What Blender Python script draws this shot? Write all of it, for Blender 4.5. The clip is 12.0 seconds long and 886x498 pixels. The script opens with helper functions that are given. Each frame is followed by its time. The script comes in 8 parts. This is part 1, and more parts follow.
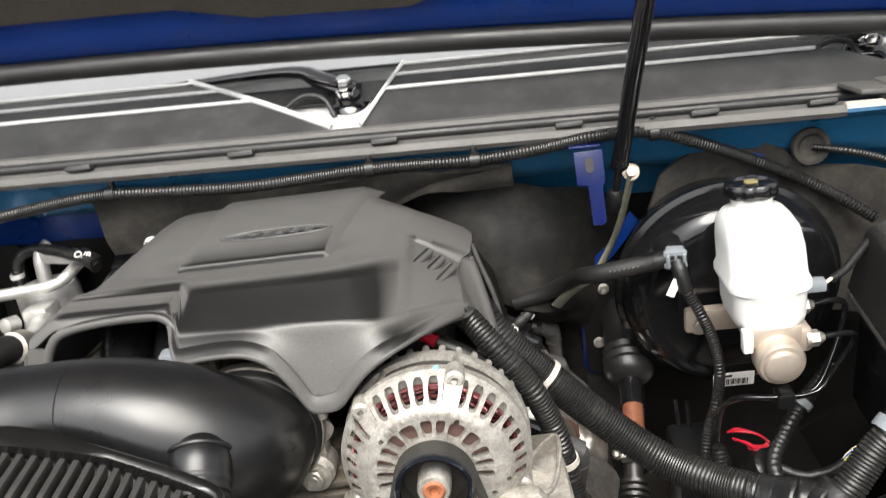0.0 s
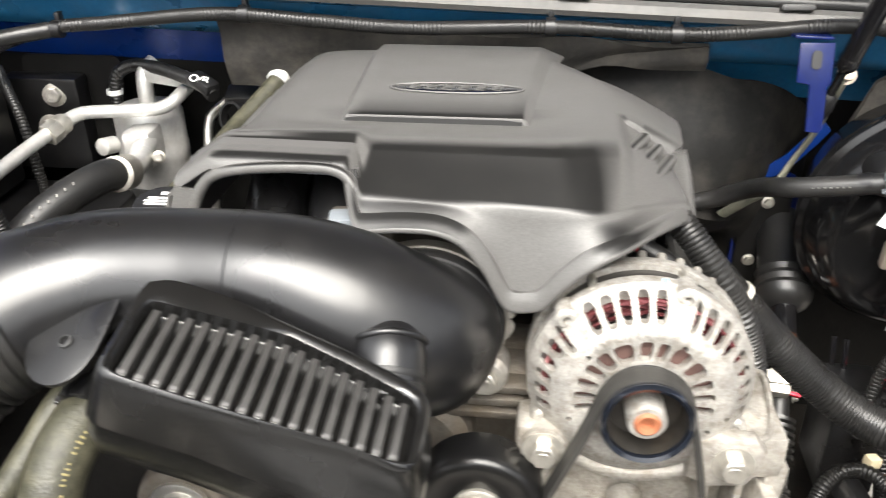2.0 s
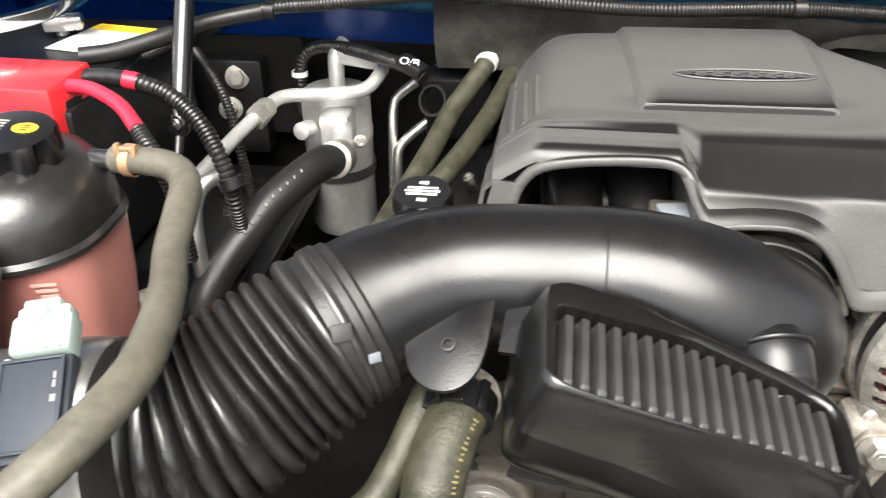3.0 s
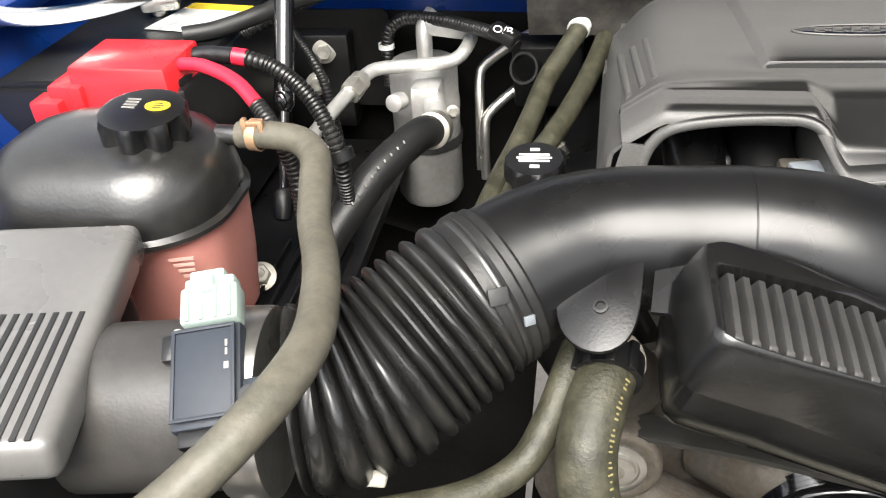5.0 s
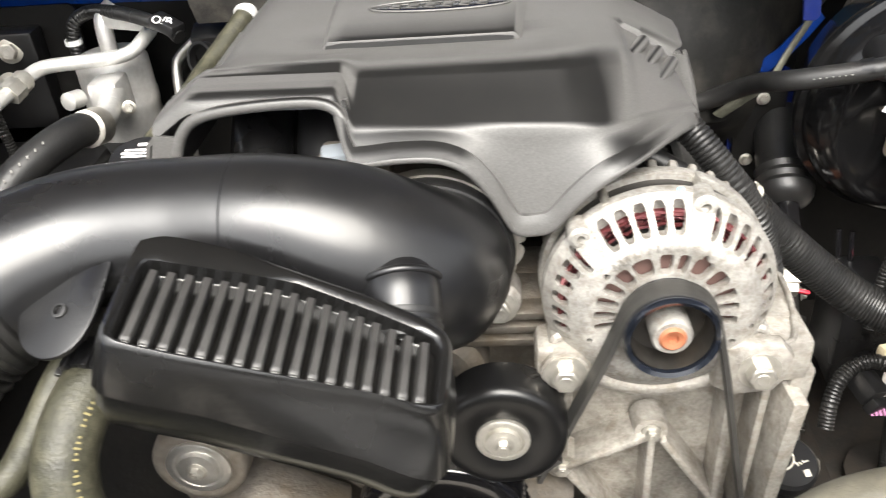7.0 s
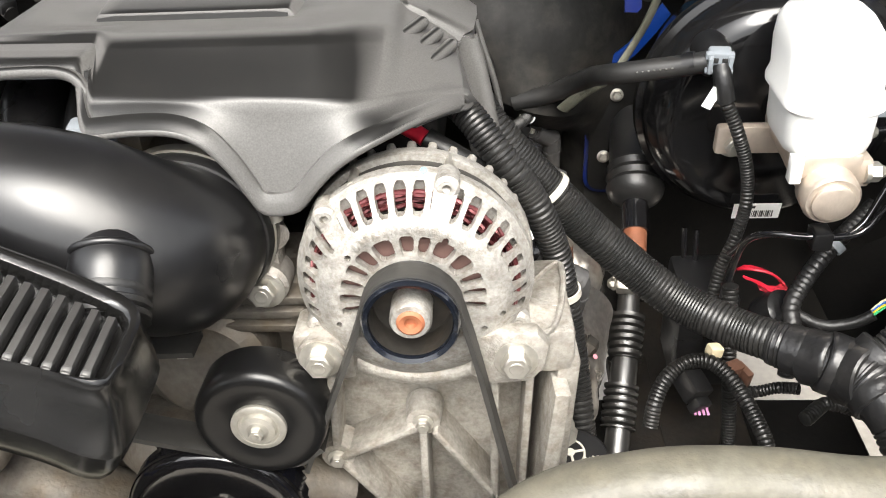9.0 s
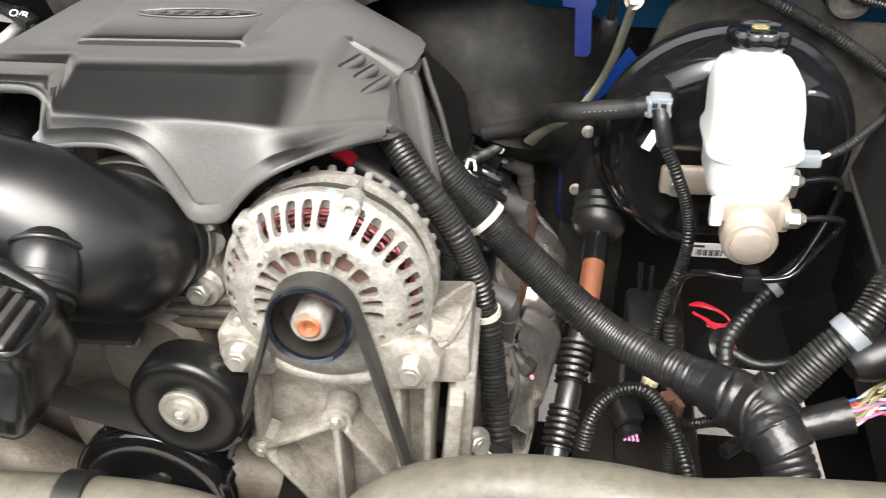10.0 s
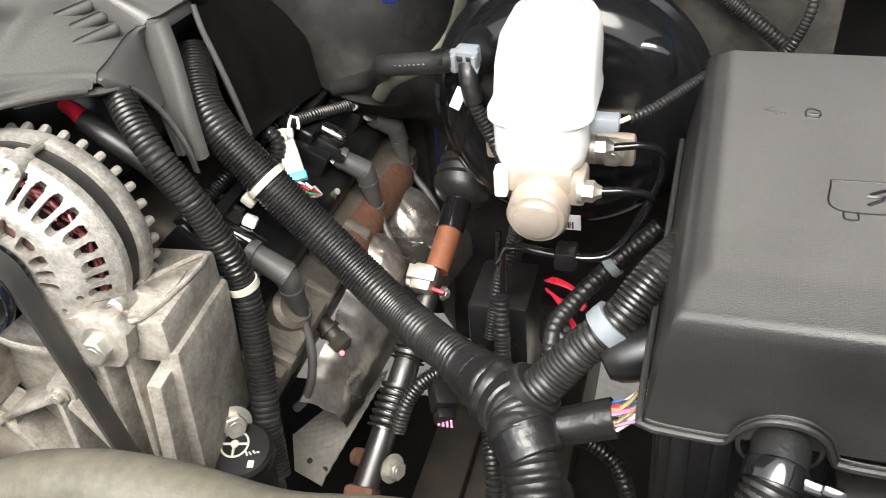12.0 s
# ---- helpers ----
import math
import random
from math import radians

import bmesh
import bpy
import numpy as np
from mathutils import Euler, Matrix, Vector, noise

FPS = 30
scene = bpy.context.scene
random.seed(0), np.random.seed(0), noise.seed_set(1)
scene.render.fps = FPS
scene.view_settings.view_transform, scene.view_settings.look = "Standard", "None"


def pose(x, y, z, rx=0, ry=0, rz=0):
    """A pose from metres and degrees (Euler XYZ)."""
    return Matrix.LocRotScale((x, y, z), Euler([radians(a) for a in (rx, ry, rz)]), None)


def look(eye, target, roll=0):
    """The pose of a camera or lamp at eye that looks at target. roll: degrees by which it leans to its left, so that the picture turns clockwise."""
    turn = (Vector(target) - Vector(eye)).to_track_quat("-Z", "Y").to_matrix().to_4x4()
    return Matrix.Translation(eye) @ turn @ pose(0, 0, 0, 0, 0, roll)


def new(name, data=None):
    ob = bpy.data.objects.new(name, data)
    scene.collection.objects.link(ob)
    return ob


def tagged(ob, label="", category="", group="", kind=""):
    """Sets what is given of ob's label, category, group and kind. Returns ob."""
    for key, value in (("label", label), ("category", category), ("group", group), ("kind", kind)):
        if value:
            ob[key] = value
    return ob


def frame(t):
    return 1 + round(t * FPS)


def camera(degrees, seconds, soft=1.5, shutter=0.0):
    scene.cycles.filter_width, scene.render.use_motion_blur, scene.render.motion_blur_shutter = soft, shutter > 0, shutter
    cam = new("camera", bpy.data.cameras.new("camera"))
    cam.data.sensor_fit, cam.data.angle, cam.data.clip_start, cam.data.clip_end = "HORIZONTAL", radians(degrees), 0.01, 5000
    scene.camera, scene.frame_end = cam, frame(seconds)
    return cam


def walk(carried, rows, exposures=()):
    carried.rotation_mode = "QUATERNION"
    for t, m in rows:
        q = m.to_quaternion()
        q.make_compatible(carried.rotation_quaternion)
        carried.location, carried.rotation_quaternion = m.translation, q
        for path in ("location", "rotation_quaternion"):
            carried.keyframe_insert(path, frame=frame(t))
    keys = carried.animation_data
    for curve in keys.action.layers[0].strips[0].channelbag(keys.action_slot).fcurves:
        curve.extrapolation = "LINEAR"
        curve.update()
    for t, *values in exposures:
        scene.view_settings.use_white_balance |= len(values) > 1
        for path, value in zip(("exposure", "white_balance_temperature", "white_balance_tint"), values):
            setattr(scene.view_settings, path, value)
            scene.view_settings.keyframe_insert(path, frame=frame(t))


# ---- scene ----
cam = camera(54.3, 12.0, soft=1.0, shutter=0.35)
PATH = [
    (0, (0.037, 0.019, 1.376), (-0.146, 1.883, 0.675), -8.5),
    (0.5, (0.022, 0.072, 1.354), (-0.205, 1.876, 0.522), -6.2),
    (1, (0.002, 0.096, 1.35), (-0.243, 1.861, 0.443), -4.4),
    (1.5, (-0.037, 0.111, 1.341), (-0.282, 1.856, 0.394), -2.5),
    (2, (-0.123, 0.119, 1.348), (-0.349, 1.853, 0.377), -0.9),
    (2.5, (-0.26, 0.118, 1.359), (-0.47, 1.837, 0.359), -0.8),
    (3, (-0.347, 0.116, 1.356), (-0.583, 1.817, 0.329), -1.1),
    (3.5, (-0.402, 0.109, 1.355), (-0.703, 1.787, 0.31), -1.6),
    (3.7, (-0.424, 0.102, 1.356), (-0.758, 1.77, 0.306), -1.9),
    (5.3, (-0.402, 0.099, 1.357), (-0.69, 1.759, 0.28), -4.9),
    (5.5, (-0.376, 0.101, 1.356), (-0.634, 1.765, 0.277), -5.3),
    (6, (-0.29, 0.113, 1.355), (-0.471, 1.783, 0.27), -5.7),
    (6.5, (-0.216, 0.131, 1.345), (-0.373, 1.792, 0.243), -5.6),
    (7, (-0.142, 0.142, 1.336), (-0.322, 1.791, 0.219), -5.5),
    (7.5, (-0.065, 0.151, 1.322), (-0.247, 1.8, 0.205), -5.8),
    (7.7, (-0.045, 0.155, 1.319), (-0.209, 1.806, 0.202), -6.0),
    (9.3, (0.023, 0.152, 1.303), (-0.136, 1.817, 0.205), -2.5),
    (9.5, (0.041, 0.134, 1.307), (-0.174, 1.799, 0.22), -2.1),
    (10, (0.123, 0.115, 1.329), (-0.172, 1.786, 0.271), -2.4),
    (10.5, (0.204, 0.143, 1.327), (-0.139, 1.805, 0.268), -2.5),
    (11, (0.296, 0.193, 1.306), (-0.135, 1.811, 0.212), -3.0),
    (11.5, (0.343, 0.221, 1.295), (-0.158, 1.799, 0.173), -4.5),
    (12, (0.373, 0.232, 1.29), (-0.14, 1.795, 0.153), -5.2),
]
walk(cam, [(t, look(eye, target, roll)) for t, eye, target, roll in PATH],
     [(0.0, 1.46), (0.45, 1.76), (1.5, 2.01), (2.2, 1.98), (3.5, 1.80), (5.5, 1.78), (6.2, 1.91), (7.0, 1.97), (10.0, 1.90), (12.0, 1.87)])

# ---------------------------------------------------------------- light
world = bpy.data.worlds.new("overcast_sky")
scene.world = world
world.use_nodes = True
wn = world.node_tree.nodes
wl = world.node_tree.links
sky = wn.new("ShaderNodeTexSky")
sky.sky_type = 'NISHITA'
sky.sun_disc = False
sky.sun_elevation = radians(54)
sky.sun_rotation = radians(195)
sky.air_density, sky.dust_density, sky.ozone_density = 1.0, 4.0, 1.0
grey = wn.new("ShaderNodeHueSaturation")
grey.inputs["Saturation"].default_value = 0.12
wl.new(sky.outputs[0], grey.inputs["Color"])
wl.new(grey.outputs[0], wn["Background"].inputs["Color"])
wn["Background"].inputs["Strength"].default_value = 0.115
sun_data = bpy.data.lights.new("sun", "SUN")
sun_data.energy, sun_data.angle, sun_data.color = 2.15, radians(44), (1.0, 0.945, 0.86)
sun = new("sun", sun_data)
sun.matrix_world = look((0.35, -1.5, 4.0), (-0.1, 0.7, 0.9))

# ---------------------------------------------------------------- materials
def mat(name, color, rough=0.5, metal=0.0, vary=0.12, big=12.0, fine=160.0, bump=0.15, dirt=None, dirt_amount=0.0,
        transmission=0.0, coat=0.0, subsurface=0.0, bump_scale=None, rough_vary=0.12, spec=0.5, lit_dust=None, lit_dust_amount=0.0, lit_dust_from=0.9, lit_dust_to=0.997, bare=None):
    m = bpy.data.materials.new(name)
    m.use_nodes = True
    n, l = m.node_tree.nodes, m.node_tree.links
    b = n["Principled BSDF"]
    co = n.new("ShaderNodeTexCoord")
    n1 = n.new("ShaderNodeTexNoise"); n1.inputs["Scale"].default_value = big; n1.inputs["Detail"].default_value = 4
    n2 = n.new("ShaderNodeTexNoise"); n2.inputs["Scale"].default_value = fine; n2.inputs["Detail"].default_value = 3
    for t in (n1, n2):
        l.new(co.outputs["Object"], t.inputs["Vector"])
    add = n.new("ShaderNodeMath"); add.operation = 'ADD'
    l.new(n1.outputs["Fac"], add.inputs[0]); l.new(n2.outputs["Fac"], add.inputs[1])
    rng = n.new("ShaderNodeMapRange")
    rng.inputs["From Min"].default_value, rng.inputs["From Max"].default_value = 0.6, 1.4
    rng.inputs["To Min"].default_value, rng.inputs["To Max"].default_value = 1 - vary, 1 + vary
    l.new(add.outputs[0], rng.inputs["Value"])
    mul = n.new("ShaderNodeVectorMath"); mul.operation = 'SCALE'
    mul.inputs[0].default_value = color[:3]
    l.new(rng.outputs[0], mul.inputs["Scale"])
    last = mul.outputs[0]
    if dirt:
        n3 = n.new("ShaderNodeTexNoise"); n3.inputs["Scale"].default_value = big * 2.3; n3.inputs["Detail"].default_value = 6
        n3.inputs["Roughness"].default_value = 0.65
        l.new(co.outputs["Object"], n3.inputs["Vector"])
        r3 = n.new("ShaderNodeMapRange")
        r3.inputs["From Min"].default_value, r3.inputs["From Max"].default_value = 0.45, 0.72
        r3.inputs["To Max"].default_value = dirt_amount
        l.new(n3.outputs["Fac"], r3.inputs["Value"])
        mix = n.new("ShaderNodeMix"); mix.data_type = 'RGBA'
        l.new(r3.outputs[0], mix.inputs["Factor"])
        l.new(last, mix.inputs["A"])
        mix.inputs["B"].default_value = (*dirt, 1)
        last = mix.outputs["Result"]
    if lit_dust:
        # pale specks, dust and painted light: upward faces, or all but a shaded facet
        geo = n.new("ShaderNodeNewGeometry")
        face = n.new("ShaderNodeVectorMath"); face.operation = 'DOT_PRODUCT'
        # Along bare, faces keep the dark base that stands for their shade.
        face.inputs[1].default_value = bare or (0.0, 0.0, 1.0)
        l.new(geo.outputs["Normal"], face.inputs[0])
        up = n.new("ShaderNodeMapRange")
        up.inputs["From Min"].default_value, up.inputs["From Max"].default_value = lit_dust_from, lit_dust_to
        up.inputs["To Min"].default_value, up.inputs["To Max"].default_value = (lit_dust_amount, 0.0) if bare else (0.0, lit_dust_amount)
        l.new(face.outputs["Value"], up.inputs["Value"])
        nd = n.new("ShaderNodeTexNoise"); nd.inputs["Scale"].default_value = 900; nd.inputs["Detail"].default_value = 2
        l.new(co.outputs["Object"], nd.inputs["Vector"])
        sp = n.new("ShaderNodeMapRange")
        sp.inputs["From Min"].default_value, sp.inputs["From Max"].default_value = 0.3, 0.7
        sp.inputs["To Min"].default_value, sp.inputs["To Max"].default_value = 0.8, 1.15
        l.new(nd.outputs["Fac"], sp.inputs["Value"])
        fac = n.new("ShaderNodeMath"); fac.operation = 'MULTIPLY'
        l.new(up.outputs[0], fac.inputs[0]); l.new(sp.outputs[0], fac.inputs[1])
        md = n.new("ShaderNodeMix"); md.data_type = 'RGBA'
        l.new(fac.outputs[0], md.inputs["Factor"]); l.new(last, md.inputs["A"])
        md.inputs["B"].default_value = (*lit_dust, 1)
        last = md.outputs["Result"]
    l.new(last, b.inputs["Base Color"])
    rr = n.new("ShaderNodeMapRange")
    rr.inputs["From Min"].default_value, rr.inputs["From Max"].default_value = 0.3, 0.7
    rr.inputs["To Min"].default_value, rr.inputs["To Max"].default_value = max(0.02, rough - rough_vary), min(1, rough + rough_vary)
    l.new(n1.outputs["Fac"], rr.inputs["Value"])
    l.new(rr.outputs[0], b.inputs["Roughness"])
    b.inputs["Metallic"].default_value = metal
    b.inputs["Transmission Weight"].default_value = transmission
    b.inputs["Coat Weight"].default_value = coat
    b.inputs["Coat Roughness"].default_value = 0.08
    b.inputs["Specular IOR Level"].default_value = spec
    if subsurface:
        b.inputs["Subsurface Weight"].default_value = subsurface
        b.inputs["Subsurface Radius"].default_value = (0.02, 0.02, 0.02)
        b.inputs["Subsurface Scale"].default_value = 0.5
    if bump:
        bp = n.new("ShaderNodeBump"); bp.inputs["Strength"].default_value = bump; bp.inputs["Distance"].default_value = 0.001
        if bump_scale:
            n4 = n.new("ShaderNodeTexNoise"); n4.inputs["Scale"].default_value = bump_scale; n4.inputs["Detail"].default_value = 2
            l.new(co.outputs["Object"], n4.inputs["Vector"])
            l.new(n4.outputs["Fac"], bp.inputs["Height"])
        else:
            l.new(n2.outputs["Fac"], bp.inputs["Height"])
        l.new(bp.outputs[0], b.inputs["Normal"])
    return m


# Cover's light is painted in pale specks; its sloping front facet keeps painted shade.
M_COVER = mat("charcoal_cover_plastic", (0.008, 0.0079, 0.0077), 0.38, bump=0.07, bump_scale=1100, vary=0.1, rough_vary=0.05, dirt=(0.03, 0.029, 0.027), dirt_amount=0.15, spec=0.42, lit_dust=(0.30, 0.292, 0.28), lit_dust_amount=0.27, lit_dust_from=0.90, lit_dust_to=0.965, bare=(0.13, -0.44, 0.888))
M_DUCT = mat("satin_black_duct_plastic", (0.0065, 0.0065, 0.007), 0.32, bump=0.06, vary=0.15, rough_vary=0.08, dirt=(0.035, 0.033, 0.03), dirt_amount=0.15, spec=0.62)
M_PLASTIC = mat("black_plastic", (0.0065, 0.0065, 0.007), 0.36, bump=0.12, bump_scale=500, dirt=(0.03, 0.028, 0.025), dirt_amount=0.2)
# Lid top lightened by settled dust and by light painted into its upward faces.
M_FUSE = mat("grained_fuse_box_plastic", (0.015, 0.0147, 0.0143), 0.40, bump=0.35, bump_scale=1300, vary=0.18, dirt=(0.05, 0.048, 0.045), dirt_amount=0.2, lit_dust=(0.26, 0.25, 0.238), lit_dust_amount=0.28)
M_GLOSS = mat("gloss_black_paint", (0.006, 0.006, 0.007), 0.12, bump=0.02, coat=0.6, rough_vary=0.06, dirt=(0.03, 0.026, 0.02), dirt_amount=0.15)
M_IDLER = mat("satin_black_pulley_plastic", (0.006, 0.006, 0.0062), 0.30, bump=0.03, rough_vary=0.04, vary=0.1, dirt=(0.03, 0.027, 0.022), dirt_amount=0.15, spec=0.45)
M_PIPE = mat("worn_grey_duct_plastic", (0.040, 0.038, 0.036), 0.40, bump=0.12, bump_scale=500, vary=0.2, rough_vary=0.05, dirt=(0.085, 0.080, 0.072), dirt_amount=0.4)
M_LOOM = mat("corrugated_loom_plastic", (0.013, 0.0129, 0.0127), 0.34, bump=0.05, dirt=(0.045, 0.042, 0.038), dirt_amount=0.3)
M_TAPE = mat("black_vinyl_tape", (0.011, 0.011, 0.0115), 0.36, bump=1.0, bump_scale=110, vary=0.2, dirt=(0.035, 0.033, 0.03), dirt_amount=0.25)
M_RUBBER = mat("black_rubber_hose", (0.012, 0.012, 0.012), 0.42, bump=0.2, bump_scale=400, dirt=(0.045, 0.042, 0.038), dirt_amount=0.3)
M_HOSE = mat("dusty_olive_rubber_hose", (0.032, 0.031, 0.019), 0.55, big=34, bump=0.5, bump_scale=420, vary=0.4, dirt=(0.10, 0.094, 0.062), dirt_amount=0.6)
M_HOSE_PALE = mat("dusty_pale_rubber_hose", (0.095, 0.089, 0.069), 0.5, big=30, bump=0.35, bump_scale=350, vary=0.3, dirt=(0.15, 0.134, 0.10), dirt_amount=0.6)
M_ALU = mat("cast_aluminium", (0.50, 0.475, 0.44), 0.52, metal=0.6, big=45, bump=0.8, bump_scale=800, vary=0.28, dirt=(0.20, 0.16, 0.115), dirt_amount=0.5)
M_BRACKET = mat("rough_cast_bracket_aluminium", (0.37, 0.35, 0.315), 0.55, metal=0.55, big=38, fine=300, bump=0.6, bump_scale=620, vary=0.32, dirt=(0.15, 0.12, 0.085), dirt_amount=0.65)
M_ALU_DIRTY = mat("dirty_cast_aluminium", (0.165, 0.15, 0.13), 0.6, metal=0.5, bump=0.8, bump_scale=260, vary=0.3, dirt=(0.13, 0.10, 0.065), dirt_amount=0.75)
M_ALTER = mat("grainy_alternator_casting", (0.41, 0.395, 0.365), 0.52, metal=0.55, big=70, fine=420, bump=0.55, bump_scale=900, vary=0.34, dirt=(0.22, 0.19, 0.15), dirt_amount=0.8)
M_TUBE = mat("bright_aluminium_tube", (0.66, 0.65, 0.62), 0.33, metal=0.95, bump=0.08, vary=0.12, dirt=(0.3, 0.27, 0.22), dirt_amount=0.3)
M_SATIN = mat("satin_aluminium", (0.60, 0.595, 0.575), 0.42, metal=0.6, bump=0.15, bump_scale=300, vary=0.14, dirt=(0.32, 0.29, 0.25), dirt_amount=0.35)
M_TANK = mat("dusty_black_tank_plastic", (0.014, 0.0137, 0.0133), 0.30, big=20, bump=0.15, bump_scale=350, vary=0.2, dirt=(0.06, 0.057, 0.053), dirt_amount=0.3, spec=0.9, rough_vary=0.03)
M_STEEL = mat("zinc_plated_steel", (0.54, 0.52, 0.47), 0.48, metal=0.85, bump=0.15, vary=0.2, dirt=(0.25, 0.2, 0.13), dirt_amount=0.4)
M_CHROME = mat("polished_steel", (0.75, 0.74, 0.72), 0.13, metal=1.0, bump=0.02, vary=0.06)
M_RUST = mat("rusty_steel", (0.10, 0.048, 0.03), 0.75, metal=0.2, bump=0.8, bump_scale=180, vary=0.4, dirt=(0.09, 0.035, 0.018), dirt_amount=0.7)
M_SHIELD = mat("dull_heat_shield", (0.46, 0.44, 0.41), 0.34, metal=0.9, bump=0.5, bump_scale=45, vary=0.3, dirt=(0.15, 0.11, 0.075), dirt_amount=0.65)
M_BRACKETBLUE = mat("dull_dark_blue_paint", (0.001, 0.006, 0.062), 0.36, metal=0.0, bump=0.05, vary=0.2, dirt=(0.004, 0.014, 0.06), dirt_amount=0.3, spec=0.35)
M_BLUE = mat("metallic_blue_paint", (0.003, 0.036, 0.23), 0.36, metal=0.2, bump=0.03, coat=0.08, vary=0.15, dirt=(0.03, 0.05, 0.14), dirt_amount=0.3)
# Lit copy of the blue body paint, with dust and sky light in its colour.
M_BLUE_SKYLIT = mat("dusty_skylit_blue_paint", (0.022, 0.16, 0.34), 0.34, metal=0.35, bump=0.04, coat=0.4, vary=0.2, dirt=(0.08, 0.16, 0.24), dirt_amount=0.35)
M_FELT = mat("worn_firewall_mat", (0.036, 0.034, 0.031), 0.85, bump=0.6, bump_scale=220, vary=0.3, dirt=(0.16, 0.14, 0.115), dirt_amount=0.32, spec=0.25)
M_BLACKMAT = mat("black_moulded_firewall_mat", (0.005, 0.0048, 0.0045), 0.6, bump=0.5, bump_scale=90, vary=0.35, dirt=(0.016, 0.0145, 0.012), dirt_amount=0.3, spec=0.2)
M_MOULD = mat("dusty_moulded_mat", (0.008, 0.0077, 0.0072), 0.6, big=9, bump=0.6, bump_scale=90, vary=0.4, dirt=(0.055, 0.050, 0.042), dirt_amount=0.45, spec=0.25)
M_PAD = mat("hood_pad_fibre", (0.035, 0.031, 0.026), 0.9, bump=0.5, bump_scale=300, vary=0.25, spec=0.2)
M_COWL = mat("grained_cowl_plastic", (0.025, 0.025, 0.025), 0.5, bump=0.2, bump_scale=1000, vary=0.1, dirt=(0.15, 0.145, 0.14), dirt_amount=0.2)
# Lit copy of the cowl plastic: sky glare painted white into the base.
M_COWL_GLARE = mat("sky_glare_cowl_plastic", (0.62, 0.62, 0.61), 0.35, bump=0.15, bump_scale=1000, vary=0.12)
# Base lightened to stand for glare off the lid.
M_LID = mat("grey_filter_lid_plastic", (0.15, 0.147, 0.142), 0.3, bump=0.08, bump_scale=900, vary=0.12, dirt=(0.2, 0.19, 0.18), dirt_amount=0.2, spec=0.9)
M_RAIL = mat("dusty_chassis_steel", (0.018, 0.016, 0.014), 0.7, metal=0.1, bump=0.4, bump_scale=200, vary=0.35, dirt=(0.045, 0.034, 0.024), dirt_amount=0.6, spec=0.3)
M_STRIP = mat("pale_grey_cowl_strip", (0.09, 0.088, 0.083), 0.6, metal=0.0, bump=0.1, vary=0.2, dirt=(0.12, 0.11, 0.10), dirt_amount=0.5)
M_WHITE = mat("milky_reservoir_plastic", (0.68, 0.68, 0.66), 0.38, bump=0.03, vary=0.03, subsurface=0.4)
M_MINT = mat("pale_mint_connector", (0.42, 0.52, 0.47), 0.5, bump=0.04, vary=0.05)
M_LABEL = mat("white_paper_label", (0.80, 0.80, 0.78), 0.5, bump=0.02, vary=0.04)
M_OFFWHITE = mat("off_white_plug_plastic", (0.50, 0.48, 0.42), 0.4, bump=0.04, vary=0.08)
# Black for print; also paints the shade inside holes, slots and a panel step.
M_INK_SHADE = mat("black_print_and_shade", (0.02, 0.02, 0.02), 0.6, bump=0.0, vary=0.05)
M_PRINT = mat("pale_print", (0.24, 0.235, 0.22), 0.55, bump=0.0, vary=0.08)
M_YELLOW = mat("yellow_print", (0.75, 0.52, 0.03), 0.5, bump=0.02, vary=0.06)
M_RED = mat("red_plastic", (0.72, 0.028, 0.035), 0.33, bump=0.03, vary=0.08, coat=0.2)
M_REDWIRE = mat("red_wire_sleeve", (0.68, 0.022, 0.05), 0.38, bump=0.03, vary=0.1)
M_PINK = mat("translucent_tank_with_coolant", (0.55, 0.235, 0.20), 0.38, bump=0.03, vary=0.06, subsurface=0.3)
M_BRONZE = mat("tan_master_cylinder_casting", (0.58, 0.50, 0.42), 0.4, metal=0.65, bump=0.25, bump_scale=400, vary=0.1, dirt=(0.35, 0.27, 0.19), dirt_amount=0.25)
M_COPPER = mat("varnished_copper_winding", (0.11, 0.028, 0.030), 0.3, metal=0.5, bump=0.3, vary=0.3)
M_FAN = mat("brown_fan_plate", (0.13, 0.075, 0.065), 0.5, metal=0.3, bump=0.1, vary=0.12)
M_PULLEY = mat("blue_black_pulley_steel", (0.008, 0.010, 0.015), 0.18, metal=0.1, bump=0.03, coat=0.5, vary=0.2)
M_BOOT = mat("matt_grey_rubber_boot", (0.048, 0.047, 0.047), 0.5, bump=0.15, bump_scale=400, vary=0.15, dirt=(0.12, 0.115, 0.105), dirt_amount=0.3)
M_PLATE = mat("pale_dimpled_steel", (0.52, 0.50, 0.46), 0.35, metal=0.65, bump=0.1, vary=0.2, dirt=(0.28, 0.24, 0.18), dirt_amount=0.4)
M_LATCH = mat("light_blue_latch", (0.12, 0.50, 0.72), 0.4, vary=0.05, bump=0)
M_BELT = mat("ribbed_rubber_belt", (0.030, 0.029, 0.027), 0.5, bump=0.2, vary=0.2, dirt=(0.07, 0.066, 0.058), dirt_amount=0.3)
M_ORANGE = mat("orange_shaft_end", (0.32, 0.115, 0.055), 0.6, metal=0.2, bump=0.15, vary=0.2)
M_SHAFT = mat("rust_orange_shaft", (0.21, 0.075, 0.035), 0.65, metal=0.2, bump=0.5, bump_scale=200, vary=0.3, dirt=(0.10, 0.035, 0.018), dirt_amount=0.5)
M_DULLYEL = mat("faded_yellow_print", (0.26, 0.225, 0.10), 0.6, bump=0.0, vary=0.15)
M_TAN = mat("tan_spring_clamp", (0.52, 0.33, 0.20), 0.45, metal=0.6, bump=0.1, vary=0.2)
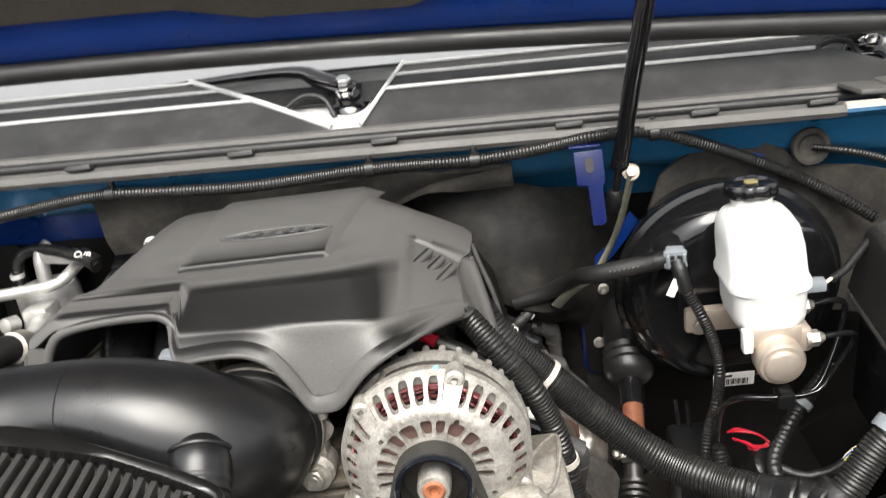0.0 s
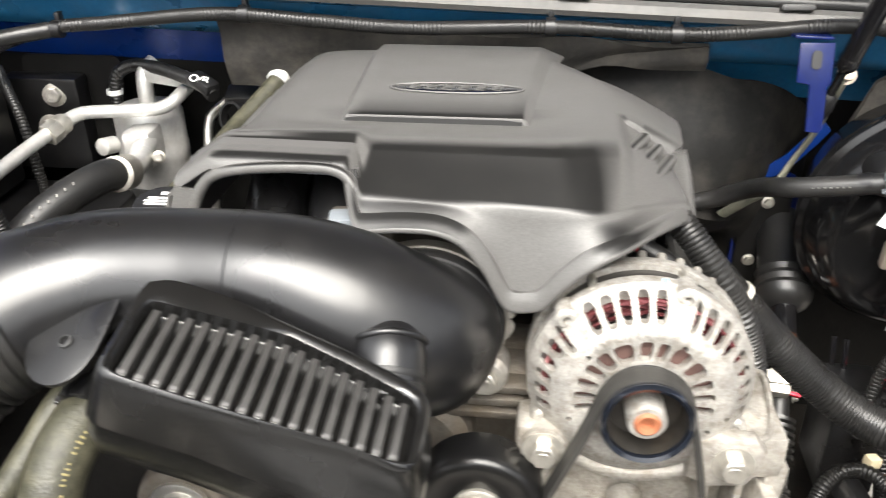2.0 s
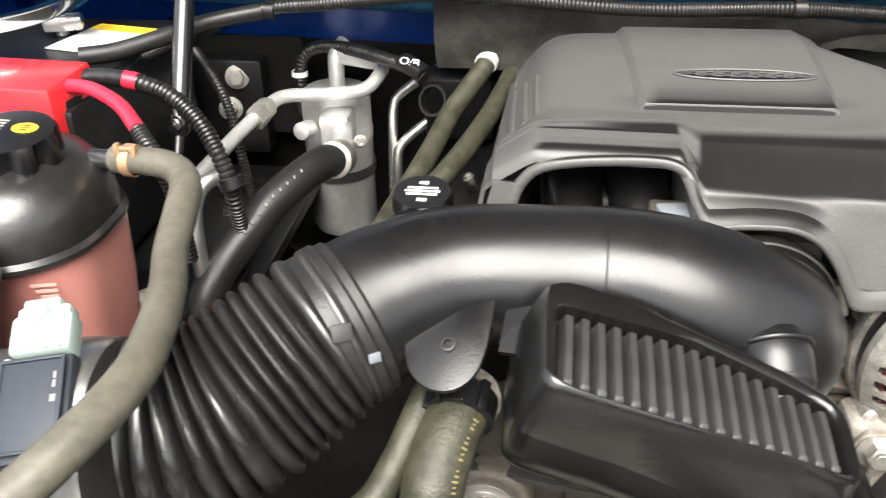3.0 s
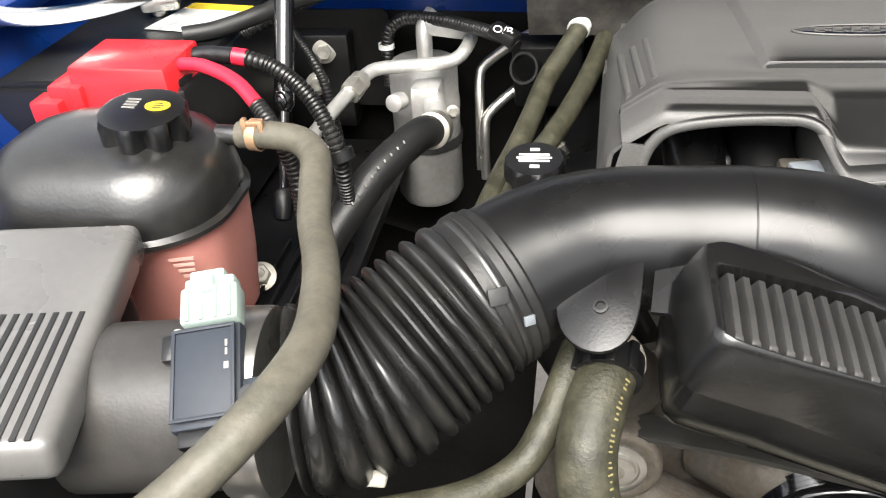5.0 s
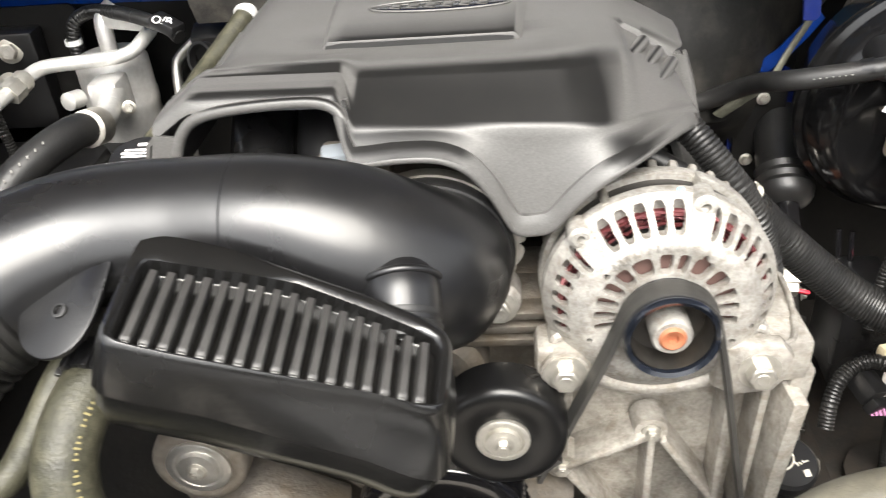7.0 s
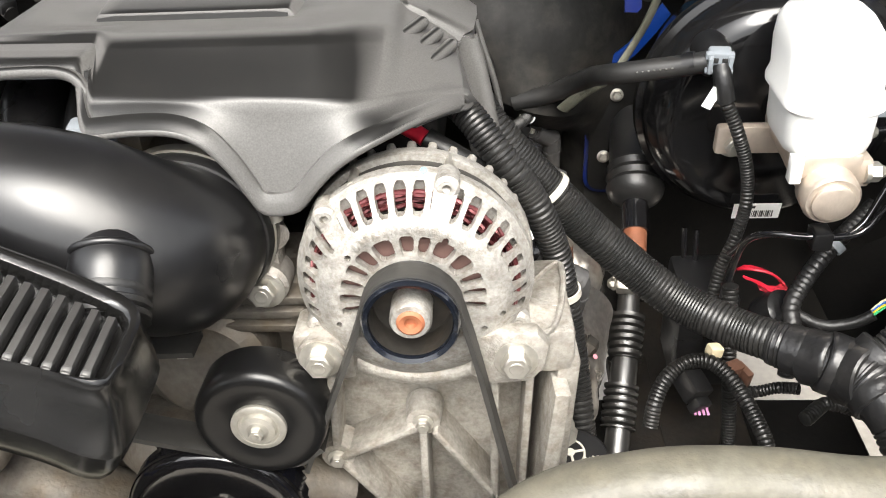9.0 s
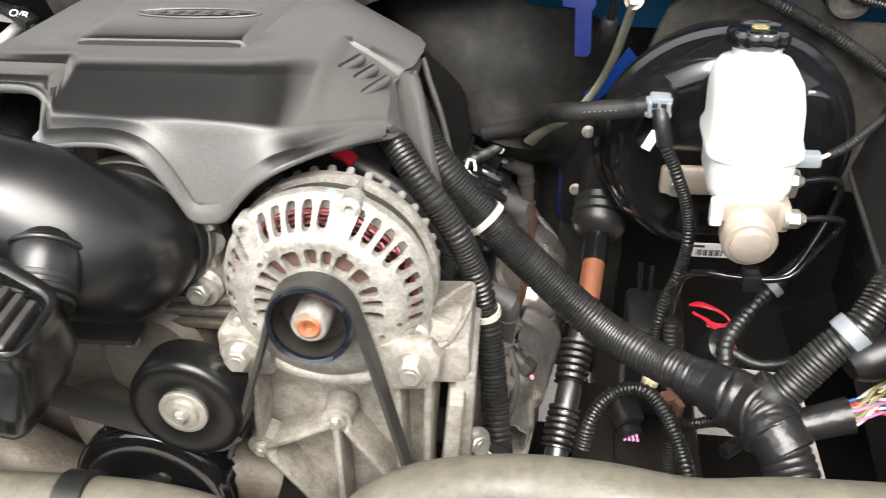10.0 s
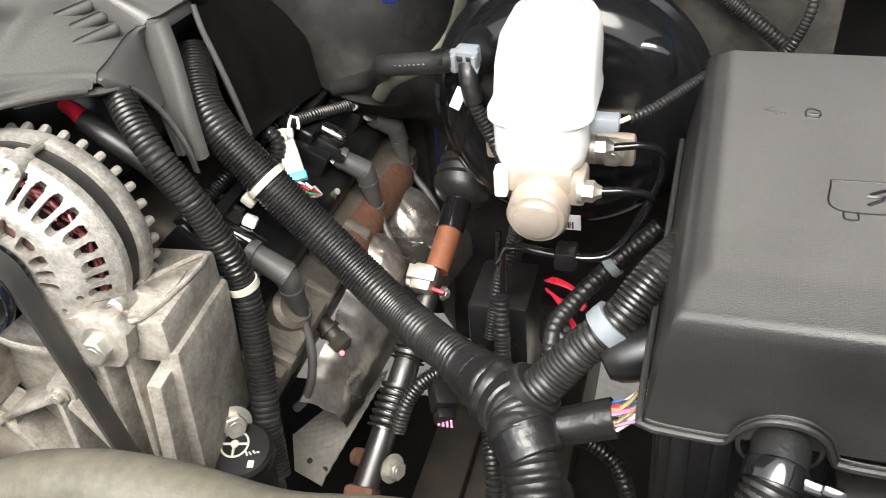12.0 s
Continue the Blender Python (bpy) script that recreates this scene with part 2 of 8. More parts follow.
M_GREEN = mat("green_wire", (0.06, 0.42, 0.16), 0.4, bump=0, vary=0.1)
M_BLUEWIRE = mat("blue_wire", (0.05, 0.16, 0.55), 0.4, bump=0, vary=0.1)
M_PURPLE = mat("purple_wire", (0.46, 0.20, 0.36), 0.4, bump=0, vary=0.1)
M_CREAM = mat("cream_wire", (0.72, 0.62, 0.42), 0.45, bump=0, vary=0.1)
M_GREYPL = mat("grey_clip_plastic", (0.19, 0.21, 0.23), 0.4, bump=0.05, vary=0.08)
M_SLATE = mat("slate_sensor_plastic", (0.030, 0.036, 0.047), 0.52, bump=0.08, bump_scale=900, vary=0.1, rough_vary=0.05, spec=0.35)
M_PINKPRINT = mat("faint_pink_print", (0.62, 0.36, 0.31), 0.5, bump=0, vary=0.05)
M_BELLOWS = mat("shiny_bellows_rubber", (0.012, 0.0117, 0.0112), 0.34, bump=0.08, dirt=(0.05, 0.047, 0.043), dirt_amount=0.3, spec=1.0)
M_RESON = mat("dusty_black_resonator_plastic", (0.007, 0.0069, 0.0068), 0.22, bump=0.1, bump_scale=300, vary=0.15, rough_vary=0.08, dirt=(0.03, 0.028, 0.026), dirt_amount=0.15, spec=0.75)
# Lighter than the box: wear, and sky reflection painted into the ribs.
M_RIBTOP = mat("worn_skylit_rib_plastic", (0.038, 0.037, 0.036), 0.36, bump=0.15, bump_scale=300, vary=0.25, dirt=(0.07, 0.068, 0.064), dirt_amount=0.4, spec=1.0)
M_BOOSTER = mat("satin_black_booster_paint", (0.006, 0.006, 0.0065), 0.14, bump=0.0, vary=0.15, rough_vary=0.05, dirt=(0.03, 0.027, 0.022), dirt_amount=0.12, spec=0.5)
# Base made pale to stand for the white sky in the glass.
M_GLASS = mat("sky_white_windscreen_glass", (0.42, 0.43, 0.43), 0.06, bump=0.0, vary=0.03, coat=1.0, rough_vary=0.02)
M_CONCRETE = mat("pale_concrete", (0.36, 0.33, 0.29), 0.85, bump=0.6, bump_scale=60, vary=0.25, big=3, fine=60, dirt=(0.26, 0.24, 0.2), dirt_amount=0.5)
M_DARKMETAL = mat("oily_dark_steel", (0.035, 0.032, 0.028), 0.5, metal=0.5, bump=0.5, bump_scale=120, vary=0.35, dirt=(0.10, 0.075, 0.05), dirt_amount=0.5)
M_STATOR = mat("black_stator_laminations", (0.03, 0.028, 0.026), 0.4, metal=0.4, bump=0.2, vary=0.2)
M_STRAP = mat("grey_braided_strap", (0.15, 0.15, 0.115), 0.6, metal=0.3, bump=0.7, bump_scale=500, vary=0.25)

# ---------------------------------------------------------------- mesh helpers
V = Vector


def link_mesh(name, verts, faces, material, smooth=True):
    me = bpy.data.meshes.new(name)
    me.from_pydata([tuple(v) for v in verts], [], faces)
    me.materials.append(material)
    if smooth:
        me.polygons.foreach_set("use_smooth", [True] * len(me.polygons))
        me.set_sharp_from_angle(angle=radians(38))
    me.validate()
    return me


def bm_data(bm):
    bm.verts.ensure_lookup_table()
    bm.verts.index_update()
    vs = [v.co.copy() for v in bm.verts]
    fs = [[v.index for v in f.verts] for f in bm.faces]
    bm.free()
    return vs, fs


def thing(name, loc, label, category, group="", kind=""):
    e = new(name)
    e.empty_display_size = 0.02
    e.location = loc
    return tagged(e, label, category, group, kind)


def part(name, data, material, parent=None, label="", smooth=True):
    """One mesh object, in world coordinates, under a thing or a part."""
    me = link_mesh(name, data[0], data[1], material, smooth)
    ob = new(name, me)
    if parent is not None:
        ob.parent = parent
        if parent.type == 'EMPTY':
            ob.matrix_parent_inverse = Matrix.Translation(-parent.location)
    if label:
        tagged(ob, label)
    return ob


def piece(name, me, m, parent):
    """One of many alike pieces that share a mesh."""
    ob = new(name, me)
    ob.parent = parent
    if parent.type == 'EMPTY':
        ob.matrix_parent_inverse = Matrix.Translation(-parent.location)
    ob.matrix_basis = m
    return ob


def join(*datas):
    vs, fs = [], []
    for a, b in datas:
        k = len(vs)
        vs += list(a)
        fs += [[i + k for i in f] for f in b]
    return vs, fs


def moved(data, m):
    return [m @ V(v) for v in data[0]], data[1]


def spline(pts, step):
    """A smooth line through the points (centripetal enough for hoses), sampled evenly."""
    p = [V(q) for q in pts]
    p = [p[0] * 2 - p[1]] + p + [p[-1] * 2 - p[-2]]
    dense = []
    for i in range(1, len(p) - 2):
        a, b, c, d = p[i - 1:i + 3]
        n = max(4, int((c - b).length / step * 2))
        for k in range(n):
            t = k / n
            dense.append((0.5 * ((2 * b) + (c - a) * t + (2 * a - 5 * b + 4 * c - d) * t * t + (3 * b - a - 3 * c + d) * t ** 3), i - 1 + t))
    dense.append((p[-2], len(p) - 3))
    out, acc = [dense[0]], 0.0
    for q0, q1 in zip(dense, dense[1:]):
        acc += (q1[0] - q0[0]).length
        if acc >= step:
            out.append(q1)
            acc = 0.0
    if (out[-1][0] - dense[-1][0]).length > step * 0.3:
        out.append(dense[-1])
    return out


def tube(pts, r, sides=14, step=0.006, ridge=None, squash=1.0, caps=True, wobble=0.0, flat_ridge=True):
    """A hose along the points. r: a radius, or one for each point; ridge: (pitch, depth) of corrugations."""
    if ridge:
        step = ridge[0] / (6 if not flat_ridge else 4)
    line = spline(pts, step)
    rad = r if isinstance(r, (list, tuple)) else [r] * len(pts)
    vs, fs = [], []
    n = None
    rnd = random.Random(len(line))
    for i, (q, u) in enumerate(line):
        d = (line[min(i + 1, len(line) - 1)][0] - line[max(i - 1, 0)][0]).normalized()
        if n is None:
            n = d.orthogonal() if abs(d.z) > 0.9 else d.cross(V((0, 0, 1))).normalized()
        n = (n - d * n.dot(d)).normalized()
        b = d.cross(n)
        k = min(int(u), len(rad) - 2)
        rr = rad[k] + (rad[k + 1] - rad[k]) * (u - k)
        if ridge:
            rr -= ridge[1] * ((0, 0.02, 0.15, 1.0)[i % 4] if flat_ridge else (0, 0.06, 0.3, 1.0, 0.3, 0.06)[i % 6])
        rr *= 1 + wobble * (rnd.random() - 0.5)
        for s in range(sides):
            a = 2 * math.pi * s / sides
            vs.append(q + (n * math.cos(a) + b * math.sin(a) * squash) * rr)
    rows = len(line)
    for i in range(rows - 1):
        for s in range(sides):
            t = (s + 1) % sides
            fs.append([i * sides + s, i * sides + t, (i + 1) * sides + t, (i + 1) * sides + s])
    if caps:
        fs.append(list(range(sides))[::-1])
        fs.append([(rows - 1) * sides + s for s in range(sides)])
    return vs, fs


def basis(origin, axis, up=(0, 0, 1)):
    """A frame whose z axis is axis; its y axis is as near to up as it can be."""
    z = V(axis).normalized()
    u = V(up)
    if abs(z.dot(u.normalized())) > 0.98:
        u = V((0, 1, 0))
    x = u.cross(z).normalized()
    y = z.cross(x)
    m = Matrix((x, y, z)).transposed().to_4x4()
    m.translation = V(origin)
    return m


def lathe(profile, origin, axis, sides=32, squash=(1, 1), flutes=None, ends=True):
    """Turned about the axis: (radius, height) from the outside in; zero radii close it. flutes: (number, depth) on the outermost rings."""
    m = basis(origin, axis)
    vs, fs = [], []
    top = max(p[0] for p in profile)
    for r, h in profile:
        for s in range(sides):
            a = 2 * math.pi * s / sides
            rr = r
            if flutes and r > top * 0.93:
                rr = r - flutes[1] * (0.5 - 0.5 * math.cos(a * flutes[0])) ** 2
            vs.append(m @ V((rr * math.cos(a) * squash[0], rr * math.sin(a) * squash[1], h)))
    for i in range(len(profile) - 1):
        for s in range(sides):
            t = (s + 1) % sides
            fs.append([i * sides + s, i * sides + t, (i + 1) * sides + t, (i + 1) * sides + s])
    if ends and profile[0][0] > 1e-6:
        fs.append(list(range(sides))[::-1])
    k = (len(profile) - 1) * sides
    if ends and profile[-1][0] > 1e-6:
        fs.append([k + s for s in range(sides)])
    return vs, fs


def box(size, m=None, bevel=0.0, seg=2, taper=(1, 1)):
    """A box about its centre with rounded edges; taper shrinks its top."""
    bm = bmesh.new()
    bmesh.ops.create_cube(bm, size=1)
    for v in bm.verts:
        k = taper if v.co.z > 0 else (1, 1)
        v.co = V((v.co.x * size[0] * k[0], v.co.y * size[1] * k[1], v.co.z * size[2]))
    if bevel:
        bmesh.ops.bevel(bm, geom=list(bm.edges), offset=bevel, segments=seg, profile=0.5, affect='EDGES')
    d = bm_data(bm)
    return moved(d, m) if m else d


def prism(outline, depth, m=None, bevel=0.0, seg=2):
    """The outline, in the frame's x and y, pushed along z by depth."""
    bm = bmesh.new()
    a = [bm.verts.new((x, y, 0)) for x, y in outline]
    f = bm.faces.new(a)
    ex = bmesh.ops.extrude_face_region(bm, geom=[f])
    for v in [g for g in ex["geom"] if isinstance(g, bmesh.types.BMVert)]:
        v.co.z += depth
    bmesh.ops.recalc_face_normals(bm, faces=list(bm.faces))
    if bevel:
        es = [e for e in bm.edges if e.calc_face_angle(0) > radians(40) and abs(e.verts[0].co.z - e.verts[1].co.z) < 1e-6]
        bmesh.ops.bevel(bm, geom=es, offset=bevel, segments=seg, profile=0.5, affect='EDGES')
    d = bm_data(bm)
    return moved(d, m) if m else d


def round_outline(w, h, r, n=5):
    out = []
    for cx, cy, a0 in ((w / 2 - r, h / 2 - r, 0), (-w / 2 + r, h / 2 - r, 90), (-w / 2 + r, -h / 2 + r, 180), (w / 2 - r, -h / 2 + r, 270)):
        for k in range(n + 1):
            a = radians(a0 + 90 * k / n)
            out.append((cx + r * math.cos(a), cy + r * math.sin(a)))
    return out


def sheet(rows, thick=0.0):
    """A surface through rows of points, given a thickness below it."""
    nr, nc = len(rows), len(rows[0])
    vs = [V(p) for row in rows for p in row]
    fs = [[i * nc + j, i * nc + j + 1, (i + 1) * nc + j + 1, (i + 1) * nc + j] for i in range(nr - 1) for j in range(nc - 1)]
    if thick:
        me = bpy.data.meshes.new("tmp")
        me.from_pydata([tuple(v) for v in vs], [], fs)
        nor = [V(x.vector) for x in me.vertex_normals]
        bpy.data.meshes.remove(me)
        k = len(vs)
        vs = vs + [v - n * thick for v, n in zip(vs, nor)]
        fs = fs + [[i + k for i in f][::-1] for f in fs]
        rim = [j for j in range(nc)] + [i * nc + nc - 1 for i in range(1, nr)] + [(nr - 1) * nc + j for j in range(nc - 2, -1, -1)] + [i * nc for i in range(nr - 2, 0, -1)]
        for a, b in zip(rim, rim[1:] + rim[:1]):
            fs.append([b, a, a + k, b + k])
    return vs, fs


def curve_at(table, x):
    """A smooth line through a short table of (x, value)."""
    n = len(table)
    if x <= table[0][0]:
        return table[0][1]
    if x >= table[-1][0]:
        return table[-1][1]
    i = 0
    while table[i + 1][0] < x:
        i += 1
    def slope(k):
        a, b = max(0, k - 1), min(n - 1, k + 1)
        return (table[b][1] - table[a][1]) / (table[b][0] - table[a][0])
    (x0, a), (x1, b) = table[i], table[i + 1]
    h = x1 - x0
    t = (x - x0) / h
    return a * (1 + 2 * t) * (1 - t) ** 2 + slope(i) * h * t * (1 - t) ** 2 + b * t * t * (3 - 2 * t) + slope(i + 1) * h * t * t * (t - 1)


def line_at(table, x):
    """Smooth interpolation in a short table of (x, value)."""
    if x <= table[0][0]:
        return table[0][1]
    for (x0, a), (x1, b) in zip(table, table[1:]):
        if x <= x1:
            t = (x - x0) / (x1 - x0)
            t = t * t * (3 - 2 * t)
            return a + (b - a) * t
    return table[-1][1]


def hex_bolt_mesh(name, material, r=0.0075, h=0.006, flange=0.011):
    d1 = lathe([(flange, 0), (flange, 0.0012), (r * 1.02, 0.002)], (0, 0, 0), (0, 0, 1), 20)
    d2 = lathe([(r * 1.08, 0.001), (r * 1.08, h + 0.001), (r * 0.93, h + 0.002), (0.0, h + 0.002)], (0, 0, 0), (0, 0, 1), 6)
    d3 = lathe([(r * 0.55, h + 0.002), (r * 0.5, h + 0.0024), (0, h + 0.002)], (0, 0, 0), (0, 0, 1), 12)
    return link_mesh(name, *join(d1, d2, d3), material)


BOLT = hex_bolt_mesh("bolt", M_STEEL, 0.0090, 0.009, 0.0145)
BOLT_SMALL = hex_bolt_mesh("bolt", M_STEEL, 0.005, 0.004, 0.0075)
NUT_BRONZE = hex_bolt_mesh("bolt", M_BRONZE, 0.0065, 0.006, 0.010)


def bolt(parent, at, axis, me=BOLT, name="bolt"):
    return piece(name, me, basis(at, axis), parent)


def ring_band(at, axis, r, width, thick=0.0015):
    return lathe([(r, -width / 2), (r + thick, -width / 2), (r + thick, width / 2), (r, width / 2), (r, -width / 2)], at, axis, 28, ends=False)

# chassis rail under the wheel arch, added dark to cover the pale ground
ob = part("chassis_rail", join(box((0.13, 1.6, 0.12), pose(0.225, 0.95, 0.50), 0.012), box((0.05, 0.5, 0.02), pose(0.16, 0.75, 0.565), 0.004), lathe([(0.05, 0), (0.05, 0.015), (0.02, 0.018), (0, 0.018)], (0.25, 0.80, 0.56), (0, 0, 1), 24)), M_RAIL)
tagged(ob, "dusty bare steel chassis rail added to cover ground below the bay", "chassis rail", kind="structure")

# ---------------------------------------------------------------- ground and body shell
def roll_z(x):
    """The body shell leans by two degrees to the right."""
    return -0.037 * (x + 0.1)


g = part("ground", sheet([[(-30, -30, 0), (30, -30, 0)], [(-30, 30, 0), (30, 30, 0)]]), M_CONCRETE)
tagged(g, "pale concrete ground under the vehicle", "ground", kind="structure")

# firewall: blue steel; its upper flange and right panel painted lighter as sky-lit
fw = thing("firewall", (-0.15, 1.06, 0.75), "blue painted steel firewall behind the engine", "firewall", kind="structure")
xs = [-1.02 + 0.04 * i for i in range(44)]
rows = []
for (y, z) in ((0.968, 1.146), (0.985, 1.140), (1.012, 1.128), (1.02, 1.10), (1.035, 1.085), (1.105, 1.070), (1.125, 1.02), (1.135, 0.93), (1.13, 0.75), (1.13, 0.53)):
    rows.append([(x, y + 0.004 * math.sin(x * 9) * (z < 1.1), z + roll_z(x) + (0.068 if z < 0.55 and x < 0.2 else 0.0)) for x in xs])
part("upper_flange", sheet(rows[:6], 0.004), M_BLUE_SKYLIT, fw, "dusty blue upper flange painted lighter as sky-lit")
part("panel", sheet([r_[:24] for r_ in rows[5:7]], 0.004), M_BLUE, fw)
part("panel", sheet([r_[23:] for r_ in rows[5:7]], 0.004), M_BLUE_SKYLIT, fw, "blue panel painted lighter as sky-lit")
part("lower_panel", sheet(rows[6:], 0.004), M_BLACKMAT, fw, "black lower firewall")
# inner wings close the bay at both sides
for side, x0, x1 in (("left", -1.0, -0.92), ("right", 0.74, 0.66)):
    rows = [[(x0, y, 1.12), (x0 * 0.7 + x1 * 0.3, y, 1.09), (x1, y, 1.02), (x1 + 0.02 * (1 if x1 < 0 else -1), y, 0.85), (x1 + 0.08 * (1 if x1 < 0 else -1), y, 0.62)] for y in (0.25, 0.45, 0.65, 0.85, 1.05, 1.12)]
    ob = part("inner_wing", sheet(rows, 0.004), M_BLUE if side == "left" else M_PLASTIC)
    tagged(ob, "dark blue painted inner wing panel" if side == "left" else "black plastic inner wing liner", "inner wing", kind="structure")
# outer wings and front panel close the body
for x in (-1.03, 0.77):
    ob = part("outer_wing", join(box((0.012, 1.5, 0.62), pose(x, 0.50, 0.82), 0.004), box((0.07, 1.5, 0.02), pose(x + (0.035 if x < 0 else -0.035), 0.50, 1.125), 0.006)), M_BLUE)
    tagged(ob, "blue painted outer wing beside the engine bay", "wing", kind="structure")
# frame rail and cross member low in the bay
for x in (-0.62,):
    ob = part("chassis_rail", box((0.09, 1.6, 0.13), pose(x, 0.75, 0.50), 0.012), M_DARKMETAL)
    tagged(ob, "oily black steel chassis rail", "chassis rail", kind="structure")
ob = part("cross_member", box((1.0, 0.12, 0.10), pose(-0.15, 0.55, 0.45), 0.02), M_DARKMETAL)
tagged(ob, "oily black steel cross member", "cross member", kind="structure")

# black sheets added below the bay to keep its gaps dark
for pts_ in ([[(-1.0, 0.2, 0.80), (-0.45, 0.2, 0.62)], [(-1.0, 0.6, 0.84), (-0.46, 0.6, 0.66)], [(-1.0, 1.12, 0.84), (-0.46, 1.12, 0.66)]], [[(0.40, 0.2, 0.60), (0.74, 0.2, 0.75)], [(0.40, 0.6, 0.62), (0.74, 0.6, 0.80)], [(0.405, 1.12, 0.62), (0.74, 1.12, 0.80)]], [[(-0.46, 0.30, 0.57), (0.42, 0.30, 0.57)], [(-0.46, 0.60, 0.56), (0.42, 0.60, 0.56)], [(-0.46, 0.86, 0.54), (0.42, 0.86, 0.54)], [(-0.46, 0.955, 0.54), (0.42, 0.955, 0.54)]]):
    ob = part("dark_bay_sheet", sheet(pts_, 0.004), M_BLACKMAT)
    tagged(ob, "black sheet added to keep the bay dark below", "splash shield", kind="structure")

# Unseen; built up in black to darken reflections on parts facing forward.
ob = part("unseen_front_support", join(box((1.7, 0.40, 0.03), pose(-0.12, 0.10, 0.93), 0.01), box((1.7, 0.06, 0.62), pose(-0.12, -0.12, 0.76), 0.02), box((1.7, 0.34, 0.03), pose(-0.12, -0.28, 1.07), 0.01), box((1.7, 0.03, 0.8), pose(-0.12, -0.45, 0.70), 0.01)), M_PLASTIC)
tagged(ob, "unseen black radiator support built up to darken front reflections", "radiator support", kind="structure")

# cowl: rail with clips, seal, plastic panels
cowl = thing("cowl", (-0.1, 1.05, 1.15), "dark grey grained plastic cowl below the windscreen", "cowl", kind="structure")
def along(profile, xa, xb, n=30, lift=0.0):
    out = []
    for y, z in profile:
        out.append([(xa + (xb - xa) * i / n, y, z + lift + roll_z(xa + (xb - xa) * i / n)) for i in range(n + 1)])
    return out
part("rail", sheet(along([(0.962, 1.139), (0.958, 1.145), (0.962, 1.152), (0.972, 1.1545), (0.978, 1.153)], -1.0, 0.40), 0.003), M_STRIP, cowl, "pale grey metal rail under the seal")
part("seal", tube([(x, 0.984, 1.157 + roll_z(x)) for x in (-1.0, -0.5, -0.1, 0.2, 0.46)], 0.0065, 10, 0.02), M_RUBBER, cowl, "black rubber bulb seal")
part("lip", sheet(along([(0.986, 1.160), (0.992, 1.167), (1.000, 1.168), (1.004, 1.166)], -1.0, 0.60), 0.003), M_STRIP, cowl, "light grey front lip")
band = [(1.003, 1.166), (1.008, 1.170), (1.058, 1.196), (1.062, 1.1975), (1.064, 1.194)]
band2 = [(1.066, 1.196), (1.069, 1.201), (1.085, 1.209), (1.088, 1.206)]
band3 = [(1.090, 1.206), (1.093, 1.212), (1.105, 1.218), (1.108, 1.215)]
def cut_panel(prof, edges, n=26):
    """A panel whose left and right ends slant: edges give the x of both ends at its front and at its back."""
    (la, lb), (ra, rb) = edges
    out = []
    y0, y1 = 1.003, 1.132
    for y, z in prof:
        t = (y - y0) / (y1 - y0)
        xa, xb = la + (lb - la) * t, ra + (rb - ra) * t
        out.append([(xa + (xb - xa) * i / n, y, z + roll_z(xa + (xb - xa) * i / n)) for i in range(n + 1)])
    return sheet(out, 0.003)
for prof in (band, band2, band3):
    m_ = M_COWL
    part("panel", cut_panel(prof, ((-1.0, -1.0), (-0.168, -0.40))), m_, cowl)
    part("panel", cut_panel(prof, ((-0.134, -0.075), (0.52, 0.30))), m_, cowl)
for yy, zz in ((1.065, 1.197), (1.089, 1.2085)):
    part("groove", tube([(x, yy, zz + roll_z(x)) for x in (-1.0, -0.6, -0.34)], 0.0016, 6, 0.05), M_RUBBER, cowl)
    part("groove", tube([(x, yy, zz + roll_z(x)) for x in (-0.10, 0.1, 0.38)], 0.0016, 6, 0.05), M_RUBBER, cowl)
# White lines stand in for sky reflections along the panel edges.
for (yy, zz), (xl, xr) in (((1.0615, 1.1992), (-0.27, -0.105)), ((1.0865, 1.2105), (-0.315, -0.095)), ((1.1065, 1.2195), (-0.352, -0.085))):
    part("glare_edge", tube([(x, yy, zz + roll_z(x)) for x in (-1.0, -0.6, xl)], 0.0024, 8, 0.05), M_COWL_GLARE, cowl, "moulded edge whitened by painted sky glare")
    part("glare_edge", tube([(x, yy, zz + roll_z(x)) for x in (xr, 0.1, 0.40)], 0.0024, 8, 0.05), M_COWL_GLARE, cowl, "moulded edge whitened by painted sky glare")
part("slant_edge", tube([(-0.168, 1.004, 1.170 + roll_z(-0.168)), (-0.268, 1.060, 1.1995 + roll_z(-0.268)), (-0.36, 1.110, 1.222 + roll_z(-0.36))], 0.0035, 8, 0.02), M_COWL_GLARE, cowl, "slanting panel end whitened by painted sky glare")
part("slant_edge", tube([(-0.134, 1.004, 1.170 + roll_z(-0.134)), (-0.107, 1.060, 1.1995 + roll_z(-0.107)), (-0.084, 1.110, 1.222 + roll_z(-0.084))], 0.0028, 8, 0.02), M_COWL_GLARE, cowl, "slanting panel end whitened by painted sky glare")
part("rear_edge", tube([(x, 1.112, 1.2185 + roll_z(x)) for x in (-1.0, -0.5, -0.1, 0.2, 0.5)], 0.002, 8, 0.05), M_RUBBER, cowl)
part("tray", sheet(along([(1.003, 1.155), (1.06, 1.170), (1.12, 1.195), (1.17, 1.225)], -1.0, 0.62), 0.003), M_COWL_GLARE, cowl, "tray under the wiper pivot whitened by painted sky glare")
mesh_rows = [[(x, y, 1.182 + (y - 1.07) * 0.45 + roll_z(x)) for x in [-0.30 + 0.012 * i for i in range(20)]] for y in (1.075, 1.083, 1.09, 1.098, 1.105, 1.112)]
part("grille", sheet(mesh_rows, 0.002), M_COWL, cowl, "dark perforated air grille")
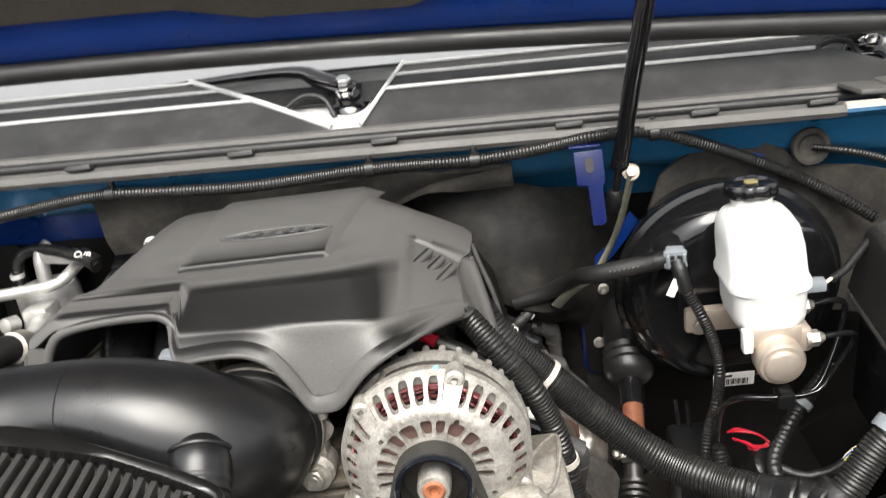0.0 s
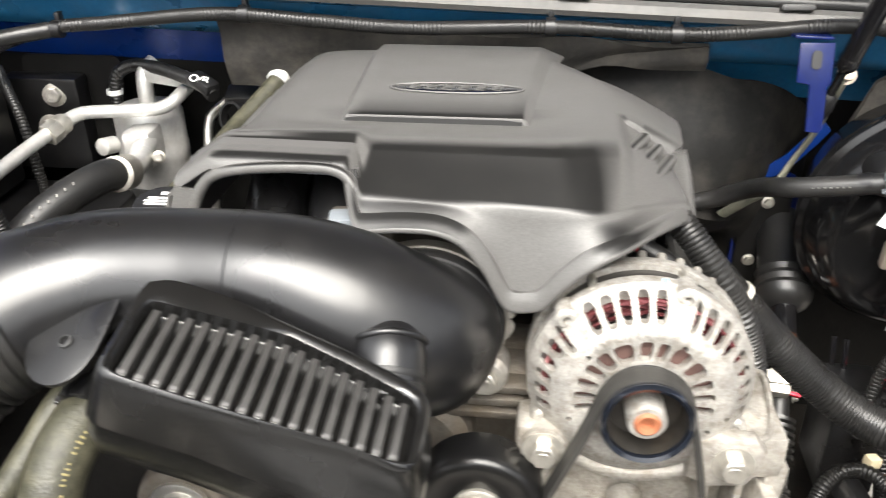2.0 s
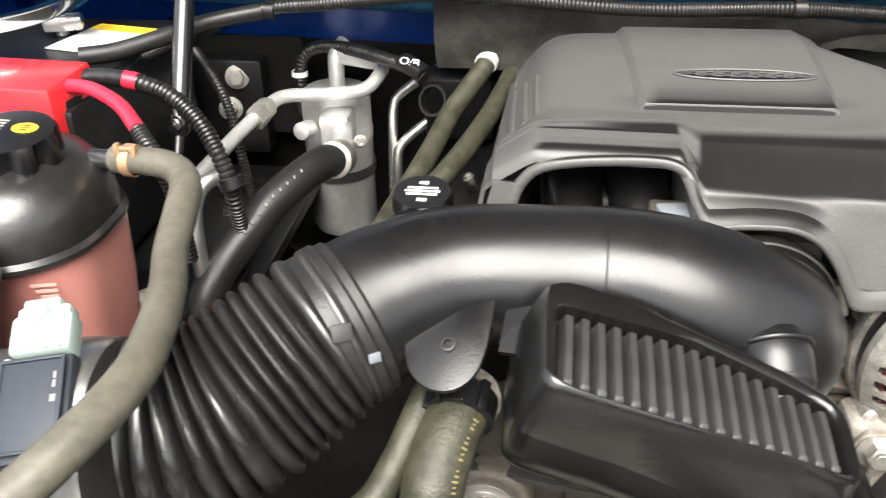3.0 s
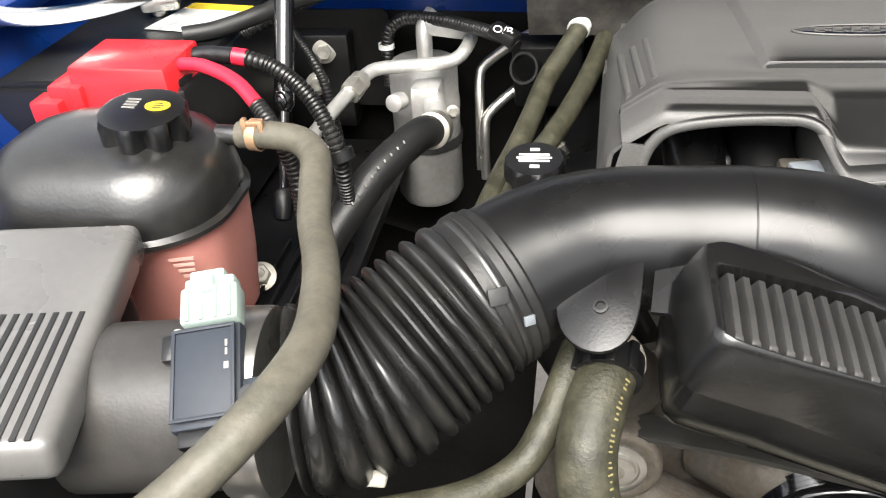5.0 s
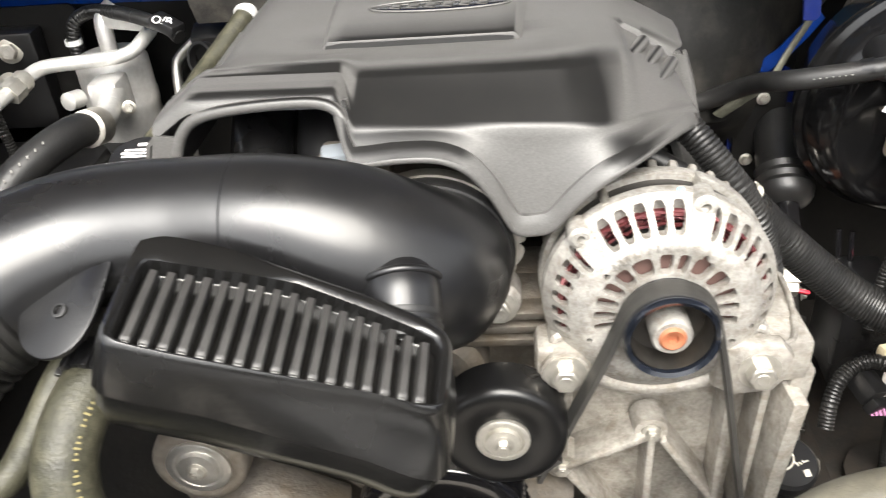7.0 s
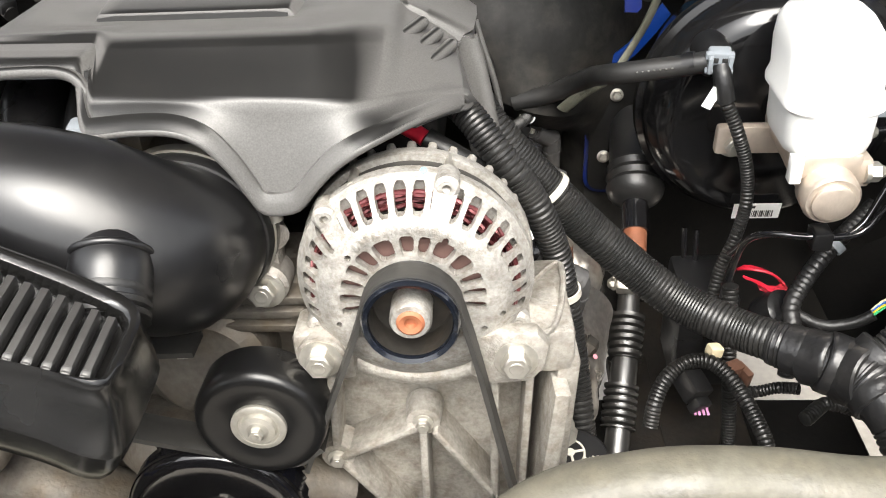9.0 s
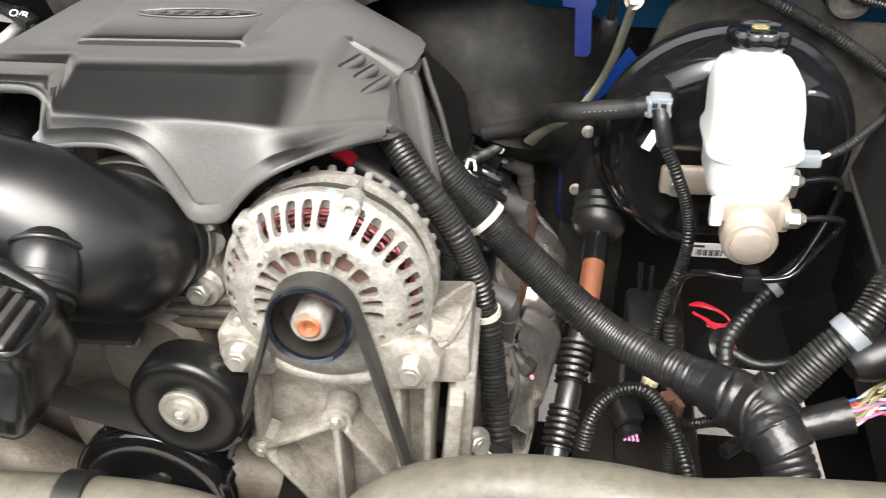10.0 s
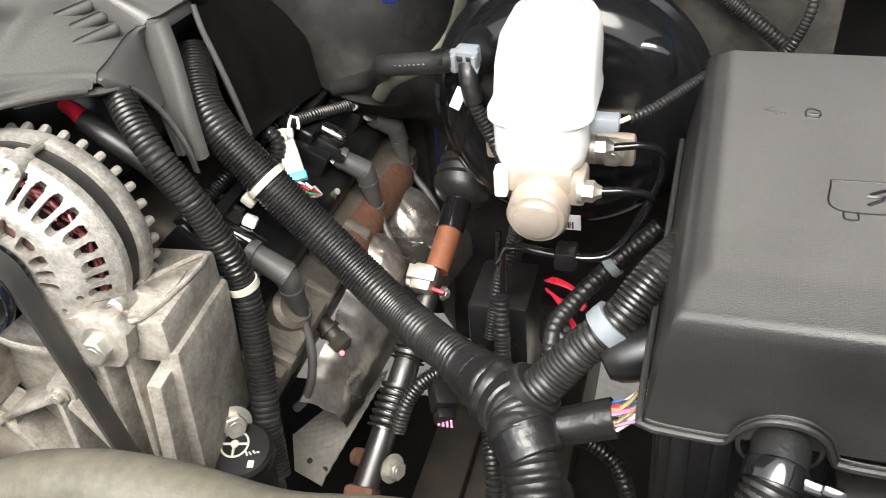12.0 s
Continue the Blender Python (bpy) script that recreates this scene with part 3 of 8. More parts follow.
clip_me = link_mesh("clip", *box((0.030, 0.012, 0.006), None, 0.0015), M_COWL)
for x in (-0.80, -0.63, -0.459, -0.268, -0.103, 0.103, 0.25, 0.375):
    piece("clip", clip_me, pose(x, 0.964, 1.157 + roll_z(x), -20), cowl)

# windscreen
ws = part("windscreen", sheet([[(x, 1.112 + s * 0.85, 1.216 + s * 0.62 + roll_z(x) - 0.03 * (x + .1) ** 2) for x in [-1.1 + 0.1 * i for i in range(20)]] for s in (0, 0.25, 0.5, 0.75, 1.0)], 0.005), M_GLASS)
tagged(ws, "windscreen glass with a white sky reflection painted in its colour", "windscreen", kind="structure")

# wiper arms
def wiper(px, py, pz, ends, label):
    w = thing("wiper_arm", (px, py, pz), label, "wiper arm", group="windscreen wipers")
    ax = (0, -0.35, 1)
    part("pivot", lathe([(0.027, -0.018), (0.027, -0.004), (0.022, 0.002), (0.018, 0.004), (0.017, 0.010), (0.013, 0.013), (0, 0.013)], (px, py, pz), ax, 28), M_GLOSS, w)
    part("nut", join(lathe([(0.0135, 0.012), (0.0135, 0.018), (0.011, 0.020), (0, 0.020)], (px, py, pz), ax, 24), lathe([(0.0105, 0.019), (0.0105, 0.030), (0.008, 0.033), (0, 0.033)], (px, py, pz), ax, 6)), M_CHROME, w, "bright pivot nut")
    part("arm", tube([(px + 0.012, py, pz + 0.010)] + ends, [0.019, 0.018, 0.012, 0.006][:len(ends) + 1], 12, 0.008, squash=0.6), M_GLOSS, w)
    part("washer_hose", tube([(px - 0.075, py - 0.022, pz + 0.004), (px - 0.050, py - 0.018, pz + 0.016), (px - 0.026, py - 0.020, pz + 0.010), (px - 0.014, py - 0.028, pz - 0.012)], 0.0035, 8), M_RUBBER, w)
    return w
wiper(-0.158, 1.085, 1.186, [(-0.19, 1.096, 1.214), (-0.235, 1.105, 1.228), (-0.42, 1.115, 1.228)], "glossy black wiper arm with a nut on its pivot")
wiper(0.47, 1.09, 1.168, [(0.44, 1.10, 1.195), (0.40, 1.112, 1.205), (0.25, 1.125, 1.205)], "glossy black wiper arm at the edge of the cowl")

# raised hood
hood = thing("hood", (-0.1, 1.02, 1.25), "raised blue hood with a dark fibre pad inside", "hood")
HX = [-1.05 + 0.1 * i for i in range(20)]
def hood_row(s, inset=0.0, wide=1.0):
    out = []
    for x in HX:
        xx = -0.1 + (x + 0.1) * wide
        out.append((xx, 1.03 - 0.469 * s + inset * 0.883, 1.246 + roll_z(xx) + 0.883 * s + inset * 0.469 - 0.035 * (xx + 0.15) ** 2 - 0.028 * (xx - 0.3)))
    return out
part("skin", sheet([hood_row(s, 0.035) for s in (0, 0.3, 0.6, 0.9, 1.2, 1.38)], 0.002), M_BLUE, hood)
part("inner_frame", sheet([hood_row(s, 0.0 if 0.01 < s else 0.012) for s in (0.0, 0.02, 0.05, 0.07, 0.09, 0.3, 0.6, 0.9, 1.2, 1.38)], 0.003), M_BLUE, hood)
part("rear_seal", tube([V(p) + V((0, 0.001, -0.002)) for p in hood_row(0.0)], 0.0130, 12, 0.03), M_RUBBER, hood, "black rubber edge seal")
pad_rows = []
for k in range(7):
    s = 0.052 + k * 0.205
    row = hood_row(s, -0.010, 0.86)
    if k == 0:
        row = [V(p) + V((0, -0.469, 0.883)) * (0.018 if -0.30 > p[0] else 0.0 if p[0] < 0.0 else 0.03) for p in row]
    pad_rows.append(row)
part("pad", sheet(pad_rows, 0.008), M_PAD, hood, "dark brown fibre insulation pad")

# hood struts
def strut(a, b, label, r=0.0095, end=0.28):
    a, b = V(a), V(b)
    s = thing("hood_strut", a, label, "hood strut", group="hood struts")
    k = a.lerp(b, end)
    part("rod", tube([a, a.lerp(b, end * 0.5), k], 0.0045, 12, 0.02), M_GLOSS, s)
    part("cylinder", join(tube([k, k.lerp(b, 0.5), b], r, 20, 0.03), lathe([(0.006, -0.012), (r * 1.06, -0.006), (r * 1.06, 0.004), (r, 0.006)], k, b - a, 20)), M_GLOSS, s)
    part("socket", lathe([(0.0, -0.012), (0.008, -0.010), (0.0095, 0.0), (0.0085, 0.016), (0.005, 0.020)], a, b - a, 18), M_PLASTIC, s)
    return s

# firewall mats
mat_rows = []
for i in range(8):
    drop = lambda x: i * 0.011 * (1 - 0.66 * min(1, max(0, (x + 0.20) / 0.14)))
    mat_rows.append([(x, 1.002 + 0.0035 * math.sin(40 * x + i) + drop(x) * 0.25, 1.108 - drop(x) + roll_z(x)) for x in [-0.475 + 0.017 * k for k in range(31)]])
ob = part("firewall_mat", sheet(mat_rows, 0.006), M_FELT)
tagged(ob, "worn dark grey insulation mat on the firewall", "insulation mat", kind="structure")
rows = []
for i in range(29):
    z = 1.085 - i * 0.018
    row = []
    for k in range(33):
        x = -0.12 + k * 0.0095
        u = (x + 0.12) / 0.30
        bulge = 0.062 * math.sin(min(1, u * 1.05) * math.pi) ** 1.1 * math.sin(min(1.0, (1.09 - z) / 0.16) * math.pi / 2)
        edge = 0.08 * max(0, (u - 0.5) / 0.5) ** 2
        bulge = bulge * min(1, max(0, (z - 0.885) / 0.06)) - 0.05 * min(1, max(0, (0.93 - z) / 0.05)) * min(1, max(0, (0.11 - x) / 0.03))
        row.append((x, 1.055 + 0.035 * max(0, 1 - u / 0.4) - bulge + edge + 0.016 * noise.noise(V((x * 11, 0, z * 13))) + 0.005 * noise.noise(V((x * 30, 0, z * 30))), z + roll_z(x) - 0.030 * min(1, max(0, (u - 0.35) / 0.3)) - 0.45 * max(0, u - 0.65) ** 2))
    rows.append(row)
ob = part("moulded_mat", sheet(rows, 0.008), M_MOULD)
tagged(ob, "black moulded rubber mat bulging from the firewall", "insulation mat", kind="structure")
rows = []
for i in range(12):
    t = i / 11
    row = []
    for k in range(16):
        u = k / 15
        x = 0.188 + 0.307 * u
        top = line_at([(0.188, 1.01), (0.215, 1.072), (0.25, 1.088), (0.345, 1.088), (0.362, 1.055), (0.42, 1.048), (0.50, 1.030)], x)
        z = top - t * 0.20
        row.append((x, 1.022 + t * 0.03 + 0.004 * noise.noise(V((x * 25, 3, z * 25))), z))
    rows.append(row)
ob = part("side_mat", sheet(rows, 0.006), M_FELT)
tagged(ob, "worn grey brown insulation mat behind the brake booster", "insulation mat", kind="structure")
strut((0.146, 0.972, 1.050), (0.246, 0.662, 1.77), "black gas strut holding up the hood, beside the booster", 0.0095, 0.077)
strut((-0.693, 0.78, 0.955), (-0.703, 0.985, 1.27), "glossy black gas strut beside the battery", 0.0095)

# strut bracket and earth strap on the firewall
br = thing("strut_bracket", (0.12, 0.94, 1.04), "blue painted steel bracket with a slot", "bracket")
plate = [(-0.0155, 0.018), (0.0155, 0.018), (0.0155, -0.018), (0.012, -0.022), (0.012, -0.060), (0.008, -0.064), (-0.003, -0.063), (-0.004, -0.020), (-0.0155, -0.018)]
part("plate", prism(plate, 0.004, basis((0.118, 0.930, 1.108), (0.05, -0.95, 0.25)), 0.001), M_BRACKETBLUE, br)
part("slot", prism(round_outline(0.009, 0.017, 0.0044), 0.0006, basis((0.118, 0.9255, 1.112), (0.05, -0.95, 0.25))), M_INK_SHADE, br)
part("flange", box((0.034, 0.045, 0.003), pose(0.115, 0.955, 1.127, -8, 2, 0), 0.001), M_BRACKETBLUE, br)
es = thing("earth_strap", (0.14, 1.03, 0.95), "grey braided earth strap bolted to the firewall", "earth strap")
part("braid", tube([(0.172, 1.000, 1.072), (0.168, 1.005, 1.055), (0.156, 1.012, 1.01), (0.140, 1.015, 0.975), (0.118, 0.99, 0.955), (0.09, 0.975, 0.945), (0.07, 0.99, 0.92)], 0.0074, 12, 0.008, squash=0.4), M_STRAP, es)
bolt(es, (0.172, 1.002, 1.075), (0, -0.9, 0.4), NUT_BRONZE)

# ---------------------------------------------------------------- engine block
eng = thing("engine_block", (-0.15, 0.85, 0.55), "dirty cast aluminium engine front under the accessories", "engine")
part("front_cover", join(
    box((0.36, 0.05, 0.30), pose(-0.20, 0.70, 0.80), 0.02, 3),
    box((0.26, 0.03, 0.05), pose(-0.19, 0.668, 0.925, 12), 0.008),
    lathe([(0.075, 0), (0.075, 0.03), (0.068, 0.038), (0.03, 0.042), (0, 0.042)], (-0.33, 0.69, 0.83), (0, -1, 0), 36),
    lathe([(0.05, 0), (0.05, 0.05), (0.04, 0.058), (0, 0.058)], (-0.22, 0.69, 0.87), (0, -1, 0.1), 32)), M_ALU_DIRTY, eng)
part("water_neck", join(
    tube([(-0.36, 0.68, 0.86), (-0.375, 0.62, 0.90), (-0.385, 0.56, 0.96), (-0.391, 0.525, 1.0)], [0.03, 0.028, 0.024, 0.022], 18),
    tube([(-0.30, 0.66, 0.80), (-0.25, 0.615, 0.815), (-0.19, 0.60, 0.80), (-0.12, 0.62, 0.77)], [0.03, 0.032, 0.03, 0.028], 16),
    tube([(-0.42, 0.66, 0.76), (-0.36, 0.60, 0.79), (-0.30, 0.60, 0.76)], [0.035, 0.032, 0.03], 16)), M_ALU_DIRTY, eng, "stained water pump casting")
part("block", box((0.34, 0.42, 0.30), pose(-0.18, 0.93, 0.78), 0.03, 3), M_DARKMETAL, eng)
part("ledge", join(*[box((0.22, 0.016, 0.008), pose(-0.185, 0.648 - 0.002 * i, 0.912 + 0.014 * i, 10), 0.002) for i in range(3)]), M_ALU_DIRTY, eng)
for p in ((-0.27, 0.655, 0.93), (-0.30, 0.66, 0.885), (-0.14, 0.665, 0.935), (-0.37, 0.645, 0.80), (-0.23, 0.63, 0.90)):
    bolt(eng, p, (0, -1, 0.1), BOLT_SMALL)

# intake manifold under the cover
man = thing("intake_manifold", (-0.2, 0.8, 0.95), "black plastic intake manifold under the engine cover", "intake manifold")
part("body", box((0.30, 0.26, 0.10), pose(-0.19, 0.84, 1.01), 0.03, 3), M_PLASTIC, man)
for x in (-0.335, -0.285):
    part("runner", tube([(x, 0.90, 1.06), (x, 0.80, 1.078), (x + 0.004, 0.72, 1.062), (x + 0.01, 0.66, 1.02)], 0.023, 16, squash=0.8), M_PLASTIC, man)
part("throttle_body", join(box((0.10, 0.05, 0.11), pose(-0.205, 0.675, 1.0), 0.012), box((0.05, 0.03, 0.035), pose(-0.252, 0.662, 1.052), 0.004)), M_ALU_DIRTY, man, "dull aluminium throttle body")
part("connector", box((0.03, 0.02, 0.02), pose(-0.258, 0.650, 1.066, 0, 0, 10), 0.003), M_GREYPL, man)
part("thermostat_boss", join(tube([(-0.165, 0.665, 0.995), (-0.150, 0.640, 0.990)], 0.012, 16), lathe([(0.017, 0), (0.017, 0.02), (0.012, 0.024), (0, 0.024)], (-0.16, 0.655, 0.955), (0, -1, 0), 20), box((0.02, 0.02, 0.05), pose(-0.158, 0.65, 0.975), 0.004)), M_ALU, man, "cast lug beside the throttle clamp")
bolt(man, (-0.16, 0.632, 0.953), (0, -1, 0.1))
part("rear_hump", box((0.27, 0.05, 0.09), pose(-0.225, 0.985, 1.02, 10), 0.022, 3), M_BLACKMAT, man)

# ---------------------------------------------------------------- engine cover
cov = thing("engine_cover", (-0.2, 0.8, 1.03), "large charcoal plastic engine cover with an arched opening", "engine cover")
LIP = [(-0.262, 1.078), (-0.240, 1.0785), (-0.215, 1.0805), (-0.19, 1.079), (-0.172, 1.070), (-0.158, 1.052), (-0.150, 1.036), (-0.144, 1.0265), (-0.126, 1.0265), (-0.120, 1.030), (-0.108, 1.044), (-0.092, 1.058), (-0.072, 1.067), (-0.050, 1.068), (-0.030, 1.063), (-0.018, 1.058)]
LIP_Y = [(-0.14, 0.6175), (-0.09, 0.6175), (-0.07, 0.624), (-0.05, 0.646), (-0.03, 0.676), (-0.018, 0.700)]
CREASE = [(-0.25, 1.0965), (-0.20, 1.0945), (-0.11, 1.0905), (-0.085, 1.087), (-0.06, 1.080), (-0.04, 1.0735), (-0.018, 1.066)]
CREASE_Y = [(-0.25, 0.640), (-0.11, 0.639), (-0.085, 0.644), (-0.06, 0.668), (-0.04, 0.688), (-0.018, 0.706)]
def top_z(x, y):
    """The crowned top of the cover."""
    z = 1.1098 + 0.004 * (y - 0.74) - (0.30 if x < -0.2 else 0.20) * max(0, abs(x + 0.20) - 0.06) ** 2 - 0.010 * max(0, (y - 0.88) / 0.08) ** 2
    z -= 0.026 * max(0, (x + 0.09) / 0.09) ** 1.4
    z -= 0.0042 * math.exp(-((y - 0.733) / 0.020) ** 2) * min(1, max(0, (-0.10 - x) / 0.04)) * min(1, max(0, (x + 0.325) / 0.04))
    z += 0.0060 * max(0, (0.745 - y) / 0.065) ** 1.2 * min(1, max(0, (-0.06 - x) / 0.05))
    return z
def cover_profile(x):
    """From the rear over the top, down the sloping facet to the crease, and down the front to the lip."""
    xf = x if x < -0.07 else -0.07 + (x + 0.07) * 0.049 / 0.074
    def t(y):
        return top_z(x, y) - (0.0035 * min(1, max(0, (xf + 0.068) / 0.006)) * min(1, max(0, (0.7785 - y) / 0.0022)))
    yt = curve_at([(-0.11, 0.681), (-0.06, 0.714), (-0.02, 0.745)], xf)
    p = [(0.985, 1.02), (0.972, t(0.96) - 0.030), (0.955, t(0.955) - 0.006), (0.935, t(0.93)), (0.90, t(0.90)), (0.86, t(0.86)), (0.82, t(0.82)), (0.79, t(0.79)), (0.7787, t(0.7787)), (0.7763, t(0.7763)), (0.770, t(0.770))]
    for k in (0.33, 0.66, 1.0):
        y = 0.770 + (yt + 0.009 - 0.770) * k
        p.append((y, t(y)))
    a_, c, l_ = V((yt, t(yt) - 0.0008)), V((curve_at(CREASE_Y, xf), curve_at(CREASE, xf))), V((curve_at(LIP_Y, xf), curve_at(LIP, xf)))
    hollow = 0.0010 * (1.0 if xf < -0.1 else max(0.0, 1 - (xf + 0.1) / 0.04))
    for k in (0.12, 0.18, 0.27, 0.4, 0.55, 0.7, 0.82, 0.91, 0.965, 1.0):
        q = a_.lerp(c, k)
        p.append((q.x, q.y - hollow * math.sin(math.pi * k ** 0.7)))
    d = l_ - c
    n = max(d.length, 1e-4)
    d = d / n
    out = V((d.y, -d.x)) if d.y < 0 else V((-d.y, d.x))
    s_ = min(1, n / 0.022)
    p.append(tuple(c + d * 0.0022 * s_ + V((-0.0008, 0)) * s_))
    low = min(0.0135 * s_, n * 0.8)
    for far, push in ((low + (n * 0.86 - low) * 0.92, 0.0), (low + (n * 0.86 - low) * 0.5, 0.0), (0.0135 * s_, 0.0), (0.0125 * s_, -0.0014), (0.0112 * s_, -0.0014), (0.0100 * s_, 0.0030), (0.0050 * s_, 0.0036), (0.0, 0.0032)):
        q = l_ - d * min(far, n * 0.8) + out * push * s_
        p.append((q.x, q.y))
    return [V((x, y, z)) for y, z in p]
def arch_profile(x):
    """The same over the arched opening."""
    u = (x + 0.252) / -0.133
    t = lambda y: top_z(x, y)
    drop = 0.012 * max(0, (u - 0.55) / 0.45) ** 2 + 0.020 * max(0, (u - 0.7) / 0.3) ** 2
    z0 = 1.1105 + 0.0012 * min(1, max(0, u / 0.6)) - 0.018 * max(0, u - 0.8) / 0.2
    crest = max(t(0.697) + 0.0010 - drop, z0 + 0.0004)
    q = [(0.985, 1.02), (0.972, t(0.96) - 0.030), (0.955, t(0.955) - 0.006 - drop), (0.935, t(0.93) - drop), (0.90, t(0.90) - drop), (0.86, t(0.86) - drop), (0.80, t(0.8) - drop), (0.76, t(0.76) - drop),
         (0.735, t(0.735) - drop), (0.715, (t(0.715) - drop) * 0.5 + crest * 0.5), (0.702, crest), (0.698, crest - 0.0005), (0.6905, z0 + 0.0010), (0.6885, z0 + 0.0002), (0.675, z0 + 0.0004), (0.664, z0), (0.659, z0 - 0.0015), (0.656, z0 - 0.005), (0.655, z0 - 0.008)]
    return [V((x, y, z)) for y, z in q]
def resample(pts, n):
    """Evenly along the line."""
    ds = [0.0]
    for a_, b_ in zip(pts, pts[1:]):
        ds.append(ds[-1] + (b_ - a_).length)
    out = []
    for i in range(n):
        s_ = ds[-1] * i / (n - 1)
        k = 0
        while k < len(ds) - 2 and ds[k + 1] < s_:
            k += 1
        f_ = (s_ - ds[k]) / max(1e-9, ds[k + 1] - ds[k])
        out.append(pts[k].lerp(pts[k + 1], min(1, f_)))
    return out
def at_y(prof, y):
    """The point of a front-to-rear line at a given y."""
    for a_, b_ in zip(prof, prof[1:]):
        if b_.y <= y <= a_.y:
            return a_.lerp(b_, (a_.y - y) / max(1e-9, a_.y - b_.y))
    return prof[0].copy()
def doubled(pts):
    out = [pts[0]]
    for a_, b_ in zip(pts, pts[1:]):
        out += [a_.lerp(b_, 0.5), b_]
    return out
def right_edge(y):
    return line_at([(0.70, -0.021), (0.77, -0.029), (0.788, -0.015), (0.83, -0.013), (0.97, -0.098)], y)
def cover_row(x):
    c = doubled(cover_profile(max(x, -0.2525)))
    prof = arch_profile(min(x, -0.2475))
    a_ = [at_y(prof, p.y) for p in c if p.y > 0.703]
    a_ += resample([at_y(prof, 0.703)] + [p for p in prof if p.y < 0.703], len(c) - len(a_) + 1)[1:]
    w = min(1, max(0, (x + 0.262) / 0.018))
    w = w * w * (3 - 2 * w)
    row = []
    for p, q in zip(a_, c):
        v = p.lerp(q, w)
        v.x = x
        if x > -0.2:
            e = right_edge(v.y)
            wide = -0.2 + (x + 0.2) * (e + 0.2) / 0.204
            tight = x if x < -0.07 else -0.07 + (x + 0.07) * (e + 0.07) / 0.074
            v.x = tight + (wide - tight) * min(1, max(0, (v.y - 0.83) / 0.05))
        elif x < -0.3:
            v.x = x + 0.006 * max(0, (v.y - 0.68) / 0.22) * (-0.3 - x) / 0.085
        row.append(v)
    return row
xs = [-0.385 + 0.028 * i / 5 for i in range(5)] + [-0.357 + 0.095 * i / 14 for i in range(14)] + [-0.262 + 0.018 * i / 12 for i in range(12)] + [-0.244 + 0.248 * i / 58 for i in range(59)]
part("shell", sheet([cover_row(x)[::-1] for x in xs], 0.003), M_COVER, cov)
# left wall with the leg beside the opening
rows = []
for k in range(9):
    y = 0.655 + k * 0.04
    z1 = min(q[2] for q in arch_profile(-0.384) if abs(q[1] - y) < 0.03) if y < 0.95 else 1.06
    xl = 0.006 * max(0, (y - 0.68) / 0.22)
    rows.append([(-0.3845 + xl, y, z1), (-0.391 + xl, y, z1 - 0.006), (-0.396 + xl, y - 0.004, z1 - 0.03), (-0.400 + xl, y - 0.008, 1.03)])
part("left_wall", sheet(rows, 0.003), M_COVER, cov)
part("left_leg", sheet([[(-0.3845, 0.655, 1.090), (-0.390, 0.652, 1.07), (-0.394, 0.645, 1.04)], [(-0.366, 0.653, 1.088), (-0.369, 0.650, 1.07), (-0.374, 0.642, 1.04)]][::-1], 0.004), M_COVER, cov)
# inner wall of the opening at its right
part("inner_wall", sheet([[(-0.252, 0.655, 1.108), (-0.250, 0.640, 1.098), (-0.249, 0.628, 1.079)], [(-0.254, 0.72, 1.10), (-0.253, 0.72, 1.08), (-0.252, 0.72, 1.05)]], 0.003), M_COVER, cov)
# rolled rim along the opening and the lip
rim = [(-0.378, 0.643, 1.045), (-0.372, 0.650, 1.075), (-0.364, 0.653, 1.092), (-0.350, 0.653, 1.102), (-0.32, 0.653, 1.107), (-0.28, 0.653, 1.1085), (-0.262, 0.651, 1.106), (-0.2525, 0.645, 1.098), (-0.249, 0.632, 1.085), (-0.246, 0.624, 1.079)]
part("rim", tube(rim, 0.0042, 12, 0.005), M_COVER, cov, "rounded rim of the opening")
lip_pts = []
for i in range(60):
    x = -0.246 + 0.248 * i / 59
    q = cover_row(x)[-1]
    lip_pts.append((q[0], q[1], q[2]))
part("lip", tube(lip_pts, 0.0028, 10, 0.004), M_COVER, cov, "rolled lower lip over the throttle and alternator")
# badge panel: raised, with bevelled sides and an upright front edge
def badge_row(y, lift, front=False):
    f = (y - 0.742) / 0.136
    xo, xi, ri, ro = -0.287 - 0.007 * f, -0.277 - 0.005 * f, -0.1425 + 0.0065 * f, -0.1325 + 0.0150 * f
    cols = [(xo, -0.0012), (xo + 0.0015, 0.0), (xi - 0.0015, lift - 0.0006), (xi, lift)] + [(xi + (ri - xi) * k / 12, lift) for k in range(1, 12)] + [(ri, lift), (ri + 0.002, lift - 0.0005), (ro - 0.002, 0.0002), (ro, -0.0012)]
    return [(x, y, top_z(x, y) + (min(h, -0.0012 if front else h))) for x, h in cols]
rows = [badge_row(0.7412, 0.0, True), badge_row(0.7416, 0.0072), badge_row(0.7424, 0.0086), badge_row(0.7445, 0.0090)] + [badge_row(y, 0.0090) for y in (0.75, 0.77, 0.80, 0.83, 0.86, 0.89, 0.91, 0.93, 0.945)] + [badge_row(0.952, 0.002)]
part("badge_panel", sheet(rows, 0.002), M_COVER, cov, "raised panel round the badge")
# Black strip painted over the step where only its shade falls.
def panel_front(z):
    return [(x, 0.7405, top_z(x, 0.7412) + z - 0.0012 * (k in (0, 12))) for k, x in enumerate([-0.2795 + 0.1375 * i / 12 for i in range(13)])]
part("panel_front", sheet([panel_front(-0.0008), panel_front(0.0074)], 0.001), M_INK_SHADE, cov, "front edge of the raised panel, blackened as its shade")
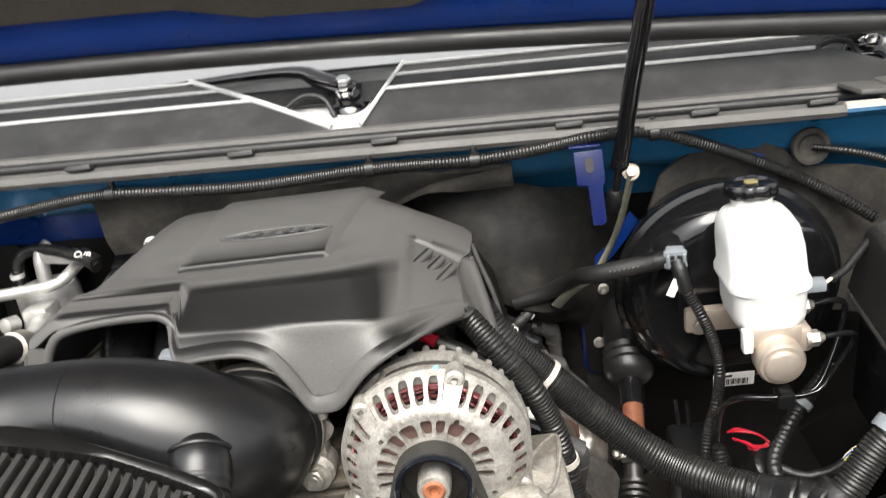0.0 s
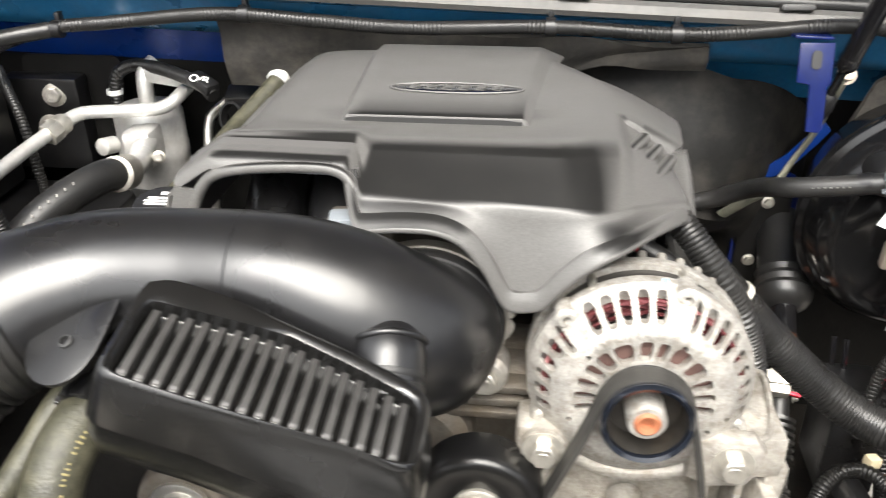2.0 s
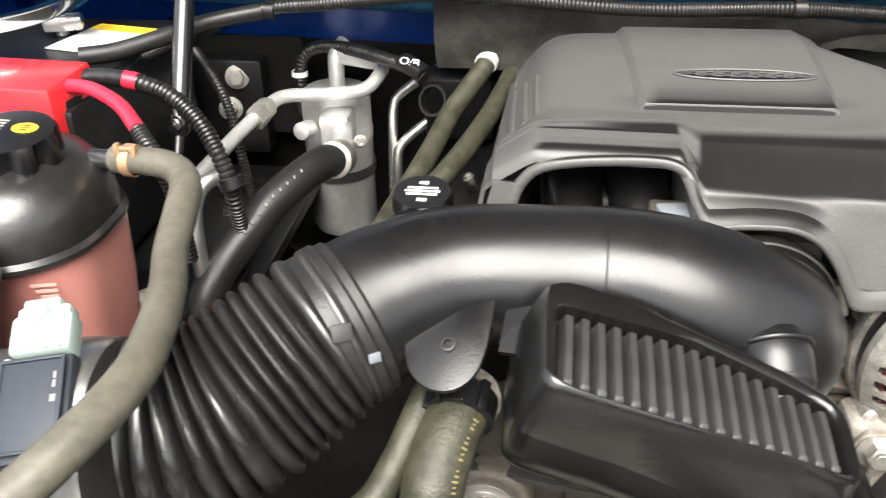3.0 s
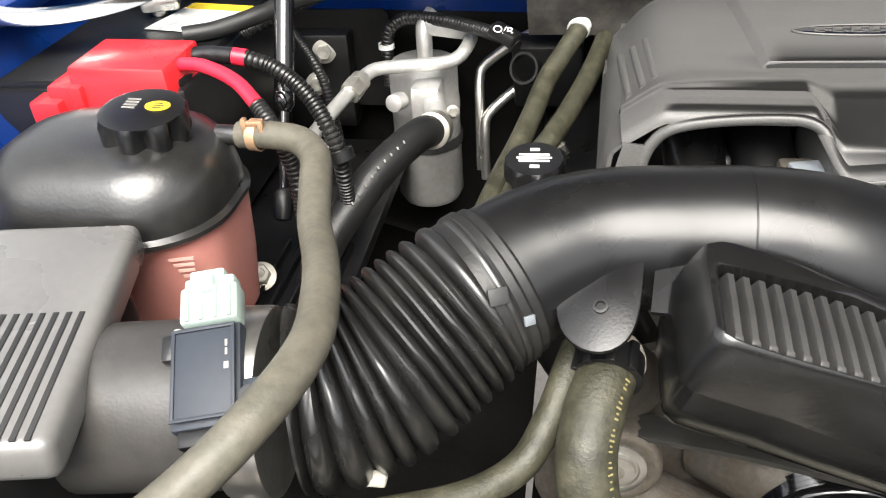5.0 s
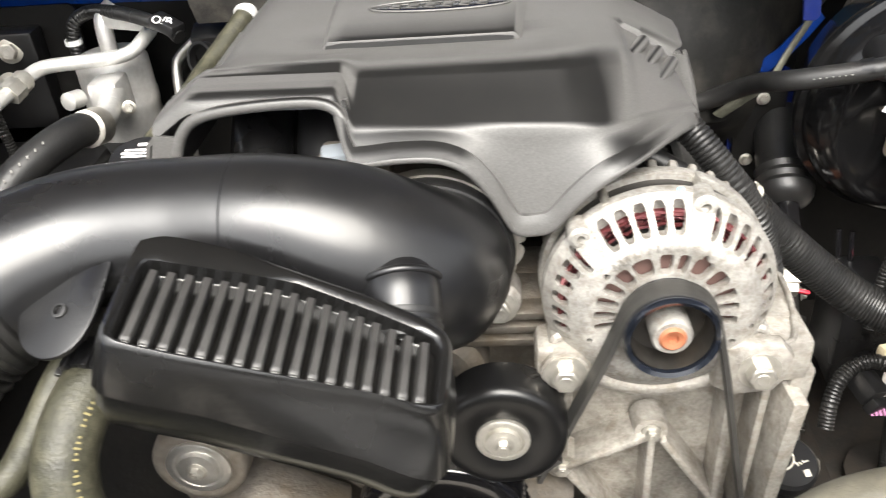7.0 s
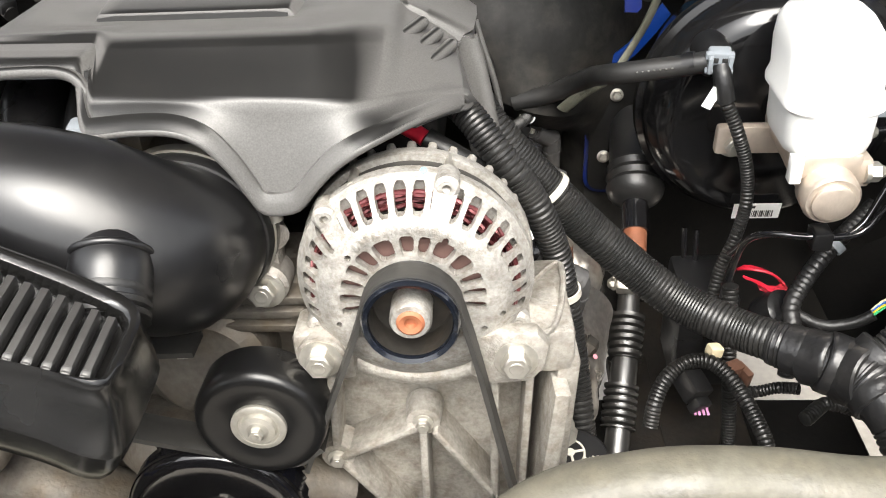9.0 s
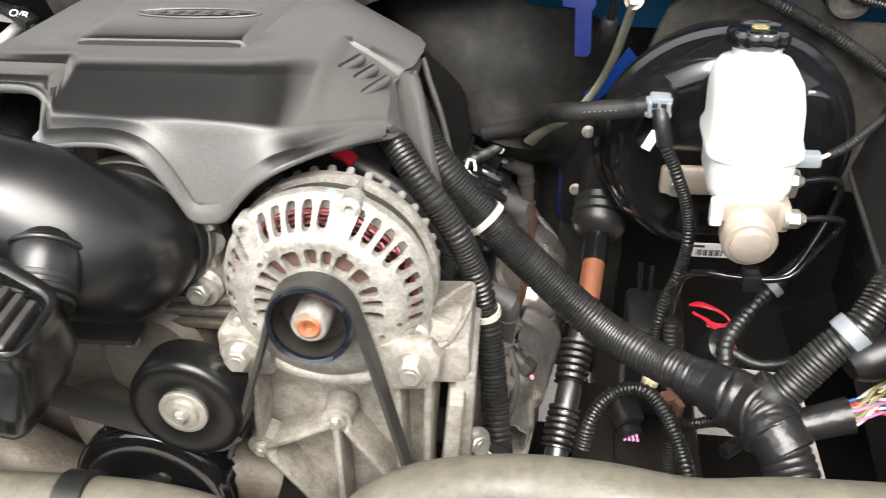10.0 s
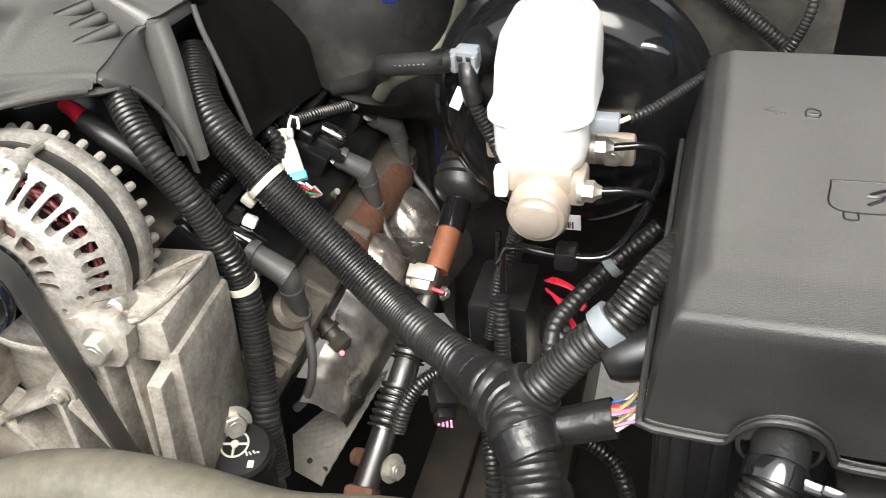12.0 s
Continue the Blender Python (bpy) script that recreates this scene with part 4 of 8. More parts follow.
ell = [(0.055 * math.cos(2 * math.pi * k / 40), 0.0125 * math.sin(2 * math.pi * k / 40)) for k in range(40)]
badge = part("badge", prism(ell, 0.0014, basis((-0.198, 0.797, 1.1185), (0, 0.004, 1), (0, 1, 0)), 0.0005), M_GLOSS, cov, "dark oval badge")
part("badge_ring", tube([(-0.198 + 0.055 * math.cos(2 * math.pi * k / 40), 0.797 + 0.0125 * math.sin(2 * math.pi * k / 40), 1.1199) for k in range(41)], 0.0009, 6, 0.003), M_COVER, badge)
for k in range(6):
    part("bar", box((0.0075, 0.0115 - 0.0012 * abs(k - 2.5), 0.0012), pose(-0.232 + 0.0135 * k, 0.797, 1.1202, 0, 0, -12), 0.0004), M_COVER, badge)
# louvres at the right shoulder and ribs at the left
for a_, b_ in (((-0.0610, 0.7285, 1.0925), (-0.0490, 0.7512, 1.0968)), ((-0.0500, 0.7255, 1.0850), (-0.0385, 0.7485, 1.0895)), ((-0.0385, 0.7225, 1.0782), (-0.0285, 0.7455, 1.0820))):
    a_, b_ = V(a_) + V((-0.0040, -0.0070, 0.0040)), V(b_) + V((0, 0, 0.0022))
    lv = part("louvre", join(tube([a_, a_.lerp(b_, 0.5), b_], [0.0044, 0.0047, 0.0049], 16, 0.004), lathe([(0.0049, -0.001), (0.0043, 0.002), (0.0025, 0.0036), (0, 0.004)], b_, b_ - a_, 16)), M_COVER, cov, "rounded raised louvre")
    part("louvre_hole", lathe([(0.0024, 0), (0.0024, 0.0006), (0, 0.0006)], a_ + V((-0.0003, -0.0006, 0.0008)), a_ - b_, 14), M_INK_SHADE, lv)
for a_, b_ in (((-0.3611, 0.8385), (-0.3579, 0.7377)), ((-0.3709, 0.8415), (-0.3666, 0.7363)), ((-0.3809, 0.8530), (-0.3766, 0.7428))):
    line = []
    for k in range(7):
        x, y = a_[0] + (b_[0] - a_[0]) * k / 6, a_[1] + (b_[1] - a_[1]) * k / 6
        line.append((x, y, at_y(arch_profile(x), y).z - 0.0030 + 0.0022 * k / 6))
    part("rib", tube(line, 0.0043, 12, 0.006), M_COVER, cov, "rounded rib on the shoulder")
# side wall, corner post and window frame at the right shoulder
edge_col = [q for q in cover_row(0.004) if 0.698 < q.y < 0.7775]
edge_col = [edge_col[int(k * (len(edge_col) - 1) / 13)] for k in range(14)]
foot = spline([(-0.036, 0.7760, 1.066), (-0.029, 0.773, 1.048), (-0.021, 0.764, 1.030), (-0.014, 0.752, 1.022), (-0.010, 0.740, 1.030), (-0.014, 0.726, 1.045), (-0.0205, 0.706, 1.055)], 0.0005)
foot = [foot[int(k * (len(foot) - 1) / 13)][0] for k in range(14)]
part("side_wall", sheet([[a_ + V((-0.001, 0, -0.0006)), a_.lerp(b_, 0.15) + V((0.002, 0, 0.001)), a_.lerp(b_, 0.5) + V((0.0025, 0, 0.0012)), a_.lerp(b_, 0.85) + V((0.001, 0, 0.0004)), b_, b_ + V((-0.0015, 0.004, -0.003))] for a_, b_ in zip(edge_col, foot)], 0.0025), M_COVER, cov, "sloping side wall behind the lip")
part("flap", tube([(-0.050, 0.652, 1.0660), (-0.034, 0.678, 1.0625), (-0.0225, 0.700, 1.0565), (-0.0170, 0.722, 1.0505), (-0.0096, 0.734, 1.0358), (0.0, 0.7411, 1.0137), (0.0078, 0.7425, 0.9892), (0.009, 0.744, 0.970)], [0.003, 0.005, 0.0065, 0.0065, 0.0055, 0.005, 0.005, 0.004], 12, 0.004, squash=0.45), M_COVER, cov, "curled flap at the end of the lip")
inner_line = [V(p) for p in ((-0.050, 0.7758, 1.0885), (-0.040, 0.7760, 1.0735), (-0.033, 0.7745, 1.060), (-0.027, 0.771, 1.042), (-0.021, 0.766, 1.022), (-0.015, 0.761, 1.002), (-0.008, 0.757, 0.976))]
post_line = [V(p) for p in ((-0.0148, 0.7785, 1.0765), (-0.0128, 0.7778, 1.0700), (-0.0098, 0.7755, 1.060), (-0.0062, 0.7720, 1.043), (-0.0020, 0.7665, 1.022), (0.0018, 0.7610, 1.002), (0.0076, 0.7550, 0.974))]
fr = part("corner_post", sheet([[a_ + V((-0.004, 0.001, 0)), a_ + V((0, -0.0004, 0)), a_ + V((0.0008, 0.0022, 0)), a_.lerp(b_, 0.55) + V((0, 0.0018, 0)), a_.lerp(b_, 0.80) + V((0, 0.0005, 0)), b_ + V((-0.0012, -0.0004, 0)), b_, b_ + V((0.0012, 0.0020, 0)), b_ + V((0.0010, 0.0075, 0))] for a_, b_ in zip(inner_line, post_line)], 0.003), M_COVER, cov, "corner post beside the side window")
part("window_bar", sheet([[(x0 - 0.016, y, z0 + 0.006), (x0 - 0.002, y, z0 + 0.0006), (x0, y, z0 - 0.0010), (x0 + 0.0016, y, z0 - 0.0070), (x0 + 0.0012, y, z0 - 0.0085)] for y, x0, z0 in ((0.7775, -0.0150, 1.0772), (0.79, -0.0148, 1.0770), (0.81, -0.0150, 1.0765), (0.826, -0.0160, 1.0755), (0.834, -0.0180, 1.0735))], 0.003), M_COVER, fr)
part("window_edge", tube([(-0.0135, 0.8285, 1.0730), (-0.0085, 0.8250, 1.055), (0.0005, 0.8240, 1.0245), (0.006, 0.8265, 0.995), (0.011, 0.830, 0.958)], 0.0026, 8), M_COVER, fr)
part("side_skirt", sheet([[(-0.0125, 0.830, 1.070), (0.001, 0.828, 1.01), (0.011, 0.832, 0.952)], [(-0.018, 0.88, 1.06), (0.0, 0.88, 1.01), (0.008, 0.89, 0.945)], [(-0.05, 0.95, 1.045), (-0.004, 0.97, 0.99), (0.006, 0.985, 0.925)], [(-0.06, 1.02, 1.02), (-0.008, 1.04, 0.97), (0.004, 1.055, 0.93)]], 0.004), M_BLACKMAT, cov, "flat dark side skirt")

# ---------------------------------------------------------------- intake tube, bellows, resonator
duct = thing("intake_tube", (-0.33, 0.57, 1.0), "satin black plastic intake elbow from bellows to throttle", "intake tube")
part("elbow", tube([(-0.463, 0.541, 1.046), (-0.44, 0.557, 1.053), (-0.40, 0.574, 1.0585), (-0.345, 0.580, 1.0595), (-0.29, 0.580, 1.058), (-0.248, 0.580, 1.044), (-0.216, 0.586, 1.022), (-0.203, 0.604, 1.006), (-0.203, 0.630, 1.002)], [0.049, 0.048, 0.0465, 0.0455, 0.0465, 0.0515, 0.055, 0.0545, 0.053], 40, 0.006), M_DUCT, duct)
part("seam", tube([(-0.312 + 0.001 * math.sin(a), 0.580 - 0.0462 * math.cos(a) , 1.0592 + 0.0462 * math.sin(a)) for a in [0.1 * k for k in range(0, 22)]], 0.0006, 6, 0.004), M_DUCT, duct, "moulding seam")
part("throttle_ring", lathe([(0.050, -0.012), (0.0575, -0.010), (0.0575, 0.006), (0.0555, 0.010), (0.050, 0.012)], (-0.203, 0.634, 1.002), (0, -1, 0.05), 44), M_RUBBER, duct, "rubber cuff on the throttle body")
cl = part("hose_clamp", lathe([(0.0578, -0.005), (0.0590, -0.005), (0.0590, 0.005), (0.0578, 0.005)], (-0.203, 0.637, 1.002), (0, -1, 0.05), 44), M_STEEL, duct, "steel worm clamp")
part("screw", tube([(-0.149, 0.636, 1.032), (-0.143, 0.634, 1.008)], 0.0048, 10), M_STEEL, cl)
part("neck", tube([(-0.228, 0.590, 1.020), (-0.2200, 0.566, 1.032), (-0.2133, 0.5445, 1.0385), (-0.2112, 0.5315, 1.0310), (-0.2100, 0.520, 1.0225)], [0.010, 0.0150, 0.0236, 0.0228, 0.0210], 32, 0.003), M_DUCT, duct, "smooth socket on the elbow")
neck_ax = V((0.14, -0.85, -0.50))
part("neck_fillet", tube([basis((-0.2133, 0.5445, 1.0385), neck_ax) @ V((0.0238 * math.cos(a), 0.0238 * math.sin(a), 0)) for a in [2 * math.pi * k / 36 for k in range(37)]], 0.0024, 10, 0.003), M_DUCT, duct, "rounded bead round the socket")
part("neck_bellows", tube([(-0.2120, 0.5375, 1.0345), (-0.2108, 0.526, 1.0270), (-0.2098, 0.514, 1.0180)], 0.0230, 30, ridge=(0.0056, 0.0026)), M_RUBBER, duct, "ribbed rubber neck to the resonator")
ring_c, ring_ax = V((-0.463, 0.541, 1.046)), V((0.78, 0.56, 0.26))
cuff = part("cuff", lathe([(0.047, -0.022), (0.0512, -0.021), (0.0512, -0.010), (0.0530, -0.008), (0.0530, -0.003), (0.0512, -0.001), (0.0512, 0.004), (0.0495, 0.006), (0.046, 0.007)], ring_c, ring_ax, 48), M_RUBBER, duct, "rubber cuff of the bellows")
part("cuff_mark", box((0.007, 0.006, 0.002), basis((-0.4393, 0.4934, 1.0543), (0.532, -0.826, 0.185)), 0.0006), M_GREYPL, cuff)
part("cuff_slot", box((0.012, 0.010, 0.002), basis((-0.4566, 0.4918, 1.0715), (0.355, -0.752, 0.555)), 0.0006), M_INK_SHADE, cuff)
bel = [(-0.578, 0.472, 1.004), (-0.556, 0.478, 1.005), (-0.53, 0.492, 1.012), (-0.505, 0.511, 1.025), (-0.480, 0.530, 1.039), (-0.466, 0.5395, 1.0445)]
part("bellows", tube(bel, [0.058, 0.060, 0.059, 0.057, 0.0545, 0.0525], 44, ridge=(0.0088, 0.0098), flat_ridge=False), M_BELLOWS, duct, "corrugated black rubber bellows")
# mounting tab
tab = [(-0.032, 0.022), (0.004, 0.046), (0.022, 0.058), (0.030, 0.04), (0.030, 0.0), (0.024, -0.020), (0.010, -0.030), (-0.008, -0.030), (-0.024, -0.020), (-0.032, -0.002)]
tab = [(q[0].x, q[0].y) for q in spline([(x, y, 0) for x, y in tab[3:] + tab[:1]], 0.003)] + tab[1:3]
tb = part("mounting_tab", prism(tab, 0.004, basis((-0.400, 0.511, 1.052), (-0.12, -0.45, 0.885), (0.1, 0.885, 0.45)) @ Matrix.Diagonal((0.78, 0.94, 1, 1)), 0.0014), M_PLASTIC, duct, "smooth mounting tab with a hole")
part("hole", lathe([(0.0045, 0), (0.0045, 0.0046), (0.0030, 0.0050), (0.0028, 0.002), (0, 0.002)], (-0.399, 0.5095, 1.0525), (-0.12, -0.45, 0.885), 16), M_INK_SHADE, tb)
part("web", prism([(0.03, 0.04), (0.05, 0.035), (0.055, 0.0), (0.03, 0.0)], 0.004, basis((-0.400, 0.515, 1.047), (-0.12, -0.45, 0.885), (0.1, 0.885, 0.45))), M_DUCT, tb)

res = thing("resonator", (-0.26, 0.48, 0.99), "black plastic air resonator box with a ribbed top", "resonator")
ru, rv = V((0.148, 0.006, -0.053)).normalized(), V((-0.012, 0.046, 0.011)).normalized()
rw = ru.cross(rv).normalized()
rv = rw.cross(ru)
rm = Matrix((ru, rv, rw)).transposed().to_4x4()
rm.translation = V((-0.264, 0.478, 1.0585))
def grown(outline, k):
    c = V((sum(p[0] for p in outline) / len(outline), sum(p[1] for p in outline) / len(outline)))
    return [(c.x + (p[0] - c.x) * (1 - k / 0.09), c.y + (p[1] - c.y) * (1 - k / 0.035)) for p in outline]
outl = [(-0.088, -0.024), (-0.082, -0.032), (-0.05, -0.0335), (0.0, -0.0325), (0.05, -0.031), (0.080, -0.033), (0.088, -0.026), (0.090, 0.0), (0.088, 0.019), (0.076, 0.030), (0.043, 0.0385), (0.012, 0.0435), (-0.015, 0.048), (-0.035, 0.052), (-0.07, 0.052), (-0.083, 0.047), (-0.089, 0.036)]
bm = bmesh.new()
levels = [(0.0022, 0.0030), (0.0013, -0.0005), (0.0006, -0.0055), (0.0, -0.0115), (-0.0008, -0.020), (-0.0012, -0.034), (0.0, -0.0345), (0.001, -0.052), (0.004, -0.066), (0.010, -0.076), (0.022, -0.080)]
dense = [(q[0].x, q[0].y) for q in spline([(x, y, 0) for x, y in outl + outl[:1]], 0.004)][:-1]
field = [(-0.0800, -0.0235), (-0.0780, -0.0262), (-0.074, -0.0270), (0.074, -0.0270), (0.0785, -0.0262), (0.0808, -0.0230), (0.0812, 0.011), (0.0795, 0.0160), (0.0755, 0.0190), (0.040, 0.0275), (0.0, 0.0350), (-0.030, 0.0335), (-0.0755, 0.0290), (-0.0790, 0.0275), (-0.0805, 0.0235)]
def on_field(x, y):
    """Where the way from the middle to (x, y) crosses the edge of the ribbed field."""
    for (ax, ay), (bx, by) in zip(field, field[1:] + field[:1]):
        den = x * (by - ay) - y * (bx - ax)
        if abs(den) < 1e-12:
            continue
        k, u = (ax * (by - ay) - ay * (bx - ax)) / den, (ax * y - ay * x) / den
        if k > 0 and -1e-9 <= u <= 1 + 1e-9:
            return V((x * k, y * k))
    return V((x, y))
rings = []
for share, h in ((0.97, -0.0085), (0.985, -0.0080), (1.0, 0.0006), (1.012, 0.0024)):
    rings.append([bm.verts.new((*(on_field(x, y) * share), h)) for x, y in dense])
for f_, h in ((0.33, 0.0038), (0.66, 0.0042)):
    edge = grown(dense, levels[0][0])
    rings.append([bm.verts.new((*((on_field(x, y) * 1.012).lerp(V(q), f_)), h)) for (x, y), q in zip(dense, edge)])
def flared(x, y, h):
    """The wall swells outward below the rim, most at the throttle end."""
    f_ = min(1, max(0, (-h - 0.006) / 0.025))
    return (x + 0.009 * f_ * min(1, max(0, x / 0.09)) ** 2, y - 0.012 * f_ * min(1, max(0, (x + 0.03) / 0.10)) * min(1, max(0, -y / 0.033)), h)
for k, h in levels:
    rings.append([bm.verts.new(flared(x, y, h)) for x, y in grown(dense, k)])
for a, b in zip(rings, rings[1:]):
    for i in range(len(a)):
        j = (i + 1) % len(a)
        bm.faces.new((a[i], b[i], b[j], a[j]))
bm.faces.new(rings[0]); bm.faces.new(rings[-1][::-1])
bmesh.ops.recalc_face_normals(bm, faces=list(bm.faces))
part("body", moved(bm_data(bm), rm), M_RESON, res)
# ribs in the sunken field
rib_me = {}
for k in range(17):
    u = -0.0735 + 0.1465 * k / 16
    back = curve_at([(-0.08, 0.0285), (-0.03, 0.0335), (0.0, 0.0345), (0.04, 0.0272), (0.08, 0.0180)], u)
    back -= 0.0035
    key = round(back, 3)
    if key not in rib_me:
        rib_me[key] = link_mesh("rib", *join(sheet([[(-0.0025, y, -0.006), (-0.0022, y, h * 0.86), (-0.0017, y, h), (0.0017, y, h), (0.0022, y, h * 0.86), (0.0025, y, -0.006)] for y, h in ((-0.0268, -0.002), (-0.0256, 0.0050), (0.0, 0.0058), (back - 0.0025, 0.0054), (back, -0.002))]), box((0.0052, 0.0050, 0.0034), pose(0, -0.0238, 0.0036, 22), 0.0012)), M_RIBTOP)
    piece("rib", rib_me[key], rm @ pose(u, 0, -0.0034), res)

# mass air flow section
maf = thing("air_flow_duct", (-0.65, 0.45, 0.95), "dark plastic air duct with a sensor on top", "air duct")
part("pipe", tube([(-0.76, 0.452, 0.998), (-0.70, 0.458, 1.000), (-0.64, 0.464, 1.002), (-0.60, 0.468, 1.003)], 0.052, 40), M_PIPE, maf)
part("band", lathe([(0.050, -0.014), (0.0575, -0.013), (0.0585, -0.011), (0.0585, 0.008), (0.0575, 0.011), (0.050, 0.012)], (-0.600, 0.4685, 1.003), (1, 0.09, 0.02), 44), M_TUBE, maf, "bright metal clamp band")
part("clamp_screw", tube([(-0.598, 0.424, 0.976), (-0.60, 0.420, 0.955)], 0.006, 10), M_STEEL, maf)
sm = basis((-0.611, 0.437, 1.0465), (0.0, -0.5, 0.86), (-0.22, 0.85, 0.5))
sens = part("sensor", join(box((0.040, 0.060, 0.012), sm @ pose(0, 0, 0.004), 0.003), box((0.034, 0.050, 0.004), sm @ pose(0, 0, 0.012), 0.0015)), M_SLATE, maf, "slate grey sensor body")
part("connector", join(box((0.033, 0.022, 0.016), sm @ pose(0.004, 0.039, 0.010), 0.002), box((0.029, 0.012, 0.014), sm @ pose(0.004, 0.050, 0.010), 0.002), box((0.020, 0.008, 0.016), sm @ pose(0.003, 0.056, 0.010), 0.0015), box((0.010, 0.010, 0.006), sm @ pose(0.003, 0.050, 0.019), 0.001)), M_MINT, sens, "pale mint plug")
for w, h, x, y in ((0.036, 0.0022, 0.0, 0.0255), (0.036, 0.0022, 0.0, -0.0255), (0.0022, 0.051, -0.0168, 0.0), (0.0022, 0.051, 0.0168, 0.0)):
    part("bezel", box((w, h, 0.0016), sm @ pose(x, y, 0.0142), 0.0005), M_SLATE, sens)
part("foot", box((0.036, 0.010, 0.010), sm @ pose(0.002, -0.034, 0.004), 0.002), M_PLASTIC, sens)
part("ear", box((0.010, 0.016, 0.008), sm @ pose(-0.022, 0.020, 0.004), 0.002), M_PLASTIC, sens)
for k in range(4):
    part("plug_rib", box((0.0028, 0.020, 0.003), sm @ pose(-0.008 + 0.008 * k, 0.039, 0.0185), 0.0008), M_MINT, sens)
for k, (w, y) in enumerate(((0.002, 0.015), (0.002, 0.010), (0.004, 0.002))):
    part("mark", box((w * 0.7, 0.004, 0.0006), sm @ pose(0.013, y, 0.0140)), M_PRINT, sens)
part("flange", box((0.012, 0.020, 0.008), sm @ pose(0.024, -0.014, 0.003), 0.002), M_SLATE, sens)
part("catch", lathe([(0.006, 0), (0.006, 0.012), (0, 0.012)], sm @ V((0.024, -0.016, 0)), (0.06, -0.5, 0.86), 14), M_GLOSS, sens)
part("screw", lathe([(0.003, 0.009), (0.003, 0.0115), (0, 0.012)], sm @ V((-0.016, 0.026, 0)), (0, -0.5, 0.86), 14), M_STEEL, sens)

# air filter box at the wing
ab = thing("air_filter_box", (-0.76, 0.46, 0.85), "grey plastic air filter lid with long dark slots", "air filter box")
am = basis((-0.800, 0.452, 1.050), (0.06, -0.06, 1), (-0.20, 0.98, 0.0))
part("lid", box((0.22, 0.20, 0.03), am, 0.008, 3), M_LID, ab)
part("base", box((0.19, 0.18, 0.20), pose(-0.80, 0.445, 0.94), 0.01), M_PLASTIC, ab)
slot_me = link_mesh("slot", *box((0.0034, 0.100, 0.0012), None, 0.0004), M_INK_SHADE)
for k in range(10):
    piece("slot", slot_me, am @ pose(0.0975 - 0.0077 * k, -0.046, 0.0152), ab)

# ---------------------------------------------------------------- alternator
alt = thing("alternator", (-0.052, 0.65, 0.90), "grainy cast aluminium alternator with slotted end frame", "alternator")
AC, AX = V((-0.0505, 0.590, 0.977)), (0.03, -1, 0.05)
AM = basis(AC, AX)
def alternator_sheet(z_of, keep, r0, r1, nr, na, thick):
    """A domed disc with openings cut through it."""
    idx, vs, fs = {}, [], []
    def vid(i, j, side):
        j %= na
        if (i, j, side) not in idx:
            r = r0 + (r1 - r0) * i / nr
            a = 2 * math.pi * j / na
            idx[(i, j, side)] = len(vs)
            vs.append(AM @ V((r * math.cos(a), r * math.sin(a), z_of(r) - side * thick)))
        return idx[(i, j, side)]
    on = [[keep(r0 + (r1 - r0) * (i + 0.5) / nr, 360 * (j + 0.5) / na) for j in range(na)] for i in range(nr)]
    for i in range(nr):
        for j in range(na):
            if not on[i][j]:
                continue
            fs.append([vid(i, j, 0), vid(i + 1, j, 0), vid(i + 1, j + 1, 0), vid(i, j + 1, 0)])
            fs.append([vid(i, j, 1), vid(i, j + 1, 1), vid(i + 1, j + 1, 1), vid(i + 1, j, 1)])
            if i == 0 or not on[i - 1][j]:
                fs.append([vid(i, j, 0), vid(i, j + 1, 0), vid(i, j + 1, 1), vid(i, j, 1)])
            if i == nr - 1 or not on[i + 1][j]:
                fs.append([vid(i + 1, j, 0), vid(i + 1, j, 1), vid(i + 1, j + 1, 1), vid(i + 1, j + 1, 0)])
            if not on[i][(j - 1) % na]:
                fs.append([vid(i, j, 0), vid(i, j, 1), vid(i + 1, j, 1), vid(i + 1, j, 0)])
            if not on[i][(j + 1) % na]:
                fs.append([vid(i, j + 1, 0), vid(i + 1, j + 1, 0), vid(i + 1, j + 1, 1), vid(i, j + 1, 1)])
    return vs, fs
def dome(r):
    return 0.004 - 0.026 * max(0, (r - 0.050) / 0.0275) ** 1.8
LUGS = (71, 136, 205, 335)
INNER_SLOTS = ((113, 9), (92, 6), (77, 5), (59, 9), (38.5, 8), (20, 5.5), (6, 4.5), (-8, 4.5), (132, 7), (148, 5.5), (163, 5), (177, 4.5), (190, 4.5))
def keep_front(r, a):
    w = 9.8
    d = abs((a - 93.8 + w / 2) % w - w / 2)
    if 0.054 < r < 0.0755:
        lug = any(abs((a - c + 180) % 360 - 180) < 6 for c in LUGS)
        side = 1.0 if 30 < a < 150 else 0.62
        if (d / 3.35) ** 3 + (abs(r - 0.0662 - 0.0032 * (1 - side)) / (0.0082 * side)) ** 3 < 1 and not lug and not 222 < a < 318:
            return False
    for c, half in INNER_SLOTS:
        if (abs((a - c + 180) % 360 - 180) / half) ** 4 + (abs(r - 0.0392) / 0.0072) ** 4 < 1:
            return False
    for c, rr in ((62, 0.0475), (26, 0.064), (140, 0.05), (332, 0.05), (200, 0.052), (346, 0.058)):
        x, y = r * math.cos(radians(a)), r * math.sin(radians(a))
        if (x - rr * math.cos(radians(c))) ** 2 + (y - rr * math.sin(radians(c))) ** 2 < 0.0021 ** 2:
            return False
    return True
